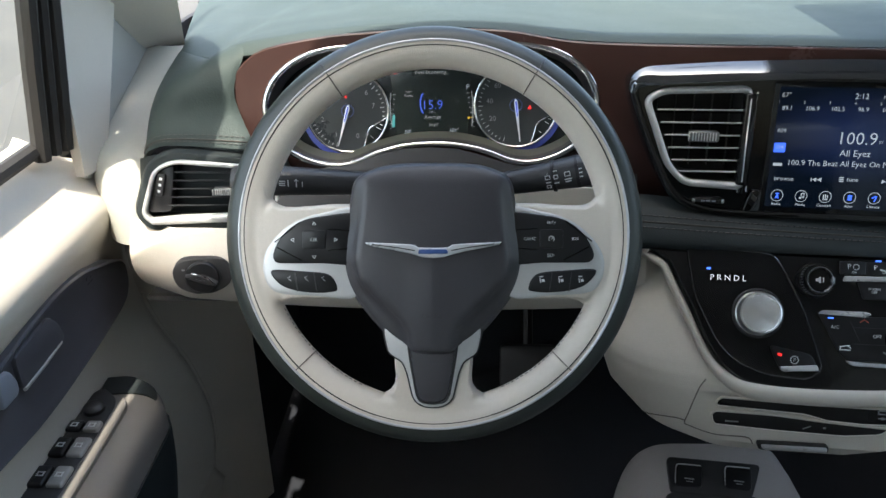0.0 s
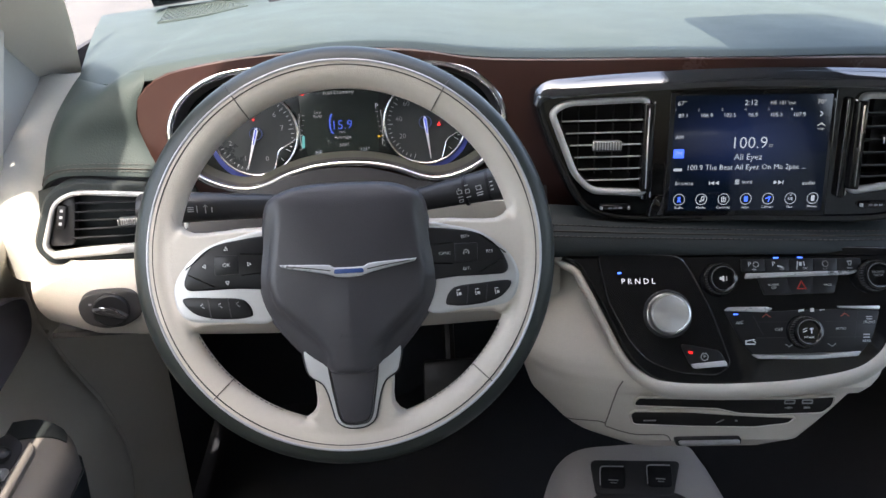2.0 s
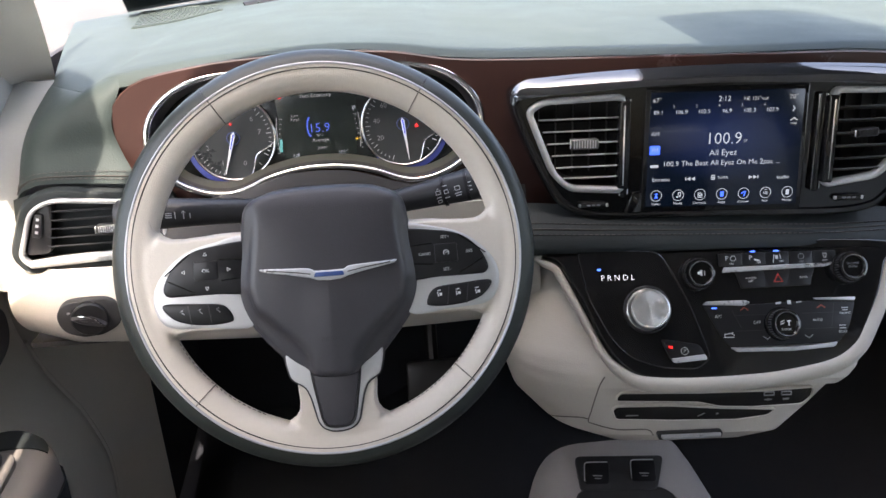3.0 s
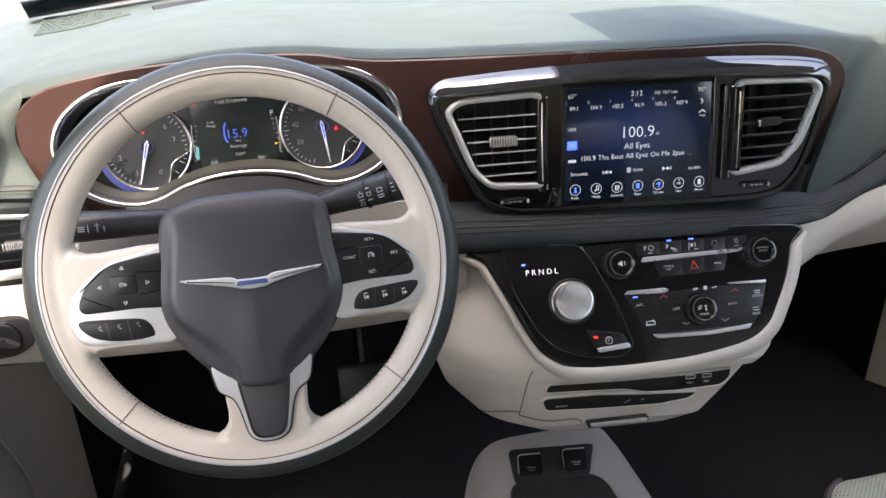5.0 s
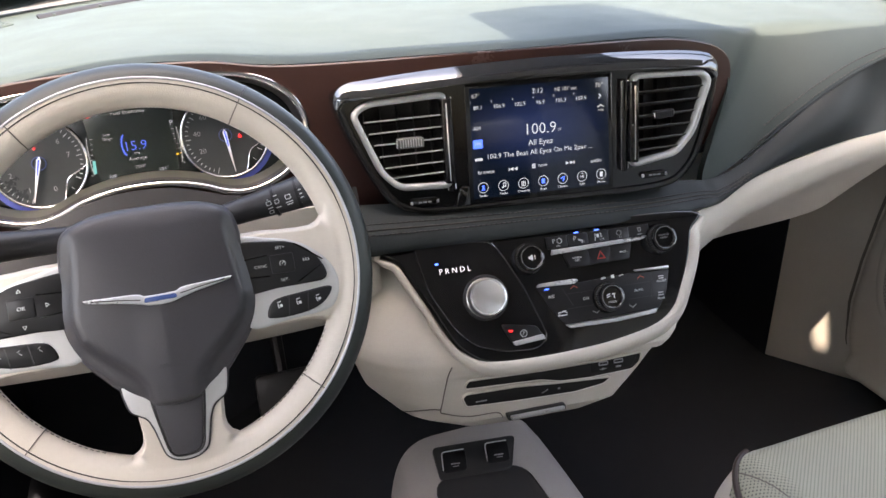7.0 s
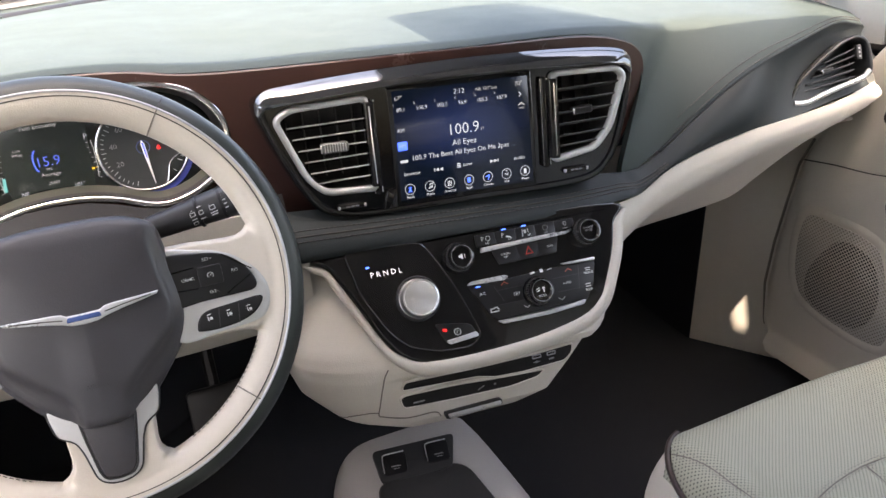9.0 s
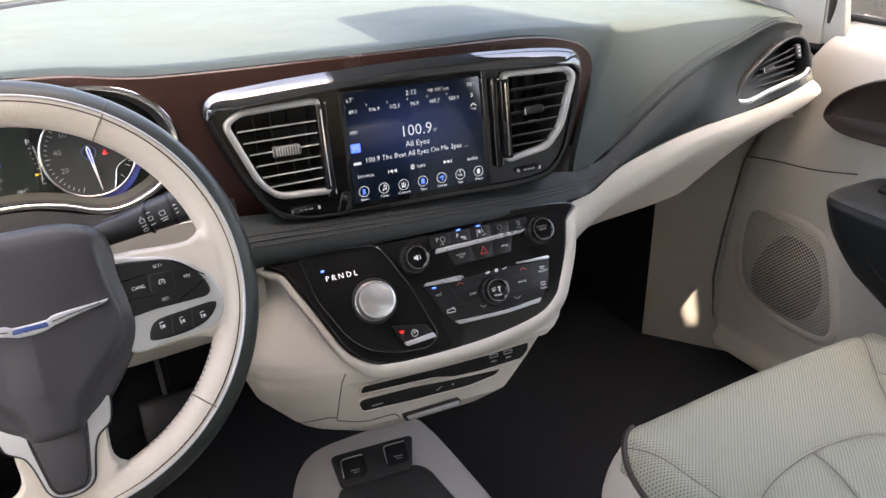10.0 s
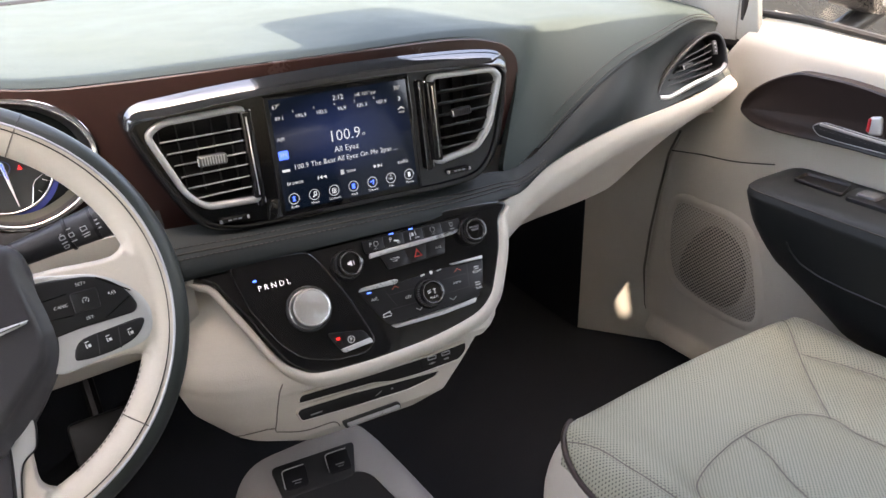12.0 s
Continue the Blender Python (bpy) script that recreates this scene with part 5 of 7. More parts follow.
def vent(outline, m, label, slats, knob, n_back=5, frame_w=0.0068, slat_mat=None, name="air_vent", edge_mat=None, frame_mat=None, knob_mat=None):
    """An air vent: silver frame, dark duct, slats across and a sliding knob. slats: rows of x0, x1, y0, y1."""
    ob = thing(name, m, label, "air vent", group="dashboard air vents")
    part("frame", rim_frame(outline, frame_w, -0.004, 0.007), frame_mat or SILVER, ob, "satin silver frame" if frame_mat is None else "dark grey frame")
    inner = grown(outline, -frame_w * 0.9)
    part("duct", swept(inner, [(0, 0.002), (0, -0.030), (-0.004, -0.045), (-0.012, -0.046)], cap=False), BLACK, ob)
    part("duct_back", swept(grown(inner, 0.002), [(0, -0.047), (0, -0.044)]), BLACK, ob)
    xs = [p[0] for p in inner]
    for i in range(n_back):
        x = min(xs) + (max(xs) - min(xs)) * (i + 0.7) / n_back
        ys = [p[1] for p in inner]
        part("back_vane", box(x - 0.0008, x + 0.0008, min(ys) + 0.012, max(ys) - 0.004, -0.044, -0.034), BLACK, ob)
    for x0, y0, x1, y1 in slats:
        d = Vector((x1 - x0, y1 - y0))
        nrm = Vector((-d.y, d.x)).normalized()
        bm = bmesh.new()
        sect = [(-0.0004, -0.002), (0.0012, -0.0022), (0.0016, 0.0), (0.0002, 0.0008), (-0.0030, -0.016), (-0.0042, -0.0155)]
        for e in (Vector((x0, y0)), Vector((x1, y1))):
            for h, w in sect:
                p = e + nrm * h
                bm.verts.new((p.x, p.y, w))
        bm.verts.ensure_lookup_table()
        k = len(sect)
        for j in range(k):
            bm.faces.new((bm.verts[j], bm.verts[(j + 1) % k], bm.verts[k + (j + 1) % k], bm.verts[k + j]))
        bm.faces.new([bm.verts[j] for j in range(k)])
        bm.faces.new([bm.verts[2 * k - 1 - j] for j in range(k)])
        sl = part("slat", bm, slat_mat or GLOSS, ob, angle=25)
        part("slat_edge", tube([(x0 + nrm.x * 0.0012, y0 + nrm.y * 0.0012, 0.0006), (x1 + nrm.x * 0.0012, y1 + nrm.y * 0.0012, 0.0006)], 0.0009, 6), edge_mat or SILVER, sl)
    kx, ky, kw, kh, kt = knob
    bm = slab(rounded([(-kw, -kh), (kw, -kh), (kw, kh), (-kw, kh)], kh * 0.6), -0.006, 0.004, 0.002)
    turned(bm, pose(kx, ky, 0.0, 0, 0, kt))
    k_ = part("knob", bm, knob_mat or KNOB_GREY, ob)
    bm = bmesh.new()
    for i in range(9):
        x = -kw * 0.75 + kw * 1.5 * i / 8
        swept([(x - 0.0005, -kh * 0.7), (x + 0.0005, -kh * 0.7), (x + 0.0005, kh * 0.7), (x - 0.0005, kh * 0.7)], [(0, 0.0035), (0, 0.005)], bm=bm)
    turned(bm, pose(kx, ky, 0.0, 0, 0, kt))
    tagged(part("ribs", bm, knob_mat or SATIN, k_), kind="stuff")
    bm = slab(rounded([(-kw - 0.001, -kh * 0.8), (-kw + 0.0012, -kh * 0.8), (-kw + 0.0012, kh * 0.8), (-kw - 0.001, kh * 0.8)], 0.0006, 2), -0.002, 0.0046, 0.0006)
    turned(bm, pose(kx, ky, 0.0, 0, 0, kt))
    part("knob_tip", bm, CHROME, k_, "bright tip")
    return ob


ys = [0.036, 0.023, 0.010, -0.003, -0.016, -0.028]
vent(VL, SC, "black slatted air vent with a silver frame beside the touchscreen", [(-0.2165 + (0.048 - y) * 0.37 + 0.004, y, -0.119, y + 0.001) for y in ys], (-0.1585, 0.0105, 0.0155, 0.0058, 0), slat_mat=GLOSS)
vent(VR, SC, "black slatted air vent, silver-framed, on the touchscreen's passenger side", [(0.110, y, 0.2085 - (0.05 - y) * 0.37 - 0.004, y + 0.001) for y in (0.041, 0.027, 0.013, -0.001, -0.015, -0.027)], (0.150, 0.014, 0.0135, 0.0048, 3), slat_mat=BLACK, edge_mat=KNOB_DARK, knob_mat=BLACK)

# black blades over the frames' inner ends, with a bright line each
for x0, x1, xl in ((-0.1225, -0.1105, -0.1175), (0.1025, 0.1140, 0.1085)):
    blade = part("inner_blade", slab(rounded([(x0, -0.0385), (x1, -0.0395), (x1, 0.0560), (x0, 0.0560)], 0.002, 3), -0.003, 0.0095, 0.002), GLOSS, unit, "piano black blade")
    part("bright_line", tube([(xl, -0.035, 0.0095), (xl, 0.051, 0.0095)], 0.0009, 6), CHROME, blade, "thin chrome line")

# driver's outer vent
LV = plane_at((-0.262, 0.146, 1.02), 8, -1, -7)
lv_out = rounded([(-0.0705, -0.0120), (-0.0610, -0.0250), (0.08, -0.0235), (0.085, 0.0370), (-0.0300, 0.0490), (-0.0530, 0.0385)], 0.012, 5)
lv = vent(lv_out, LV, "black air vent with a silver frame beside the driver's door", [(-0.030 - 0.25 * (0.033 - y), y, 0.08, y - 0.003) for y in (0.033, 0.0235, 0.014, 0.0045, -0.005)], (0.022, 0.0105, 0.012, 0.0045, 0), frame_w=0.0045, slat_mat=BLACK, edge_mat=KEY)
part("silver_ledge", slab(rounded([(-0.061, -0.0245), (0.08, -0.0225), (0.08, -0.0135), (-0.03, -0.0150), (-0.060, -0.0175)], 0.003, 3), 0.0, 0.0085, 0.002), SATIN, lv)
tw = part("thumbwheel", turned(slab(rounded([(-0.0045, -0.013), (0.0045, -0.013), (0.0045, 0.013), (-0.0045, 0.013)], 0.003), -0.004, 0.004, 0.001), pose(-0.0465, 0.0205, 0, 0, 0, -14)), BLACK, lv)
bars([(-0.0465 + d * 0.24, 0.0205 + d, 0.003, 0.003, -14) for d in (-0.007, 0.0, 0.007)], tw, WHITE_INK, 0.0042)
part("inner_face", slab(rounded([(-0.064, -0.012), (-0.0385, -0.012), (-0.0300, 0.042), (-0.050, 0.036)], 0.006, 3), -0.030, -0.001, 0.001), BLACK, lv)
# dark moulding round it
part("vent_moulding", turned(swept(grown(lv_out, 0.004), [(0.006, -0.03), (0.006, -0.006), (0.003, 0.001), (0.0, 0.002), (-0.006, 0.0), (-0.006, -0.03)], loop=True), LV), ROLL, dash, world=True)
part("left_roll", sheet(lambda u, v: Vector((-0.345 + 0.15 * u, 0.172 - 0.012 * math.sin(math.pi * v), 0.975 + (0.100 - 0.02 * (1 - u) ** 4) * v)) + Vector((0, 0.12 * max(0, 0.12 - u), 0)), 12, 8, 0.006), ROLL, dash, world=True)

# passenger's outer vent
RV = plane_at((1.127, 0.145, 1.047), 15, 0, 14)
rv_out = smooth([(-0.129, -0.012), (-0.113, 0.018), (-0.094, 0.037), (-0.066, 0.059), (-0.037, 0.0765), (-0.014, 0.0820), (0.003, 0.073), (0.0105, 0.050), (0.0110, 0.026), (-0.004, 0.014), (-0.031, 0.005), (-0.066, -0.006), (-0.101, -0.0185), (-0.120, -0.0195)], 5)
rv = vent(rv_out, RV, "leaf-shaped black air vent with a silver lip by the passenger's door", [(-0.108 + 0.95 * y, y, -0.016, y + 0.018) for y in (0.002, 0.0125, 0.023, 0.0335, 0.044)], (-0.062, 0.033, 0.010, 0.0042, 14), frame_w=0.005, slat_mat=BLACK, edge_mat=BLACK, frame_mat=BLACK, knob_mat=BLACK)
part("silver_lip", tube([(x, y, 0.006) for x, y in smooth([(-0.121, -0.0125), (-0.10, -0.0125), (-0.066, -0.0005), (-0.030, 0.0105), (-0.004, 0.0190), (0.006, 0.029)], 5, closed=False)], 0.0055, 8, flat=0.7), SATIN, rv)
tw = part("thumbwheel", slab(rounded([(-0.0135, 0.047), (-0.0045, 0.045), (-0.0075, 0.068), (-0.0165, 0.068)], 0.003), -0.004, 0.004, 0.001), BLACK, rv)
bars([(-0.0092, 0.051, 0.003, 0.003, 8), (-0.0102, 0.057, 0.003, 0.003, 8), (-0.0112, 0.063, 0.003, 0.003, 8)], tw, GREY_INK, 0.0042)

# ---- lower centre stack ----
stack = thing("centre_stack", (0.43, 0.1, 0.78), "beige centre stack with a glossy black control panel", "centre console")
ZS = [0.975, 0.966, 0.95, 0.915, 0.88, 0.866, 0.859, 0.851, 0.846, 0.82, 0.787, 0.766, 0.752, 0.744]
YF = [0.094, 0.088, 0.075, 0.053, 0.031, 0.018, 0.013, 0.014, 0.0232, 0.0190, 0.0165, 0.032, 0.06, 0.10]
YL = [0.094, 0.088, 0.075, 0.053, 0.031, 0.0245, 0.0222, 0.0202, 0.0195, 0.0180, 0.0200, 0.034, 0.06, 0.10]
XL = [0.215, 0.212, 0.203, 0.192, 0.183, 0.185, 0.188, 0.189, 0.190, 0.199, 0.228, 0.268, 0.31, 0.335]
XR = [0.640, 0.637, 0.622, 0.604, 0.582, 0.569, 0.560, 0.552, 0.547, 0.524, 0.494, 0.464, 0.43, 0.41]
YAW45 = math.tan(radians(4.5))


def stack_pt(u, v):
    t = v * (len(ZS) - 1)
    i = min(int(t), len(ZS) - 2)
    f = t - i
    z, y, yl, a, b = (L[i] + (L[i + 1] - L[i]) * f for L in (ZS, YF, YL, XL, XR))
    s = max(0.0, min(1.0, (u - 0.40) / 0.09))
    y += (yl - y) * (1 - s * s * (3 - 2 * s))
    w = b - a
    rl, rr = min(0.10, 0.3 * w), min(0.045 if z > 0.87 else 0.016, 0.2 * w)
    back = 0.42
    if u < 0.2:
        k = u / 0.2
        return a + 0.035 * (1 - k), back + (y + 0.075 - back) * k, z
    if u < 0.42:
        k = (u - 0.2) / 0.22 * math.pi / 2
        return a + rl * (1 - math.cos(k)), y + 0.075 - 0.075 * math.sin(k) + YAW45 * 0.0 - (a + rl * (1 - math.cos(k)) - 0.435) * YAW45, z
    if u < 0.66:
        k = (u - 0.42) / 0.24
        x = a + rl + (w - rl - rr) * k
        return x, y - (x - 0.435) * YAW45, z
    if u < 0.8:
        k = (u - 0.66) / 0.14 * math.pi / 2
        x = b - rr + rr * math.sin(k)
        return x, y + rr * (1 - math.cos(k)) - (x - 0.435) * YAW45, z
    k = (u - 0.8) / 0.2
    return b - 0.02 * k, y + rr - (b - 0.435) * YAW45 + (back - y - rr) * k, z


part("body", sheet(stack_pt, 60, 52, -0.006), BEIGE, stack, "beige soft-touch body", world=True, angle=35)
BODY_GRID = [Vector(stack_pt(0.2 + 0.6 * i / 160, 0.3 + 0.7 * j / 130)) for i in range(161) for j in range(131)]


def body_y(x, z):
    """How far ahead the stack's skin lies at a place across and a height."""
    near = sorted(((p.x - x) ** 2 + (p.z - z) ** 2 + 1e-8, p.y) for p in BODY_GRID)[:4]
    w = [1 / d for d, y in near]
    return sum(k * y for k, (d, y) in zip(w, near)) / sum(w)


ST = plane_at((0.435, 0.05, 0.93), 32, 0, 4.5)
stack_panel = thing("control_panel", ST, "glossy black control panel with a gear selector and climate keys", "control panel")
PANEL = smooth([(-0.199, 0.070), (-0.19, 0.052), (-0.168, 0.008), (-0.147, -0.036), (-0.130, -0.058), (-0.104, -0.072), (-0.056, -0.0755), (0.0, -0.0745), (0.046, -0.071), (0.100, -0.061), (0.128, -0.045), (0.143, -0.022), (0.160, 0.012), (0.170, 0.045), (0.175, 0.070), (0.0, 0.075)], 5)
edge_path = [p for p in grown(PANEL, 0.006) if p[1] < 0.064]
edge_path.sort(key=lambda p: math.atan2(p[0] + 0.015, -(p[1] - 0.05)))
edge_path = [(-0.212, 0.090, -0.012), (-0.206, 0.078, -0.008)] + [(x, y, -0.006) for x, y in edge_path]
part("panel_surround", tube(edge_path, [float(np.interp(p[0], [-0.15, -0.10], [0.0045, 0.011])) * min(1.0, 0.45 + (len(edge_path) - 1 - i) / 6) for i, p in enumerate(edge_path)], 12, flat=0.75), BEIGE, stack_panel, "beige padded surround")
part("panel", swept(PANEL, [(0.0, -0.02), (0, -0.001), (-0.001, 0.0008), (-0.0025, 0.0014), (-0.0035, 0.0014), (-0.0050, 0.0014)]), GLOSS, stack_panel, "piano black panel")
PLATE = rounded([(-0.1745, 0.071), (-0.1640, 0.0165), (-0.1405, -0.030), (-0.1215, -0.0500), (-0.0900, -0.0620), (-0.0470, -0.0648), (-0.0330, -0.0535), (-0.0360, -0.0410), (-0.0505, 0.0037), (-0.0694, 0.0445), (-0.0830, 0.0660)], 0.012, 5)
part("shifter_plate", domed(PLATE, [(1.0, 0.0), (1.0, 0.0026), (0.988, 0.0034), (0.965, 0.0031), (0.93, 0.0027), (0.86, 0.0023), (0.7, 0.0021), (0.3, 0.0021)]), GLOSS, stack_panel, angle=60)
# metallic grey line standing for the highlight along the plate's edge
part("plate_rim", tube([(x, y, 0.0029) for x, y in grown(PLATE, -0.0008)], 0.0008, 6, True), GLOSS_BROW, stack_panel, "raised rim, silvered for its highlight")
lettering("P R N D L", 0.0088, stack_panel, GLOW_BRIGHT, -0.130, 0.0375, 0.0034)
part("led", slab([(-0.1520, 0.0460), (-0.1480, 0.0460), (-0.1480, 0.0480), (-0.1520, 0.0480)], 0.002, 0.0034, 0.0002), GLOW_LED, stack_panel, "blue lit lamp")
knob = part("gear_knob", turned(lathe([(0.0245, 0.001), (0.0245, 0.003), (0.0218, 0.0045), (0.0218, 0.0145), (0.0211, 0.0163), (0.0196, 0.0168), (0.0190, 0.0162), (0.004, 0.0160)], 48), Matrix.Translation((-0.0995, 0.002, 0))), BRUSHED, stack_panel, "brushed aluminium rotary knob", angle=30)
# turned finish: streaks of shine round the knob's middle
kn = bpy.data.materials.new("turned_aluminium")
kn.use_nodes = True
nt = kn.node_tree
b = nt.nodes["Principled BSDF"]
b.inputs["Base Color"].default_value = (0.86, 0.85, 0.83, 1)
b.inputs["Metallic"].default_value, b.inputs["Roughness"].default_value, b.inputs["Anisotropic"].default_value = 0.85, 0.34, 0.85
tg = nt.nodes.new("ShaderNodeTangent")
tg.direction_type, tg.axis = "RADIAL", "Z"
nt.links.new(tg.outputs[0], b.inputs["Tangent"])
knob_top = part("knob_face", lathe([(0.0190, 0.0), (0.0190, 0.0003), (0.0182, 0.0005)], 48), kn, knob)
knob_top.location = (-0.0995, 0.002, 0.0162)
part("knob_ring", turned(rim_frame(circle(0.0262, 48), 0.003, 0.001, 0.0055), Matrix.Translation((-0.0995, 0.002, 0))), BLACK, stack_panel)
pk = part("parking_brake_switch", slab(rounded([(-0.088, -0.030), (-0.045, -0.038), (-0.038, -0.054), (-0.076, -0.0565)], 0.006, 4), 0.0015, 0.0055, 0.0012), KEY, stack_panel)
part("silver_edge", slab(rounded([(-0.078, -0.0520), (-0.040, -0.0485), (-0.038, -0.0545), (-0.074, -0.0570)], 0.002, 3), 0.004, 0.0066, 0.0008), SATIN, pk)
part("red_lamp", slab([(-0.0795, -0.038), (-0.075, -0.0388), (-0.0755, -0.0415), (-0.0795, -0.0405)], 0.005, 0.0058, 0.0001), GLOW_RED, pk)
lettering("P", 0.0055, pk, WHITE_INK, -0.0625, -0.0445, 0.0057)
part("park_ring", rim_frame(circle(0.0042, 20, -0.0625, -0.0445), 0.0007, 0.005, 0.0059), WHITE_INK, pk)


def dial_knob(x, y, r, txt):
    k = part("rotary_knob", lathe([(r * 1.13, 0.001), (r * 1.13, 0.005), (r * 1.06, 0.0075), (r * 0.97, 0.008), (r * 0.95, 0.0165), (r * 0.90, 0.019), (r * 0.78, 0.0195), (r * 0.70, 0.0185), (r * 0.66, 0.0165), (r * 0.1, 0.0165)], 40, x=x, y=y), GLOSS, stack_panel, angle=30)
    part("chrome_ring", rim_frame(circle(r * 0.80, 40, x, y), 0.0006, 0.016, 0.0199), KNOB_GREY, k)
    bm = bmesh.new()
    for i in range(36):
        a = 2 * math.pi * i / 36
        q = [(x + (r * 0.955 + d) * math.cos(a + e), y + (r * 0.955 + d) * math.sin(a + e)) for d, e in ((-0.0005, -0.04), (0.0006, -0.03), (0.0006, 0.03), (-0.0005, 0.04))]
        swept(q, [(0, 0.006), (0, 0.0155)], bm=bm)
    tagged(part("knurling", bm, BLACK, k), kind="stuff")
    if txt == "speaker":
        bars([(x - 0.002, y, 0.003, 0.003, 0), (x + 0.0005, y, 0.002, 0.006, 0), (x + 0.004, y, 0.0008, 0.005, 0)], k, WHITE_INK, 0.0167)
    elif txt == "MODE":
        lettering("MODE", 0.0038, k, WHITE_INK, x, y - 0.006, 0.0168)
        bars([(x - 0.004, y + 0.003, 0.005, 0.001, 20), (x + 0.003, y + 0.001, 0.0012, 0.006, 0), (x + 0.003, y + 0.003, 0.004, 0.0012, 0), (x - 0.004, y + 0.0005, 0.005, 0.001, 20)], k, WHITE_INK, 0.0167)
    else:
        for i, s in enumerate(txt.split()):
            lettering(s, 0.0034, k, GREY_INK, x, y + 0.0035 - 0.0035 * i, 0.0168)
    return k


dial_knob(-0.0425, 0.0388, 0.0165, "speaker")
dial_knob(0.1245, 0.0405, 0.0165, "BROWSE ENTER")
dial_knob(0.0460, -0.0190, 0.0165, "MODE")


def panel_key(x0, y0, x1, y1, skew=0.0, h=0.0045, mat=None):
    return part("button", slab(rounded([(x0 + skew, y0), (x1 + skew, y0), (x1, y1), (x0, y1)], 0.0015, 3), 0.001, h, 0.0007), mat or KEY, stack_panel)


for i in range(5):
    x0 = -0.0175 + 0.0262 * i
    k = panel_key(x0 + 0.0004, 0.0465, x0 + 0.0258, 0.0605)
    cx = x0 + 0.013
    if i == 0:
        lettering("P", 0.0075, k, WHITE_INK, cx - 0.004, 0.0545, 0.0046)
        part("ring_mark", rim_frame(circle(0.0032, 16, cx + 0.003, 0.0545), 0.0006, 0.004, 0.0047), WHITE_INK, k)
        lettering("ON", 0.003, k, WHITE_INK, cx + 0.001, 0.0488, 0.0046)
    elif i == 1:
        lettering("P", 0.0075, k, WHITE_INK, cx - 0.004, 0.0545, 0.0046)
        bars([(cx + 0.003, 0.052, 0.006, 0.0016, -15)], k, WHITE_INK, 0.0045)
        lettering("OFF", 0.003, k, WHITE_INK, cx + 0.005, 0.0492, 0.0046)
    elif i == 2:
        bars([(cx - 0.0045, 0.053, 0.0008, 0.009, -8), (cx + 0.003, 0.055, 0.0008, 0.005, 8), (cx - 0.001, 0.0545, 0.003, 0.004, 0)], k, WHITE_INK, 0.0045)
        lettering("OFF", 0.0032, k, WHITE_INK, cx + 0.004, 0.0495, 0.0046)
    elif i == 3:
        part("ring_mark", rim_frame(circle(0.0034, 16, cx, 0.0545), 0.0006, 0.004, 0.0047), GREY_INK, k)
        lettering("OFF", 0.003, k, GREY_INK, cx, 0.0488, 0.0046)
    else:
        bars([(cx, 0.057, 0.005, 0.0012, 0), (cx - 0.001, 0.054, 0.001, 0.004, 20), (cx + 0.0015, 0.054, 0.001, 0.004, -20), (cx, 0.0495, 0.006, 0.0012, 0)], k, GREY_INK, 0.0045)
    if i in (1, 2):
        part("led", slab([(cx - 0.003, 0.0610), (cx + 0.002, 0.0610), (cx + 0.002, 0.0624), (cx - 0.003, 0.0624)], 0.002, 0.0042, 0.0002), GLOW_LED, k, "blue lit lamp")
part("silver_strip", slab(rounded([(-0.014, 0.0392), (0.100, 0.0425), (0.114, 0.0470), (-0.012, 0.0450)], 0.001, 3), 0.001, 0.0056, 0.0008), SATIN, stack_panel)
for i, (x0, x1) in enumerate(((0.0, 0.031), (0.0315, 0.060), (0.0605, 0.088))):
    k = panel_key(x0, 0.0215 + 0.0005 * i, x1, 0.0400 + 0.0008 * i, 0.006 if i == 0 else (-0.006 if i == 2 else 0))
    cx, cy = (x0 + x1) / 2 + 0.001, 0.0305 + 0.0005 * i
    if i == 0:
        lettering("SCREEN\nOFF", 0.0034, k, WHITE_INK, cx, cy, 0.0046)
    elif i == 2:
        lettering("BACK", 0.0034, k, WHITE_INK, cx, cy, 0.0046)
    else:
        part("hazard_mark", swept([(cx - 0.0055, cy - 0.004), (cx + 0.0055, cy - 0.004), (cx, cy + 0.006)], [(0, 0.0044), (0, 0.0048), (-0.0011, 0.0048), (-0.0011, 0.0044)], loop=True), material("hazard_red", (0.45, 0.03, 0.02), 0.5), k)
# climate block
block = rounded([(-0.039, 0.006), (0.012, 0.0035), (0.084, 0.0055), (0.131, 0.0045), (0.122, -0.024), (0.108, -0.0425), (0.055, -0.046), (-0.006, -0.0455), (-0.018, -0.034)], 0.005, 4)
climate = part("climate_keys", slab(block, 0.0008, 0.0036, 0.0012), KEY, stack_panel, "black climate key block")
part("silver_strip", slab(rounded([(-0.0385, 0.0045), (0.008, 0.0025), (0.014, 0.0062), (0.008, 0.0085), (-0.034, 0.0085)], 0.002, 3), 0.001, 0.0056, 0.0008), SATIN, climate)
part("silver_strip", slab(rounded([(0.088, 0.0062), (0.1295, 0.004), (0.1305, 0.0082), (0.084, 0.0085)], 0.002, 3), 0.001, 0.0056, 0.0008), SATIN, climate)
part("silver_strip", slab(rounded([(-0.011, -0.0425), (0.055, -0.0435), (0.107, -0.0400), (0.103, -0.0455), (0.055, -0.0485), (-0.004, -0.0475)], 0.002, 3), 0.001, 0.0056, 0.0008), SATIN, climate)
bars([(0.02, -0.008, 0.05, 0.0006, 0), (0.02, -0.025, 0.05, 0.0006, 0), (-0.002, -0.012, 0.0006, 0.022, 25), (0.095, -0.008, 0.05, 0.0006, 0), (0.095, -0.025, 0.045, 0.0006, 0), (0.104, -0.012, 0.0006, 0.03, -10)], climate, BLACK, 0.0035, "groove", 0.0002)
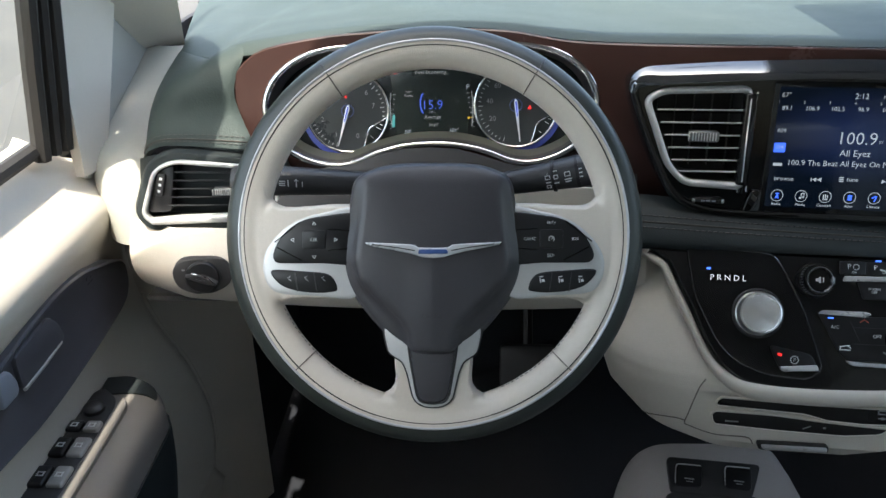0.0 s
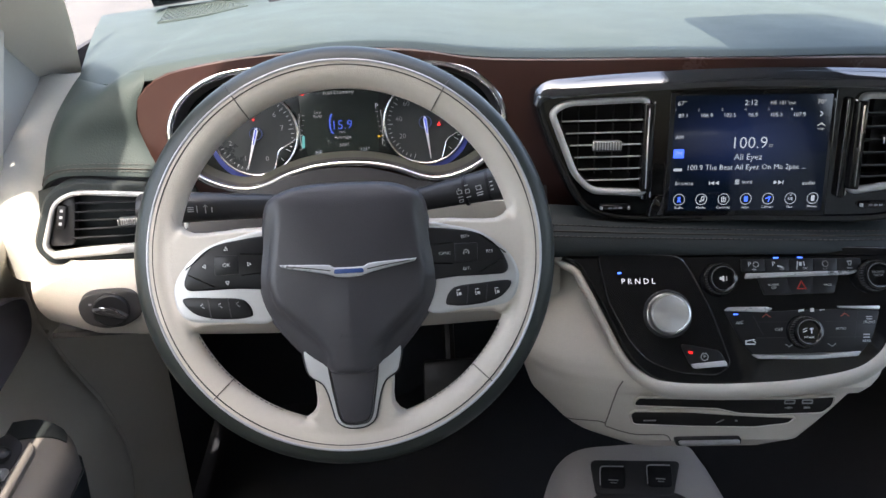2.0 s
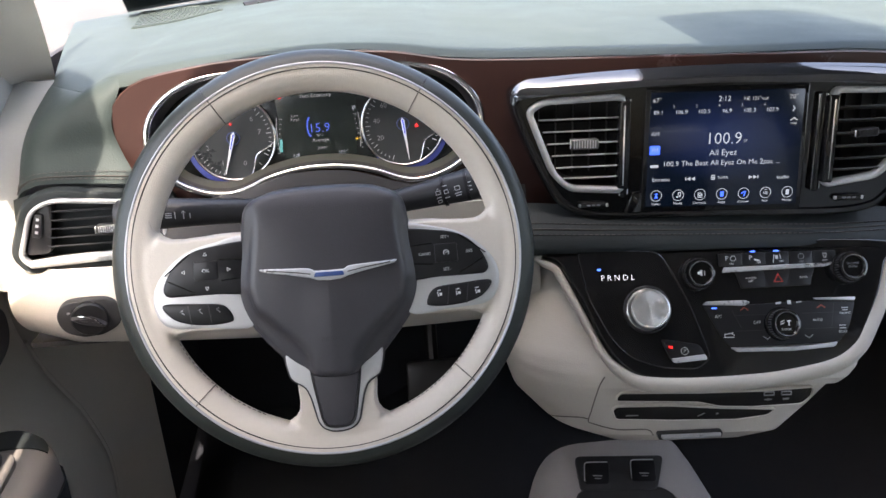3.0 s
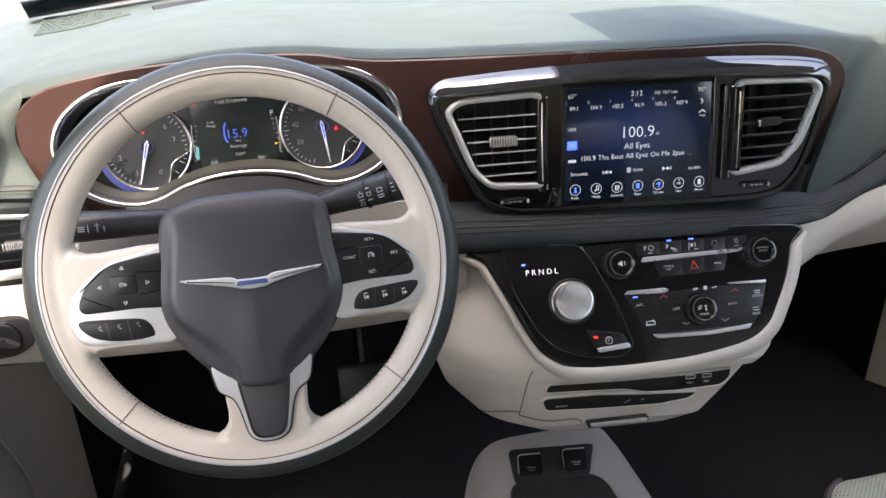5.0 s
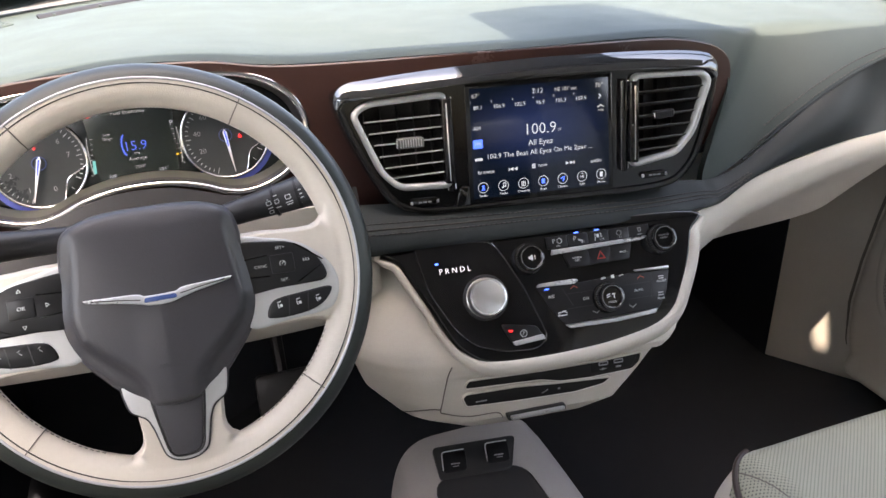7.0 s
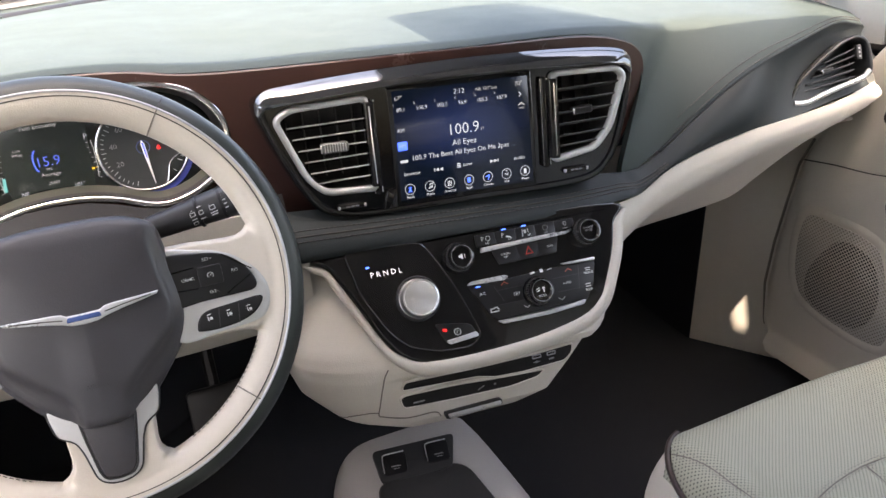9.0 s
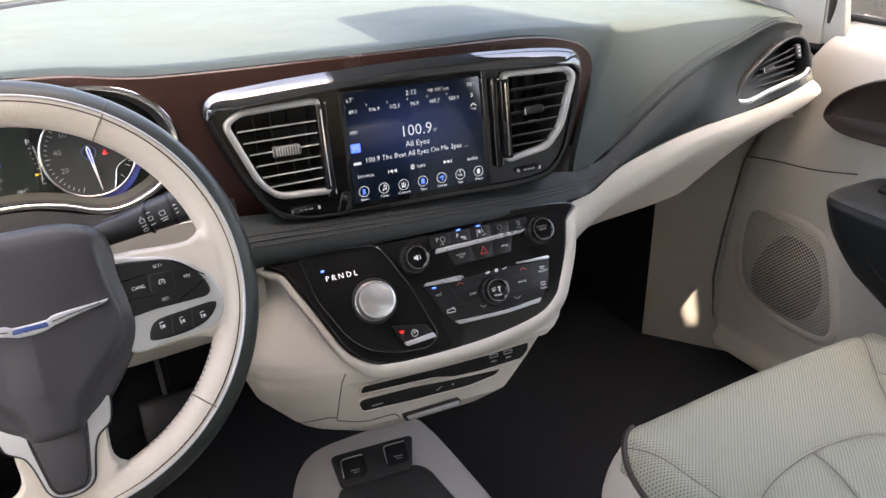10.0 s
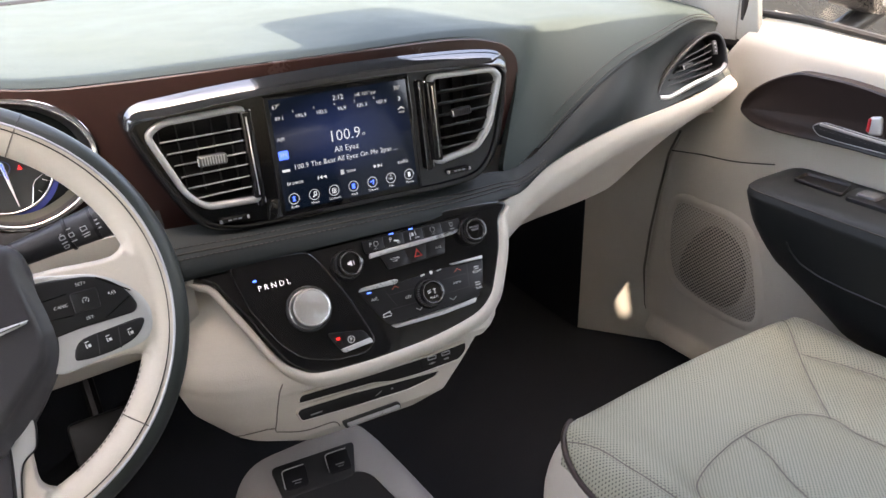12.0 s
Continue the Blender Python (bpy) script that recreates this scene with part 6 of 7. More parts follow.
for txt, x, y, mt in (("A/C", -0.022, -0.0085, WHITE_INK), ("OFF", 0.020, -0.0165, WHITE_INK), ("AUTO", 0.087, -0.0160, WHITE_INK), ("FRONT", 0.118, -0.0095, WHITE_INK), ("REAR", 0.114, -0.0295, WHITE_INK)):
    lettering(txt, 0.0040 if len(txt) > 3 else 0.0050, climate, mt, x, y, 0.0037)
part("led", slab([(-0.0290, 0.0), (-0.0235, 0.0), (-0.0235, 0.0015), (-0.0290, 0.0015)], 0.003, 0.0042, 0.0002), GLOW_LED, climate, "blue lit lamp")
rd = material("chevron_red", (0.40, 0.08, 0.05), 0.5)
for x, y, s, mt in ((0.007, -0.001, 1, rd), (0.092, -0.001, 1, rd), (0.030, -0.0335, -1, GREY_INK), (0.076, -0.0335, -1, GREY_INK)):
    bars([(x - 0.002, y, 0.006, 0.001, 35 * s), (x + 0.002, y, 0.006, 0.001, -35 * s)], climate, mt, 0.0036, "chevron")
bars([(-0.012, -0.0275, 0.010, 0.001, 10), (-0.012, -0.0315, 0.011, 0.001, 0), (-0.0075, -0.0285, 0.004, 0.001, -40), (-0.0165, -0.0295, 0.001, 0.004, 0), (0.118, -0.0035, 0.007, 0.001, 0), (0.118, -0.006, 0.006, 0.001, 0), (0.114, -0.0225, 0.007, 0.001, 0), (0.114, -0.0255, 0.007, 0.001, 0), (0.045, 0.004, 0.006, 0.0022, 8), (0.057, 0.0045, 0.004, 0.004, 0), (0.068, 0.0045, 0.006, 0.0012, 8)], climate, WHITE_INK, 0.0036)

# near-black that stands for shade inside openings
SLOT_SHADE = material("slot_shade", (0.009, 0.008, 0.008), 0.45, spec=0.3)
# storage slots, sockets and bin latch below the panel
LO = plane_at((0.435, 0.0165, 0.82), 10, 0, 4.5)
SL1 = rounded([(-0.1358, 0.0190), (-0.1319, 0.0245), (-0.0435, 0.0215), (0.0292, 0.0210), (0.0845, 0.0235), (0.0830, 0.0118), (0.073, 0.0035), (0.0172, 0.0018), (-0.0195, 0.0038), (-0.0436, 0.0100), (-0.1351, 0.0147)], 0.004, 4)
SL2 = rounded([(-0.1400, 0.0045), (-0.1354, 0.0082), (-0.0735, 0.0068), (-0.0225, 0.0022), (0.0440, -0.0020), (0.0359, -0.0089), (-0.0011, -0.0131), (-0.0738, -0.0110), (-0.1359, -0.0075)], 0.004, 4)
# slabs on the skin, not cut in; their dark colour stands for shade
for i, o in enumerate((SL1, SL2)):
    t = part("storage_slot", turned(slab(o, -0.02, 0.0008 if i == 0 else 0.0012, 0.0004), LO), SLOT_SHADE, stack, "dark slab standing for the shade in a storage slot", world=True)
    part("slot_lip", turned(rim_frame(grown(o, 0.0012), 0.0018, -0.01, 0.0030), LO), BEIGE, t, world=True)
soc = part("socket_panel", turned(slab(rounded([(0.020, 0.006), (0.072, 0.0065), (0.0795, 0.0215), (0.020, 0.0200)], 0.003), 0.0, 0.0016, 0.0006), LO), SLOT_SHADE, stack, world=True)
for x in (0.035, 0.0545):
    part("socket", turned(rim_frame(rounded([(x - 0.006, 0.0150), (x + 0.006, 0.0150), (x + 0.006, 0.0200), (x - 0.006, 0.0200)], 0.001, 2), 0.0012, 0.001, 0.0032), LO), GREY_INK, soc, world=True)
bm_ = bars([(0.0345, 0.0105, 0.009, 0.001, 0), (0.0345, 0.0105, 0.003, 0.0028, 0), (0.0545, 0.0105, 0.007, 0.0022, 0), (-0.118, -0.0030, 0.014, 0.0016, 0), (-0.04, -0.005, 0.009, 0.0012, 25), (-0.022, -0.0045, 0.003, 0.002, 0)], soc, GREY_INK, 0.0022)
bm_.data.transform(stack.matrix_basis.inverted() @ LO)
latch = part("bin_latch", turned(slab(rounded([(-0.083, -0.0335), (-0.016, -0.0325), (-0.016, -0.0275), (-0.085, -0.0280)], 0.0025, 4), -0.004, 0.0065, 0.0025), LO), SATIN, stack, "silver bin latch", world=True)
part("latch_shadow", turned(slab(rounded([(-0.0865, -0.0350), (-0.0140, -0.0340), (-0.0140, -0.0262), (-0.0885, -0.0267)], 0.0030, 3), -0.004, 0.0026, 0.0006), LO), BLACK, latch, world=True)
for pts in ([(-0.150, 0.045), (-0.157, 0.030), (-0.164, -0.012), (-0.160, -0.018)], [(-0.160, -0.018), (-0.13, -0.026), (-0.098, -0.026), (-0.090, -0.034)]):
    P3 = [(LO @ Vector((x, y, 0.0))) for x, y in smooth(pts, 6, closed=False)]
    part("seam", tube([(p.x, body_y(p.x, p.z) - 0.0003, p.z) for p in P3], 0.0008, 6), SOFT_SEAM, stack, world=True)

side_seam = smooth([(0.2335, 0.7820), (0.239, 0.795), (0.247, 0.8035), (0.2609, 0.8090), (0.272, 0.8085)], 6, closed=False)
part("seam", tube([(x, body_y(x, z) - 0.0003, z) for x, z in side_seam], 0.0008, 6), SOFT_SEAM, stack, world=True)

# headlamp switch
HS = plane_at((-0.2625, 0.104, 0.949), 5, 0, -10)
hs = thing("headlamp_switch", HS, "round black headlamp switch with a chrome-edged dial in the knee panel", "switch")
part("plate", slab(smooth(mirrored([(0.0, 0.020), (0.022, 0.018), (0.032, 0.006), (0.028, -0.012), (0.012, -0.0215), (0.0, -0.0225)]), 5), -0.012, 0.003, 0.0015), BLACK, hs)
k = part("dial", lathe([(0.0185, 0.0), (0.0185, 0.006), (0.017, 0.008), (0.012, 0.0085)], 36, y=-0.001), KEY, hs, angle=30)
part("grip", turned(swept(smooth([(-0.016, -0.001), (0.0, 0.0045), (0.016, 0.002), (0.016, -0.002), (0.0, -0.005), (-0.016, -0.004)], 4), [(0.0005, 0.006), (0.0, 0.0115), (-0.0012, 0.013)]), pose(0, -0.001, 0, 0, 0, -25)), BLACK, k)
part("chrome_arc", tube([(-0.010, 0.0065, 0.0112), (-0.002, 0.0055, 0.0132), (0.006, 0.001, 0.0134), (0.0115, -0.006, 0.0122), (0.0125, -0.0105, 0.0098)], 0.0011, 6), CHROME, k)
bars([(0.0, -0.016, 0.005, 0.0025, 0), (-0.02, 0.008, 0.003, 0.002, 0), (0.005, 0.0165, 0.004, 0.0015, 0)], hs, GREY_INK, 0.0032)


# ---- floor console ----
console = thing("floor_console", (0.345, 0.0, 0.45), "beige floor console with a black switch panel and a dark tray", "floor console")


def console_pt(u, v):
    # a hull that runs back along the floor; v from its front top edge down to the back
    y = 0.135 - 0.55 * v
    half = 0.115 + 0.035 * min(1.0, v * 2.6) ** 0.7
    top = 0.690 - 0.040 * min(1.0, v * 3.0)
    cx = 0.340
    a = math.pi * u
    e = 0.35
    sx = math.copysign(abs(math.cos(a)) ** e, -math.cos(a))
    sz = math.sin(a) ** 0.5 if 0 < u < 1 else 0.0
    return cx + half * sx, y, 0.37 + (top - 0.37) * sz


part("body", sheet(console_pt, 40, 24, -0.006), CONSOLE_GREY, console, "greyish beige moulded body", world=True, angle=50)
part("nose", sheet(lambda u, v: (lambda p: (0.345 + (p[0] - 0.345) * (1 - 0.06 * v), p[1] + 0.03 * math.sin(math.pi / 2 * v), 0.37 + (p[2] - 0.37) * (1 - 0.15 * v)))(console_pt(u, 0.0)), 40, 5, 0.006), CONSOLE_GREY, console, world=True)
CB = plane_at((0.337, 0.092, 0.6815), 78.5, -8)
cb = part("switch_panel", turned(slab(rounded([(-0.0545, -0.0375), (0.0400, -0.0335), (0.0570, 0.0185), (-0.0575, 0.0135)], 0.008, 4), -0.01, 0.0035, 0.0015), CB), BLACK, console, "black switch panel", world=True)
for x, y in ((-0.032, -0.013), (0.027, -0.0075)):
    k = part("switch", turned(slab(rounded([(x - 0.017, y - 0.0165), (x + 0.0135, y - 0.0155), (x + 0.017, y + 0.0165), (x - 0.014, y + 0.0150)], 0.005, 4), 0.002, 0.0055, 0.001), CB), KEY, cb, world=True)
    part("silver_edge", turned(tube(smooth([(x - 0.0170, y - 0.013, 0.0055), (x - 0.0150, y + 0.009, 0.0055), (x - 0.0125, y + 0.0145, 0.0055), (x - 0.006, y + 0.0158, 0.0055), (x + 0.015, y + 0.0165, 0.0055)], 4, closed=False), 0.0008, 6), CB), SATIN, k, world=True)
    bm_ = bars([(x, y - 0.005, 0.012, 0.0018, 0), (x, y - 0.009, 0.008, 0.0012, 0)], k, GREY_INK, 0.0056)
    bm_.data.transform(console.matrix_basis.inverted() @ CB)
TRAY = rounded([(0.268, -0.26), (0.266, 0.068), (0.392, 0.060), (0.420, -0.26)], 0.03, 6)
tray = swept(TRAY, [(0.0, 0.640), (0.0, 0.6755), (-0.002, 0.6768), (-0.006, 0.6762), (-0.012, 0.6752)])
for v in tray.verts:                            # the tray falls with the console's top
    v.co.z -= 0.218 * min(0.11, max(0.0, 0.062 - v.co.y))
part("tray", tray, BLACK, console, "dark tray", world=True)

# ---- doors ----


def door_pt(side, front, sill, prof, drop=0.0, slope=9.0, ease=0.6):
    """The inner skin of a front door: u runs back, v runs down."""
    def fn(u, v):
        z = sill + (0.43 - sill) * v ** 1.25
        y = front(z) + (-1.0 - front(z)) * u ** 1.4
        x = -0.452 + (0.02 if v > 0.97 else 0.0)
        for zz, w, d in prof:
            x += d * math.exp(-((z - zz) / w) ** 2)
        x += 0.048 * min(1.0, v * slope) ** ease
        x -= 0.012 * max(0.0, 1 - u * 30) ** 2
        return side_x(x, side), y, z - drop * min(0.4, max(0.0, 0.15 - y)) * (1 - v) ** 3
    return fn


door_l = thing("door_1", (-0.42, -0.3, 0.45), "beige driver's door with black handle recess and window switches", "car door", kind="structure")
door_r = thing("door_2", (1.27, -0.3, 0.45), "beige passenger's door with a black armrest, speaker and handle recess", "car door", kind="structure")
SKIN_L = door_pt(-1, lambda z: float(np.interp(z, [0.43, 0.446, 0.496, 0.579, 0.687, 0.779, 0.86, 0.92, 1.0, 1.03, 1.06, 1.09], [0.291, 0.335, 0.350, 0.345, 0.316, 0.2745, 0.248, 0.24, 0.285, 0.24, 0.18, 0.15])), 1.093, [(0.995, 0.040, 0.0215), (0.80, 0.2, -0.008), (0.58, 0.19, 0.030)], slope=5.0, ease=0.75)
part("panel", sheet(SKIN_L, 40, 56, 0.02), BEIGE, door_l, "beige padded door panel", world=True, angle=60)
SKIN_R = door_pt(1, lambda z: float(np.interp(z, [0.4048, 0.4332, 0.486, 0.5673, 0.6638, 0.7603, 0.8416, 0.8975, 0.985, 1.07, 1.13], [0.2982, 0.3393, 0.3628, 0.3743, 0.3677, 0.354, 0.3388, 0.3154, 0.290, 0.225, 0.185])), 1.138, [(1.05, 0.09, 0.015), (0.86, 0.06, 0.003)], 0.08)
part("panel", sheet(SKIN_R, 40, 56, -0.02), BEIGE, door_r, "beige padded door panel", world=True, angle=60)

part("edge_bead", tube([Vector(SKIN_L(0.012, 0.47 + 0.50 * i / 40)) + Vector((0.002, 0.002, 0)) for i in range(41)], 0.0035, 8), BEIGE, door_l, "rounded panel edge", world=True)
part("edge_gap", tube([Vector(SKIN_R(0.0, 0.42 + 0.53 * i / 40)) + Vector((-0.011, 0.001, 0)) for i in range(41)], [0.0027 * min(1.0, 0.35 + (40 - i) / 14) for i in range(41)], 8), SOFT_SEAM, door_r, "dark gap along the panel's edge", world=True)


def onto(side, x):
    """The pose of a flat thing on a door: local x runs forward, y up, z into the cabin."""
    m = Matrix(((0, 0, 1, x), (1, 0, 0, 0), (0, 1, 0, 0), (0, 0, 0, 1))) if side < 0 else Matrix(((0, 0, -1, x), (1, 0, 0, 0), (0, 1, 0, 0), (0, 0, 0, 1)))
    return m


# lighter than RECESS: sun glare on the driver's side is put into the colour
RECESS_GLARE = material("recess_glare", (0.085, 0.083, 0.094), 0.35, mottle=0.06, spec=0.35)
RECESS = material("recess_gloss", (0.028, 0.0195, 0.018), 0.30, mottle=0.04, spec=0.35, rough_var=0.015)
ARM_BLACK = material("armrest_vinyl", (0.018, 0.0195, 0.0195), 0.5, grain=0.0004, grain_scale=620, spec=0.3)


LR = smooth([(0.188, 0.901), (0.185, 0.919), (0.164, 0.932), (0.131, 0.943), (0.083, 0.957), (0.02, 0.962), (-0.06, 0.955), (-0.16, 0.938), (-0.17, 0.885), (-0.08, 0.866), (-0.012, 0.862), (0.05, 0.864), (0.101, 0.867), (0.163, 0.874), (0.183, 0.886)], 4)
rec = part("handle_recess", turned(swept(LR, [(0.003, -0.03), (0.003, 0.004), (0.0005, 0.0058), (-0.003, 0.0042), (-0.010, 0.001)]), onto(-1, -0.3955)), RECESS_GLARE, door_l, "dark handle recess, greyed for glare", world=True)
PULL = rounded([(0.0275, 0.9165), (0.020, 0.940), (0.006, 0.9535), (-0.062, 0.9500), (-0.062, 0.9120), (0.014, 0.9125)], 0.007, 4)
pull = part("pull", turned(swept(PULL, [(-0.002, -0.006), (0.0, 0.002), (-0.0012, 0.0045), (-0.0045, 0.0052)]), onto(-1, -0.3945)), RECESS_GLARE, rec, "dark flat lever", world=True)
part("chrome_edge", turned(tube([(0.018, 0.9150, 0.0035), (-0.02, 0.9135, 0.0050), (-0.060, 0.9130, 0.0050)], 0.0026, 8, flat=0.7), onto(-1, -0.3945)), SILVER, pull, "silver lower edge", world=True)
part("lock_button", turned(slab(rounded([(-0.099, 0.9160), (-0.070, 0.9150), (-0.066, 0.926), (-0.074, 0.946), (-0.095, 0.950)], 0.007, 4), -0.004, 0.006, 0.003), onto(-1, -0.3945)), material("silver_plastic", (0.24, 0.26, 0.30), 0.35, mottle=0.03), rec, world=True)
seatm = bars([(0.112, 0.944, 0.010, 0.0012, 20), (0.105, 0.938, 0.012, 0.0012, 0), (0.100, 0.947, 0.008, 0.0012, 60)], rec, KEY, 0.0)
seatm.data.transform(door_l.matrix_basis.inverted() @ onto(-1, -0.393))
RR = smooth([(0.163, 0.986), (0.149, 1.013), (0.115, 1.039), (0.073, 1.059), (0.039, 1.062), (-0.024, 1.061), (-0.09, 1.052), (-0.16, 1.035), (-0.165, 0.985), (-0.11, 0.967), (-0.045, 0.966), (0.018, 0.964), (0.068, 0.962), (0.122, 0.963), (0.152, 0.973)], 4)
rec2 = part("handle_recess", turned(swept(RR, [(0.003, -0.03), (0.003, 0.004), (0.0005, 0.0058), (-0.003, 0.0042), (-0.010, 0.001)]), onto(1, 1.2232)), RECESS, door_r, "dark brown handle recess", world=True)
LEVER = rounded([(0.0245, 0.986), (0.010, 0.9965), (-0.13, 0.9910), (-0.13, 0.9730), (-0.02, 0.9725), (0.0125, 0.9745)], 0.006, 4)
lever = part("pull", turned(swept(LEVER, [(-0.002, -0.006), (0.0, 0.004), (-0.001, 0.0065), (-0.004, 0.0072)]), onto(1, 1.2190)), BLACK, rec2, "black lever", world=True)
part("chrome_edge", turned(tube([(0.010, 0.9925, 0.0068), (-0.05, 0.9900, 0.0078), (-0.13, 0.9870, 0.0078)], 0.0036, 8, flat=0.6), onto(1, 1.2190)), SILVER, lever, "silver top edge", world=True)
part("lever_rim", turned(tube([(x, y, 0.0062) for x, y in LEVER], 0.0007, 6, True), onto(1, 1.2190)), SATIN, lever, "thin bright rim", world=True)
part("lock_button", turned(slab(rounded([(-0.085, 0.995), (-0.062, 0.992), (-0.06, 1.02), (-0.08, 1.025)], 0.006, 4), -0.004, 0.012, 0.004), onto(1, 1.230)), SATIN, rec2, world=True)
part("lock_flag", turned(slab(rounded([(-0.066, 0.997), (-0.060, 0.997), (-0.060, 1.018), (-0.066, 1.018)], 0.002, 3), 0.004, 0.0135, 0.002), onto(1, 1.230)), material("lock_red", (0.5, 0.02, 0.03), 0.4), rec2, "red lock flag", world=True)

# driver's armrest with window switches


ARM_TAUPE = material("taupe_vinyl", (0.18, 0.166, 0.155), 0.55, grain=0.0004, grain_scale=620, mottle=0.06)
PLATE_GREY = material("plate_grey", (0.20, 0.185, 0.17), 0.4, 0.3, mottle=0.04)


def arm_pt(u, v):
    # u along its length from the front; v round its section from the door over the top and down inside
    y = 0.112 - 0.6 * u
    n = math.sqrt(max(0.0, 1 - (1 - min(1.0, u / 0.07)) ** 2))
    w = 0.034 + 0.047 * n
    sect = [(0.0, 0.0), (0.55, 0.004), (0.86, -0.003), (0.99, -0.022), (1.0, -0.06), (0.94, -0.12), (0.75, -0.20), (0.3, -0.26)]
    p = curve([(a, b, 0) for a, b in sect], v)
    return -0.405 + w * p.x, y, 0.800 - 0.010 * u + p.y * (0.6 + 0.4 * n)


arm_l = part("armrest", sheet(arm_pt, 36, 28, 0.006), ARM_TAUPE, door_l, "taupe padded armrest with a black inner side", world=True, angle=60)
part("armrest_side", sheet(lambda u, v: Vector(arm_pt(u, 0.52 + 0.48 * v)) + Vector((0.003, 0, 0.0)), 36, 14, 0.002), ROLL, arm_l, "black leather side", world=True)
part("front_cap", sheet(lambda u, v: Vector(arm_pt(0.004 + 0.055 * u, 0.02 + 0.30 * v)) + Vector((0, 0, 0.002)), 8, 8, 0.002), ROLL, arm_l, "black front cap", world=True)
AP = Matrix.Translation((-0.385, -0.038, 0.8040)) @ pose(0, 0, 0, 1.0, 0, -1)
swp = part("switch_plate", turned(slab(rounded([(-0.020, -0.30), (0.033, -0.30), (0.029, 0.090), (0.020, 0.103), (-0.015, 0.110), (-0.020, 0.10)], 0.008, 4), -0.01, 0.0025, 0.0012), AP), PLATE_GREY, arm_l, "warm grey switch plate", world=True)
part("switch_bed", turned(slab(rounded([(-0.019, -0.29), (0.019, -0.29), (0.016, 0.088), (0.010, 0.102), (-0.010, 0.118), (-0.019, 0.11)], 0.006, 4), -0.01, 0.0038, 0.001), AP), BLACK, swp, "black switch bed", world=True)
# lighter key colour for the inner column, standing for the sun strip on it
SWITCH_SUNLIT = material("switch_sunlit", (0.34, 0.33, 0.32), 0.35, 0.2)
part("mirror_switch", turned(lathe([(0.012, 0.003), (0.012, 0.008), (0.0085, 0.012), (0.004, 0.013)], 24, x=-0.004, y=0.078), AP), BLACK, swp, world=True)
for i, y in enumerate((0.048, 0.016, -0.027)):
    for x in (-0.0115, 0.008):
        b_ = part("window_switch", turned(slab(rounded([(x - 0.0085, y - (0.015 if i else 0.008)), (x + 0.0085, y - (0.015 if i else 0.008)), (x + 0.0085, y + (0.013 if i else 0.008)), (x - 0.0085, y + (0.013 if i else 0.008))], 0.003, 3), 0.003, 0.0085, 0.0025), AP), SWITCH_SUNLIT if x >= 0 else KEY, swp, world=True)
        g_ = bars([(x, y + 0.002, 0.008, 0.0014, 0), (x, y - 0.003, 0.008, 0.0014, 0), (x - 0.003, y, 0.0014, 0.006, 0), (x + 0.003, y, 0.0014, 0.006, 0)], b_, WHITE_INK, 0.0086)
        g_.data.transform(door_l.matrix_basis.inverted() @ AP)


# passenger's armrest: black, deep at the front
def arm_r(u, v):
    y = 0.084 - 0.6 * u
    n = math.sqrt(max(0.0, 1 - (1 - min(1.0, u / 0.10)) ** 2))
    foot = float(np.interp(y, [-0.40, -0.097, 0.024, 0.084], [0.60, 0.646, 0.716, 0.80]))
    sect = [(0.0, 0.0), (0.6, 0.004), (0.9, -0.004), (0.985, -0.05), (0.985, -0.13), (0.80, -0.45), (0.50, -0.75), (0.12, -1.0)]
    p = curve([(a, b, 0) for a, b in sect], v)
    w = 0.02 + 0.128 * n
    return 1.242 - w * p.x, y, 0.904 - 0.03 * (1 - n) + p.y * (0.904 - foot)


arm2 = part("armrest", sheet(arm_r, 48, 30, -0.006), ARM_BLACK, door_r, "black padded armrest", world=True, angle=60)
# shallow cup, coloured dark for the shade inside it
part("pull_cup", swept(rounded([(1.174, 0.013), (1.211, 0.016), (1.217, -0.056), (1.171, -0.068)], 0.005, 3), [(0.003, 0.890), (0.003, 0.9085), (0.0015, 0.9100), (0.0, 0.9090), (-0.002, 0.9060)]), SLOT_SHADE, arm2, "dark pull cup", world=True)
part("pad_seam", tube([Vector(arm_r(0.02 + 0.9 * i / 40, 0.37)) + Vector((-0.0006, 0, 0.0006)) for i in range(41)], 0.0011, 6), SEAM, arm2, "seam along the padded top", world=True)
part("pocket_seam", tube([(1.111, -0.03, 0.829), (1.117, -0.036, 0.813), (1.124, -0.052, 0.795), (1.1235, -0.086, 0.787), (1.1215, -0.13, 0.785), (1.121, -0.19, 0.784), (1.121, -0.30, 0.782)], 0.0014, 6), BLACK, arm2, "raised pocket edge", world=True)
sp2 = part("switch_plate", slab(rounded([(1.160, -0.082), (1.176, -0.074), (1.213, -0.070), (1.213, -0.24), (1.160, -0.24)], 0.006, 3), 0.89, 0.9112, 0.001), KEY, arm2, world=True)
part("window_switch", slab(rounded([(1.176, -0.120), (1.204, -0.120), (1.204, -0.088), (1.176, -0.088)], 0.004, 3), 0.905, 0.9160, 0.002), material("switch_face", (0.09, 0.09, 0.095), 0.35), sp2, world=True)
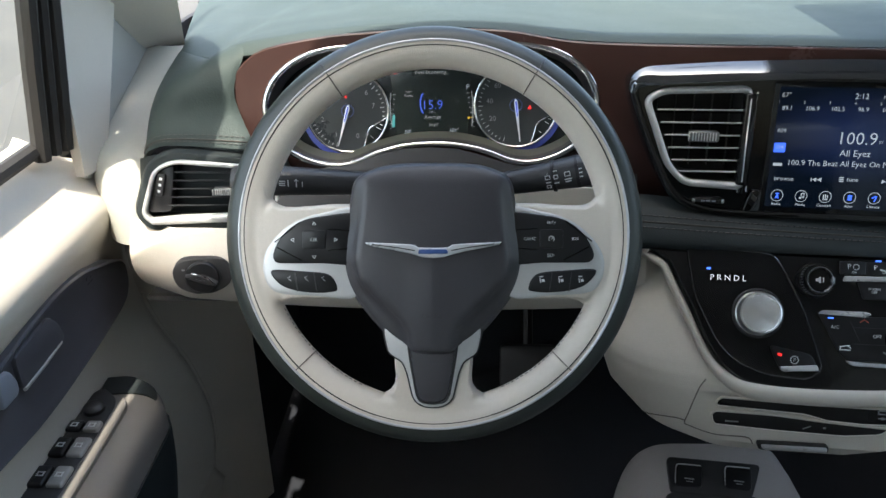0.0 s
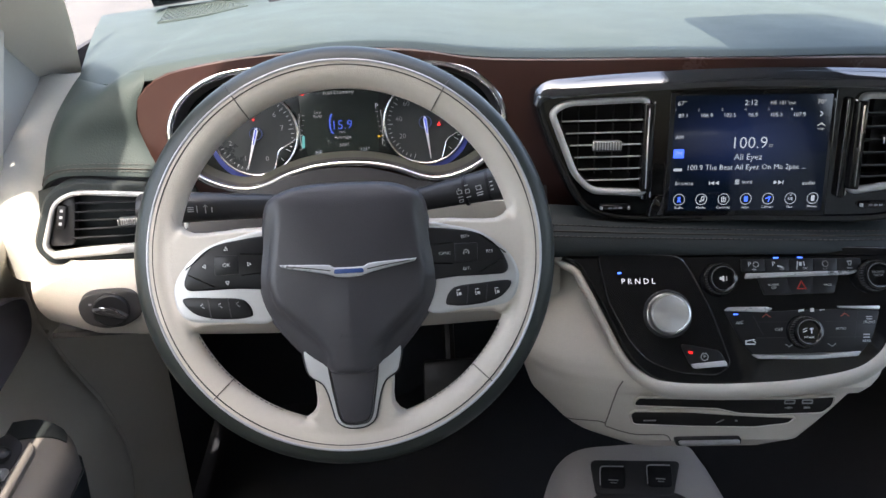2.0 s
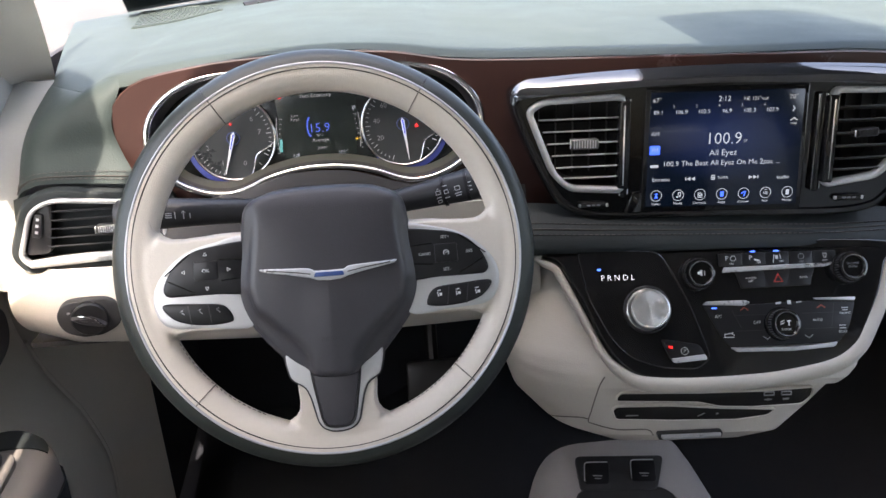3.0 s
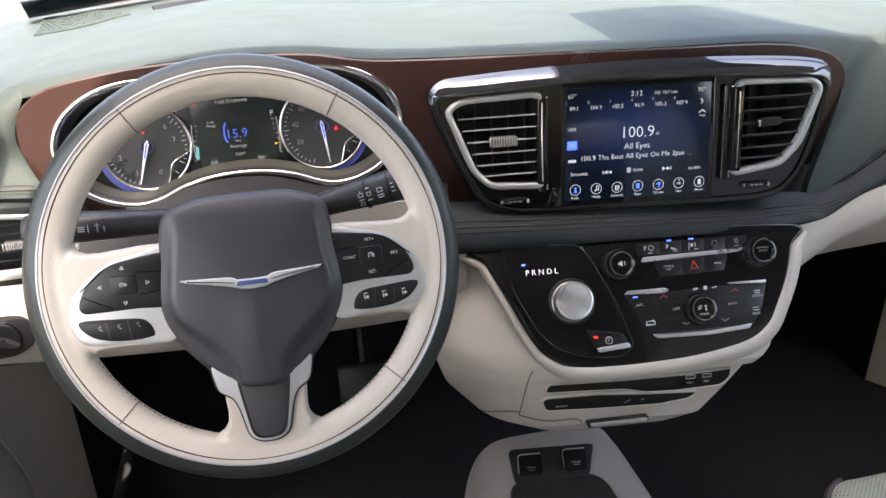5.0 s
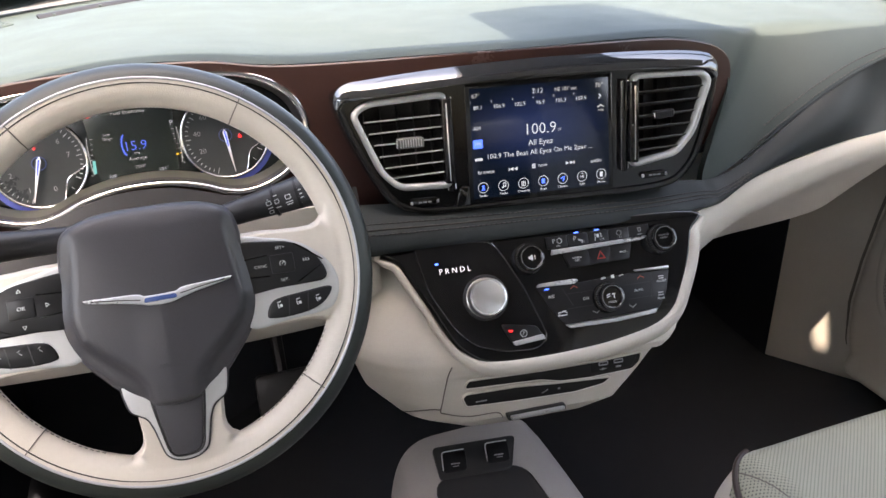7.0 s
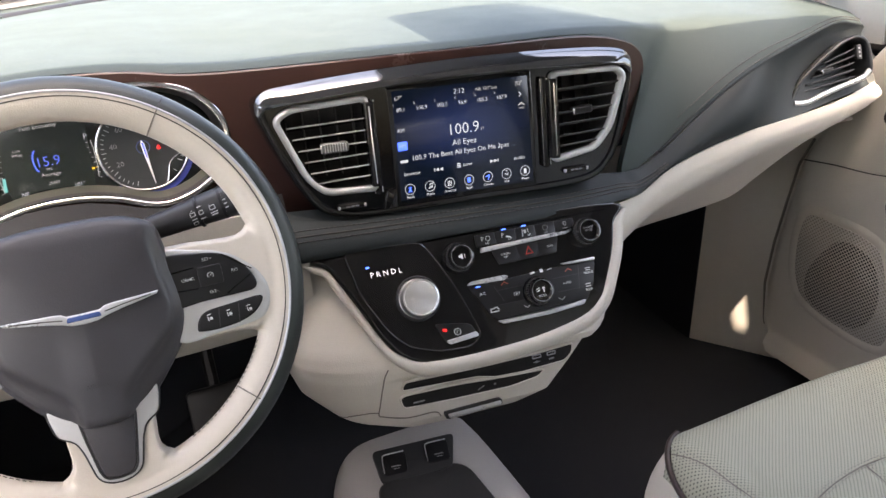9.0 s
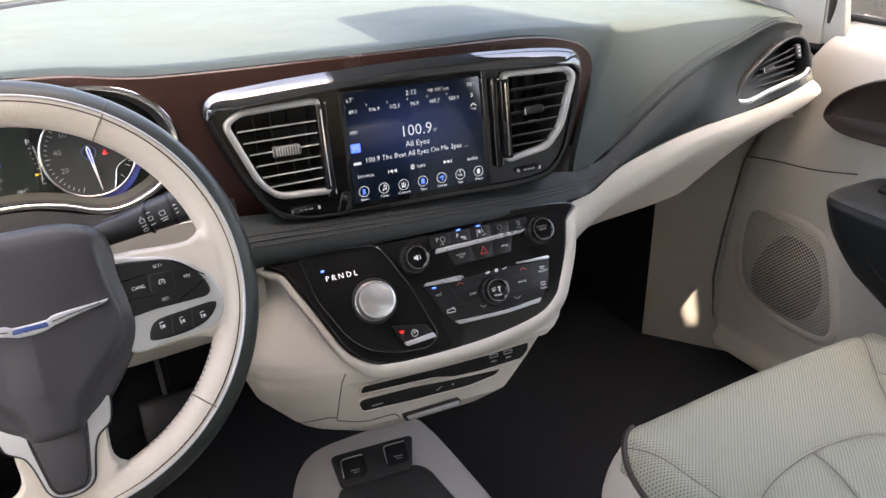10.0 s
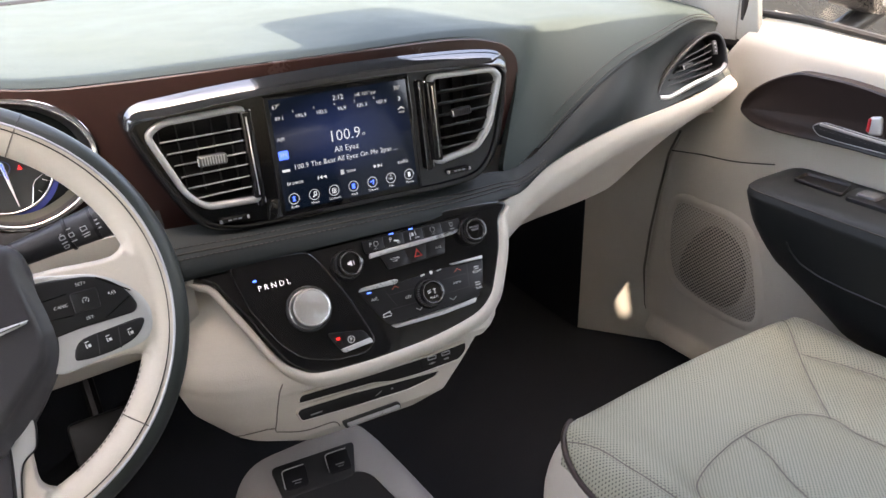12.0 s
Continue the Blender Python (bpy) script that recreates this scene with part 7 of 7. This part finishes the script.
# seam across the passenger's door, pocket crease and speaker
part("seam", turned(tube([(y, z, 0.0005) for y, z in smooth([(0.315, 0.862), (0.25, 0.872), (0.17, 0.88), (0.09, 0.897)], 5, closed=False)], 0.0012, 6), onto(1, 1.233)), SEAM, door_r, world=True)
SPK = smooth([(y + 0.0138, z - 0.0114) for y, z in ((0.2865, 0.758), (0.225, 0.7656), (0.158, 0.7627), (0.12, 0.741), (0.093, 0.667), (0.079, 0.591), (0.119, 0.572), (0.212, 0.578), (0.273, 0.603), (0.2955, 0.674))], 5)
CONE = smooth([(y + 0.0138, z - 0.0114) for y, z in ((0.2092, 0.7377), (0.147, 0.7355), (0.1154, 0.6972), (0.1080, 0.6393), (0.1361, 0.5880), (0.1963, 0.5810), (0.2560, 0.6000), (0.2604, 0.6594))], 5)
pod = part("speaker_pod", turned(swept(grown(SPK, 0.010), [(0.012, -0.02), (0.010, 0.0), (0.005, 0.0022), (0.0, 0.0032), (-0.005, 0.0028), (-0.010, 0.0015)]), onto(1, 1.254)), BEIGE, door_r, "beige speaker surround", world=True)
grille = part("speaker_grille", turned(slab(grown(SPK, 0.001), 0.0, 0.0026, 0.001), onto(1, 1.254)), SPEAKER_MESH, pod, "pierced beige speaker grille", world=True)
part("open_mesh", turned(slab(CONE, 0.0, 0.0030, 0.0003), onto(1, 1.254)), SPEAKER_OPEN, grille, "open mesh over the dark speaker", world=True)

# sills, seals, frames and glass of the front windows
for side, door, sill in ((-1, door_l, 1.088), (1, door_r, 1.134)):
    X = lambda x: side_x(x, side)
    fwd, low = (0.0, 0.0) if side < 0 else (0.06, 0.032)
    part("seal", tube([(X(-0.425), 0.155 + fwd, sill + 0.002), (X(-0.427), 0.10, sill + 0.001), (X(-0.428), -0.25, sill - low), (X(-0.43), -0.9, sill - low)], 0.009 if side < 0 else 0.006, 8), RUBBER, door, world=True)
    for d, r in ((0.0, 0.010), (0.020, 0.009), (0.038, 0.011)) if side < 0 else ((0.09, 0.007),):
        part("seal", tube([(X(-0.422 + d * 0.15), 0.122 + d, sill - 0.01), (X(-0.405 + d * 0.15), 0.115 + d, sill + 0.09), (X(-0.36), 0.080 + d, sill + 0.26)], r, 8), RUBBER, door, world=True)
    # the passenger's post takes a greyer colour to stand for its shade
    part("front_post", sheet(lambda u, v: (X(-0.399 + 0.008 * u), 0.158 + fwd + 0.042 * u + (0.02 + 0.24 * u) * v, sill - 0.045 + 0.42 * v), 4, 8, 0.012 * -side), BEIGE if side < 0 else SAIL, door, "beige window post" if side < 0 else "window post, greyed for shade", world=True)
    g = part("pane", sheet(lambda u, v: (X(-0.435 + 0.16 * v), 0.16 + fwd - 1.0 * u, sill - low + (0.46 + low) * v), 4, 6), DOOR_GLASS, door, world=True)
    g.visible_shadow = False
    # added cap over the door's cavity, so no sun falls through it
    part("leak_cap", box(*sorted((X(-0.432), X(-0.475))), -1.0, 0.34, sill - low - 0.030, sill - low - 0.018), RUBBER, door, "unseen dark cap that stops sun leaking through the door", world=True)
    # corner panel ahead of the post with its small fixed pane
    lift = sill - 1.09
    tri = rounded([(0.17, 1.03 + lift), (0.43, 1.125 + lift), (0.425, 1.15 + lift), (0.36, 1.26 + lift), (0.22, 1.30 + lift)], 0.02, 4)
    hole = rounded([(0.225, 1.1185 + lift), (0.273, 1.1145 + lift), (0.280, 1.124 + lift), (0.2775, 1.168 + lift), (0.272, 1.200 + lift), (0.250, 1.225 + lift)], 0.006, 3)
    part("corner_panel", turned(pierced(tri, [hole] if side < 0 else [], -0.012, 0.0), onto(side, X(-0.402))), SAIL, door, "grey corner trim panel", world=True)
    # unseen frame over the glass, its width set to shade armrest and door
    part("shade_frame", sheet(lambda u, v: (X((-0.434 if side < 0 else -0.366) * (1 - u) - 0.28 * u), (-0.17 if side < 0 else -0.06) - (0.75 if side < 0 else 0.86) * v, 1.535 + 0.05 * u), 4, 6, 0.02), RUBBER, door, "unseen dark frame that keeps sun off the door", world=True)
    # outer door skin
    part("outer_skin", sheet(lambda u, v: (X(-0.47 - 0.03 * math.sin(math.pi * v)), 0.45 - 1.45 * u, 0.40 + (sill - 0.42) * v), 8, 8, 0.01 * side), BODY, door, world=True)
    # door mirror outside
    mir = thing("door_mirror", (X(-0.66), 0.10, 1.13), "dark door mirror outside the front window", "mirror", group="door mirrors")
    part("housing", turned(swept(rounded([(-0.11, 0.0), (0.11, 0.0), (0.12, 0.10), (0.02, 0.14), (-0.10, 0.12)], 0.04), [(-0.03, -0.08), (-0.008, -0.06), (0.0, 0.0), (0.0, 0.03), (-0.006, 0.034)]), pose(0, 0, 0, 90)), BODY, mir)
    part("mirror_glass", turned(slab(rounded([(-0.095, 0.012), (0.095, 0.012), (0.10, 0.095), (0.02, 0.125), (-0.088, 0.108)], 0.03), 0.03, 0.036, 0.001), pose(0, 0, 0, 90)), CHROME, mir)
    part("foot", tube([(0.0, 0.02, 0.0), (side * -0.10, 0.03, -0.04), (side * -0.165, 0.03, -0.09)], 0.022, 10), BLACK, mir)

# kick panels beside the footwells
for side in (-1, 1):
    X = lambda x: side_x(x, side)
    x0, dx, dy, z0 = (-0.496, 0.174, 0.24, 0.37) if side > 0 else (-0.452, 0.119, 0.21, 0.27)
    k = part("trim", sheet(lambda u, v: (X(x0 + dx * u), 0.25 + dy * u, z0 + (0.96 - z0) * v), 10, 10, 0.01 * -side), BEIGE, None)
    tagged(k, "beige plastic kick panel beside the footwell", "trim panel", kind="structure")

# pedal in the driver's footwell
pedal = thing("brake_pedal", (0.13, 0.42, 0.50), "black rubber brake pedal hanging in the dark footwell", "pedal")
part("pad", turned(slab(rounded([(-0.045, -0.035), (0.045, -0.035), (0.045, 0.035), (-0.045, 0.035)], 0.01), 0.0, 0.012, 0.003), pose(0.0, -0.02, 0.12, 60)), BLACK, pedal)
# arm coloured dark for the footwell's shade
part("arm", tube([(0.0, 0.0, 0.13), (0.0, 0.08, 0.26), (0.0, 0.14, 0.40)], 0.010, 8), SLOT_SHADE, pedal)

# ---- passenger seat ----
SEAT_THREAD = material("seat_thread", (0.27, 0.25, 0.21), 0.8)
SEAT = Matrix.Translation((0.845, -0.32, 0.42))
seat = thing("passenger_seat", SEAT, "beige perforated leather front seat with brown piping", "car seat")
SX, SY = 0.265, 0.28


SEAMS = [
    [(-0.247, 0.228), (-0.231, 0.184), (-0.225, 0.143), (-0.222, 0.10), (-0.225, 0.0), (-0.235, -0.3)],
    [(-0.20, -0.05), (-0.205, 0.03), (-0.190, 0.068), (-0.150, 0.092), (-0.089, 0.104), (-0.033, 0.104), (0.030, 0.092), (0.063, 0.063), (0.062, 0.02), (0.075, -0.05), (0.09, -0.2)],
    [(-0.057, 0.105), (-0.063, 0.065), (-0.089, -0.013), (-0.10, -0.2)],
    [(0.222, 0.245), (0.156, 0.174), (0.063, 0.063)],
    [(0.156, 0.172), (0.176, 0.134), (0.186, 0.095), (0.190, 0.04), (0.195, -0.2)],
]
SEAM_A, SEAM_B = [], []
for s in SEAMS:
    line = smooth(s, 6, closed=False)
    SEAM_A += line[:-1]
    SEAM_B += line[1:]
SEAM_A, SEAM_B = np.array(SEAM_A), np.array(SEAM_B)


def seam_near(x, y):
    """How far the nearest seam lies from a place on the cushion."""
    d, p = SEAM_B - SEAM_A, np.array((x, y))
    t = np.clip(((p - SEAM_A) * d).sum(1) / (d * d).sum(1), 0, 1)
    return float(np.sqrt(((SEAM_A + d * t[:, None] - p) ** 2).sum(1).min()))


def seat_top(x, y):
    """The cushion's height over the seat's base, x across and y ahead."""
    e = abs(x) / SX
    bol = 0.022 * math.exp(-((e - 0.82) / 0.16) ** 2) * max(0.0, min(1.0, (0.26 - y) / 0.2))
    front = 0.013 * math.exp(-((y - 0.225) / 0.075) ** 2) - 0.062 * max(0.0, (y - 0.228) / 0.052) ** 2.2
    edge = -0.03 * max(0.0, (e - 0.86) / 0.14) ** 2
    return 0.30 + bol + front + edge + 0.006 * math.cos(x * 9) - 0.03 * max(0.0, -y) - 0.0055 * math.exp(-(seam_near(x, y) / 0.011) ** 1.3)


def cushion(u, v):
    x = -SX + 2 * SX * u
    y = -0.40 + (SY + 0.40 - 0.05 * (2 * u - 1) ** 4 - 0.015 * (2 * u - 1) ** 2) * v
    return x, y, seat_top(x, y)


part("cushion", sheet(cushion, 120, 140, 0.01), SEAT_PERF, seat, "perforated beige leather cushion", angle=70)


def seat_edge(t):
    """Along the cushion's rim: up the inner side, round the front, back down the outer side."""
    pts = [cushion(0, 0), cushion(0, 0.35), cushion(0, 0.7), cushion(0, 0.9), cushion(0.02, 0.985), cushion(0.10, 1.0), cushion(0.3, 1.0), cushion(0.5, 1.0), cushion(0.7, 1.0), cushion(0.9, 1.0), cushion(0.98, 0.985), cushion(1, 0.9), cushion(1, 0.7), cushion(1, 0.35), cushion(1, 0)]
    return curve(pts, t)


def skirt(u, v):
    p = seat_edge(u)
    c = Vector((0, 0.0, 0))
    out = Vector((p.x / SX, max(0.0, (p.y + 0.02) / SY) ** 3, 0))
    return p + out * 0.022 * math.sin(math.pi * min(1, v * 1.1)) + Vector((0, 0, -0.20 * v))


part("side", sheet(skirt, 80, 10, 0.006), BEIGE_LEATHER, seat, "plain beige leather side", angle=60)
part("piping", tube([seat_edge(i / 90) + Vector((seat_edge(i / 90).x * 0.012, 0.002, 0.001)) for i in range(33)], 0.0038, 8), PIPING, seat, "dark brown piping")
for s in SEAMS:
    P3 = [(x, y, seat_top(x, y) + 0.0004) for x, y in smooth(s, 8, closed=False)]
    part("seam", tube(P3, 0.0009, 6), SOFT_SEAM, seat)
    for off in (-0.0038, 0.0038):
        row = []
        for (x, y, z), (x2, y2, z2) in zip(P3, P3[1:]):
            n = Vector((y - y2, x2 - x)).normalized() * off
            row.append(SEAT @ Vector((x + n.x, y + n.y, seat_top(x + n.x, y + n.y) + 0.0003)))
        stitches(row, seat, SEAT_THREAD, 0.0035, 0.002, 0.00045)


def back_pt(u, v):
    x = -0.26 + 0.52 * u
    e = abs(2 * u - 1)
    return x * (1 - 0.15 * v ** 3), -0.36 - 0.17 * v + 0.05 * e ** 3 - 0.03 * math.sin(math.pi * v), 0.27 + 0.62 * v - 0.05 * e ** 6 * v


part("backrest", sheet(back_pt, 24, 24, 0.10), BEIGE_LEATHER, seat, "beige leather backrest", angle=70)
part("headrest", sheet(lambda u, v: (-0.14 + 0.28 * u, -0.55 - 0.03 * math.sin(math.pi * v) + 0.03 * (2 * u - 1) ** 2, 0.90 + 0.18 * v - 0.02 * (2 * u - 1) ** 4), 12, 10, 0.09), BEIGE_LEATHER, seat, "beige leather headrest", angle=70)
part("base", box(-0.20, 0.20, -0.35, 0.16, -0.05, 0.12, 0.01), BLACK, seat, "black seat base")
# its unseen twin behind the steering wheel, set further back, added to block rear light
driver_seat = copy_thing(seat, Matrix.Translation((0.0, -0.50, 0.42)))
driver_seat.name = "driver_seat"
tagged(driver_seat, "unseen beige perforated leather seat behind the steering wheel", "car seat")

# ---- parked car across the lot, seen through the passenger's window ----
car = thing("parked_car", pose(3.55, 1.6, 0.0, 0, 0, 4) @ Matrix.Diagonal((1.05, 1.05, 1.18, 1)), "dark grey parked car on the asphalt outside", "car")
silver = material("car_grey", (0.09, 0.09, 0.088), 0.25, 0.6, coat=0.8, mottle=0.03)
side_prof = smooth([(-2.2, 0.35), (-2.25, 0.7), (-2.1, 0.95), (-1.6, 1.0), (-0.9, 1.42), (0.6, 1.45), (1.3, 1.02), (2.0, 0.88), (2.2, 0.6), (2.15, 0.32)], 5)
part("body", turned(swept(side_prof, [(-0.08, -0.86), (0.0, -0.74), (0.0, 0.74), (-0.08, 0.86)]), Matrix(((0, 0, 1, 0), (1, 0, 0, 0), (0, 1, 0, 0), (0, 0, 0, 1)))), silver, car)
for s in (-1, 1):
    part("side_window", turned(slab(rounded([(-1.25, 1.0), (1.05, 1.0), (0.5, 1.36), (-0.85, 1.36)], 0.08), 0.0, 0.01, 0.002), Matrix(((0, 0, s, s * 0.85), (1, 0, 0, 0), (0, 1, 0, 0), (0, 0, 0, 1)))), GLOSS, car, "dark side windows")
    for y in (-1.4, 1.4):
        w_ = part("wheel", turned(lathe([(0.20, -0.1), (0.33, -0.09), (0.34, 0.0), (0.33, 0.09), (0.20, 0.1)], 28), Matrix.Translation((s * 0.78, y, 0.34)) @ pose(0, 0, 0, 0, 90, 0)), RUBBER, car)
        part("hubcap", turned(lathe([(0.20, -0.11), (0.19, 0.11), (0.05, 0.115)], 20), Matrix.Translation((s * 0.78, y, 0.34)) @ pose(0, 0, 0, 0, 90, 0)), SATIN, w_)
# dash-top speaker grille


def pad_uv(x, y):
    """Where on the pad's sheet a place in plan lies."""
    return min(((i / 400, 0.35 + 0.65 * j / 100) for i in range(0, 101) for j in range(101)), key=lambda q: (pad_pt(*q).x - x) ** 2 + (pad_pt(*q).y - y) ** 2)


CORNERS = [Vector(pad_uv(x, y)) for x, y in ((-0.307, 0.644), (-0.188, 0.772), (-0.339, 0.843), (-0.245, 0.891))]


def grille_pt(u, v):
    q = CORNERS[0].lerp(CORNERS[1], u).lerp(CORNERS[2].lerp(CORNERS[3], u), v)
    return pad_pt(q.x, q.y) + Vector((0, 0, 0.0016))


gr = part("speaker_grille", sheet(lambda u, v: grille_pt(u, v) - Vector((0, 0, 0.0008)), 16, 16, 0.001), KEY, dash, "honeycomb speaker grille", world=True)
comb = bmesh.new()
NU, NV = 17, 10
for j in range(NV + 1):
    for i in range(NU + 1):
        u0, v0 = (i + 0.5 * (j % 2)) / NU, j / NV
        cor = [(u0 + 0.5 / NU * a, v0 + 0.667 / NV * b) for a, b in ((0, 1), (1, 0.5), (1, -0.5), (0, -1))]
        for (a, b), (c, d) in zip(cor, cor[1:]):
            if all(0 <= q <= 1 for q in (a, b, c, d)) and max(abs(2 * a - 1) ** 5 + abs(2 * b - 1) ** 5, abs(2 * c - 1) ** 5 + abs(2 * d - 1) ** 5) < 1.5:
                tube([grille_pt(a, b), grille_pt(c, d)], 0.0015, 4, bm=comb, flat=0.6)
part("mesh", comb, PAD, gr, "grey honeycomb mesh", world=True)
part("grille_rim", tube([grille_pt(0, i / 8) for i in range(8)] + [grille_pt(i / 8, 1) for i in range(8)] + [grille_pt(1, 1 - i / 8) for i in range(8)] + [grille_pt(1 - i / 8, 0) for i in range(8)], 0.0022, 6, True, flat=0.6), PAD, dash, world=True)
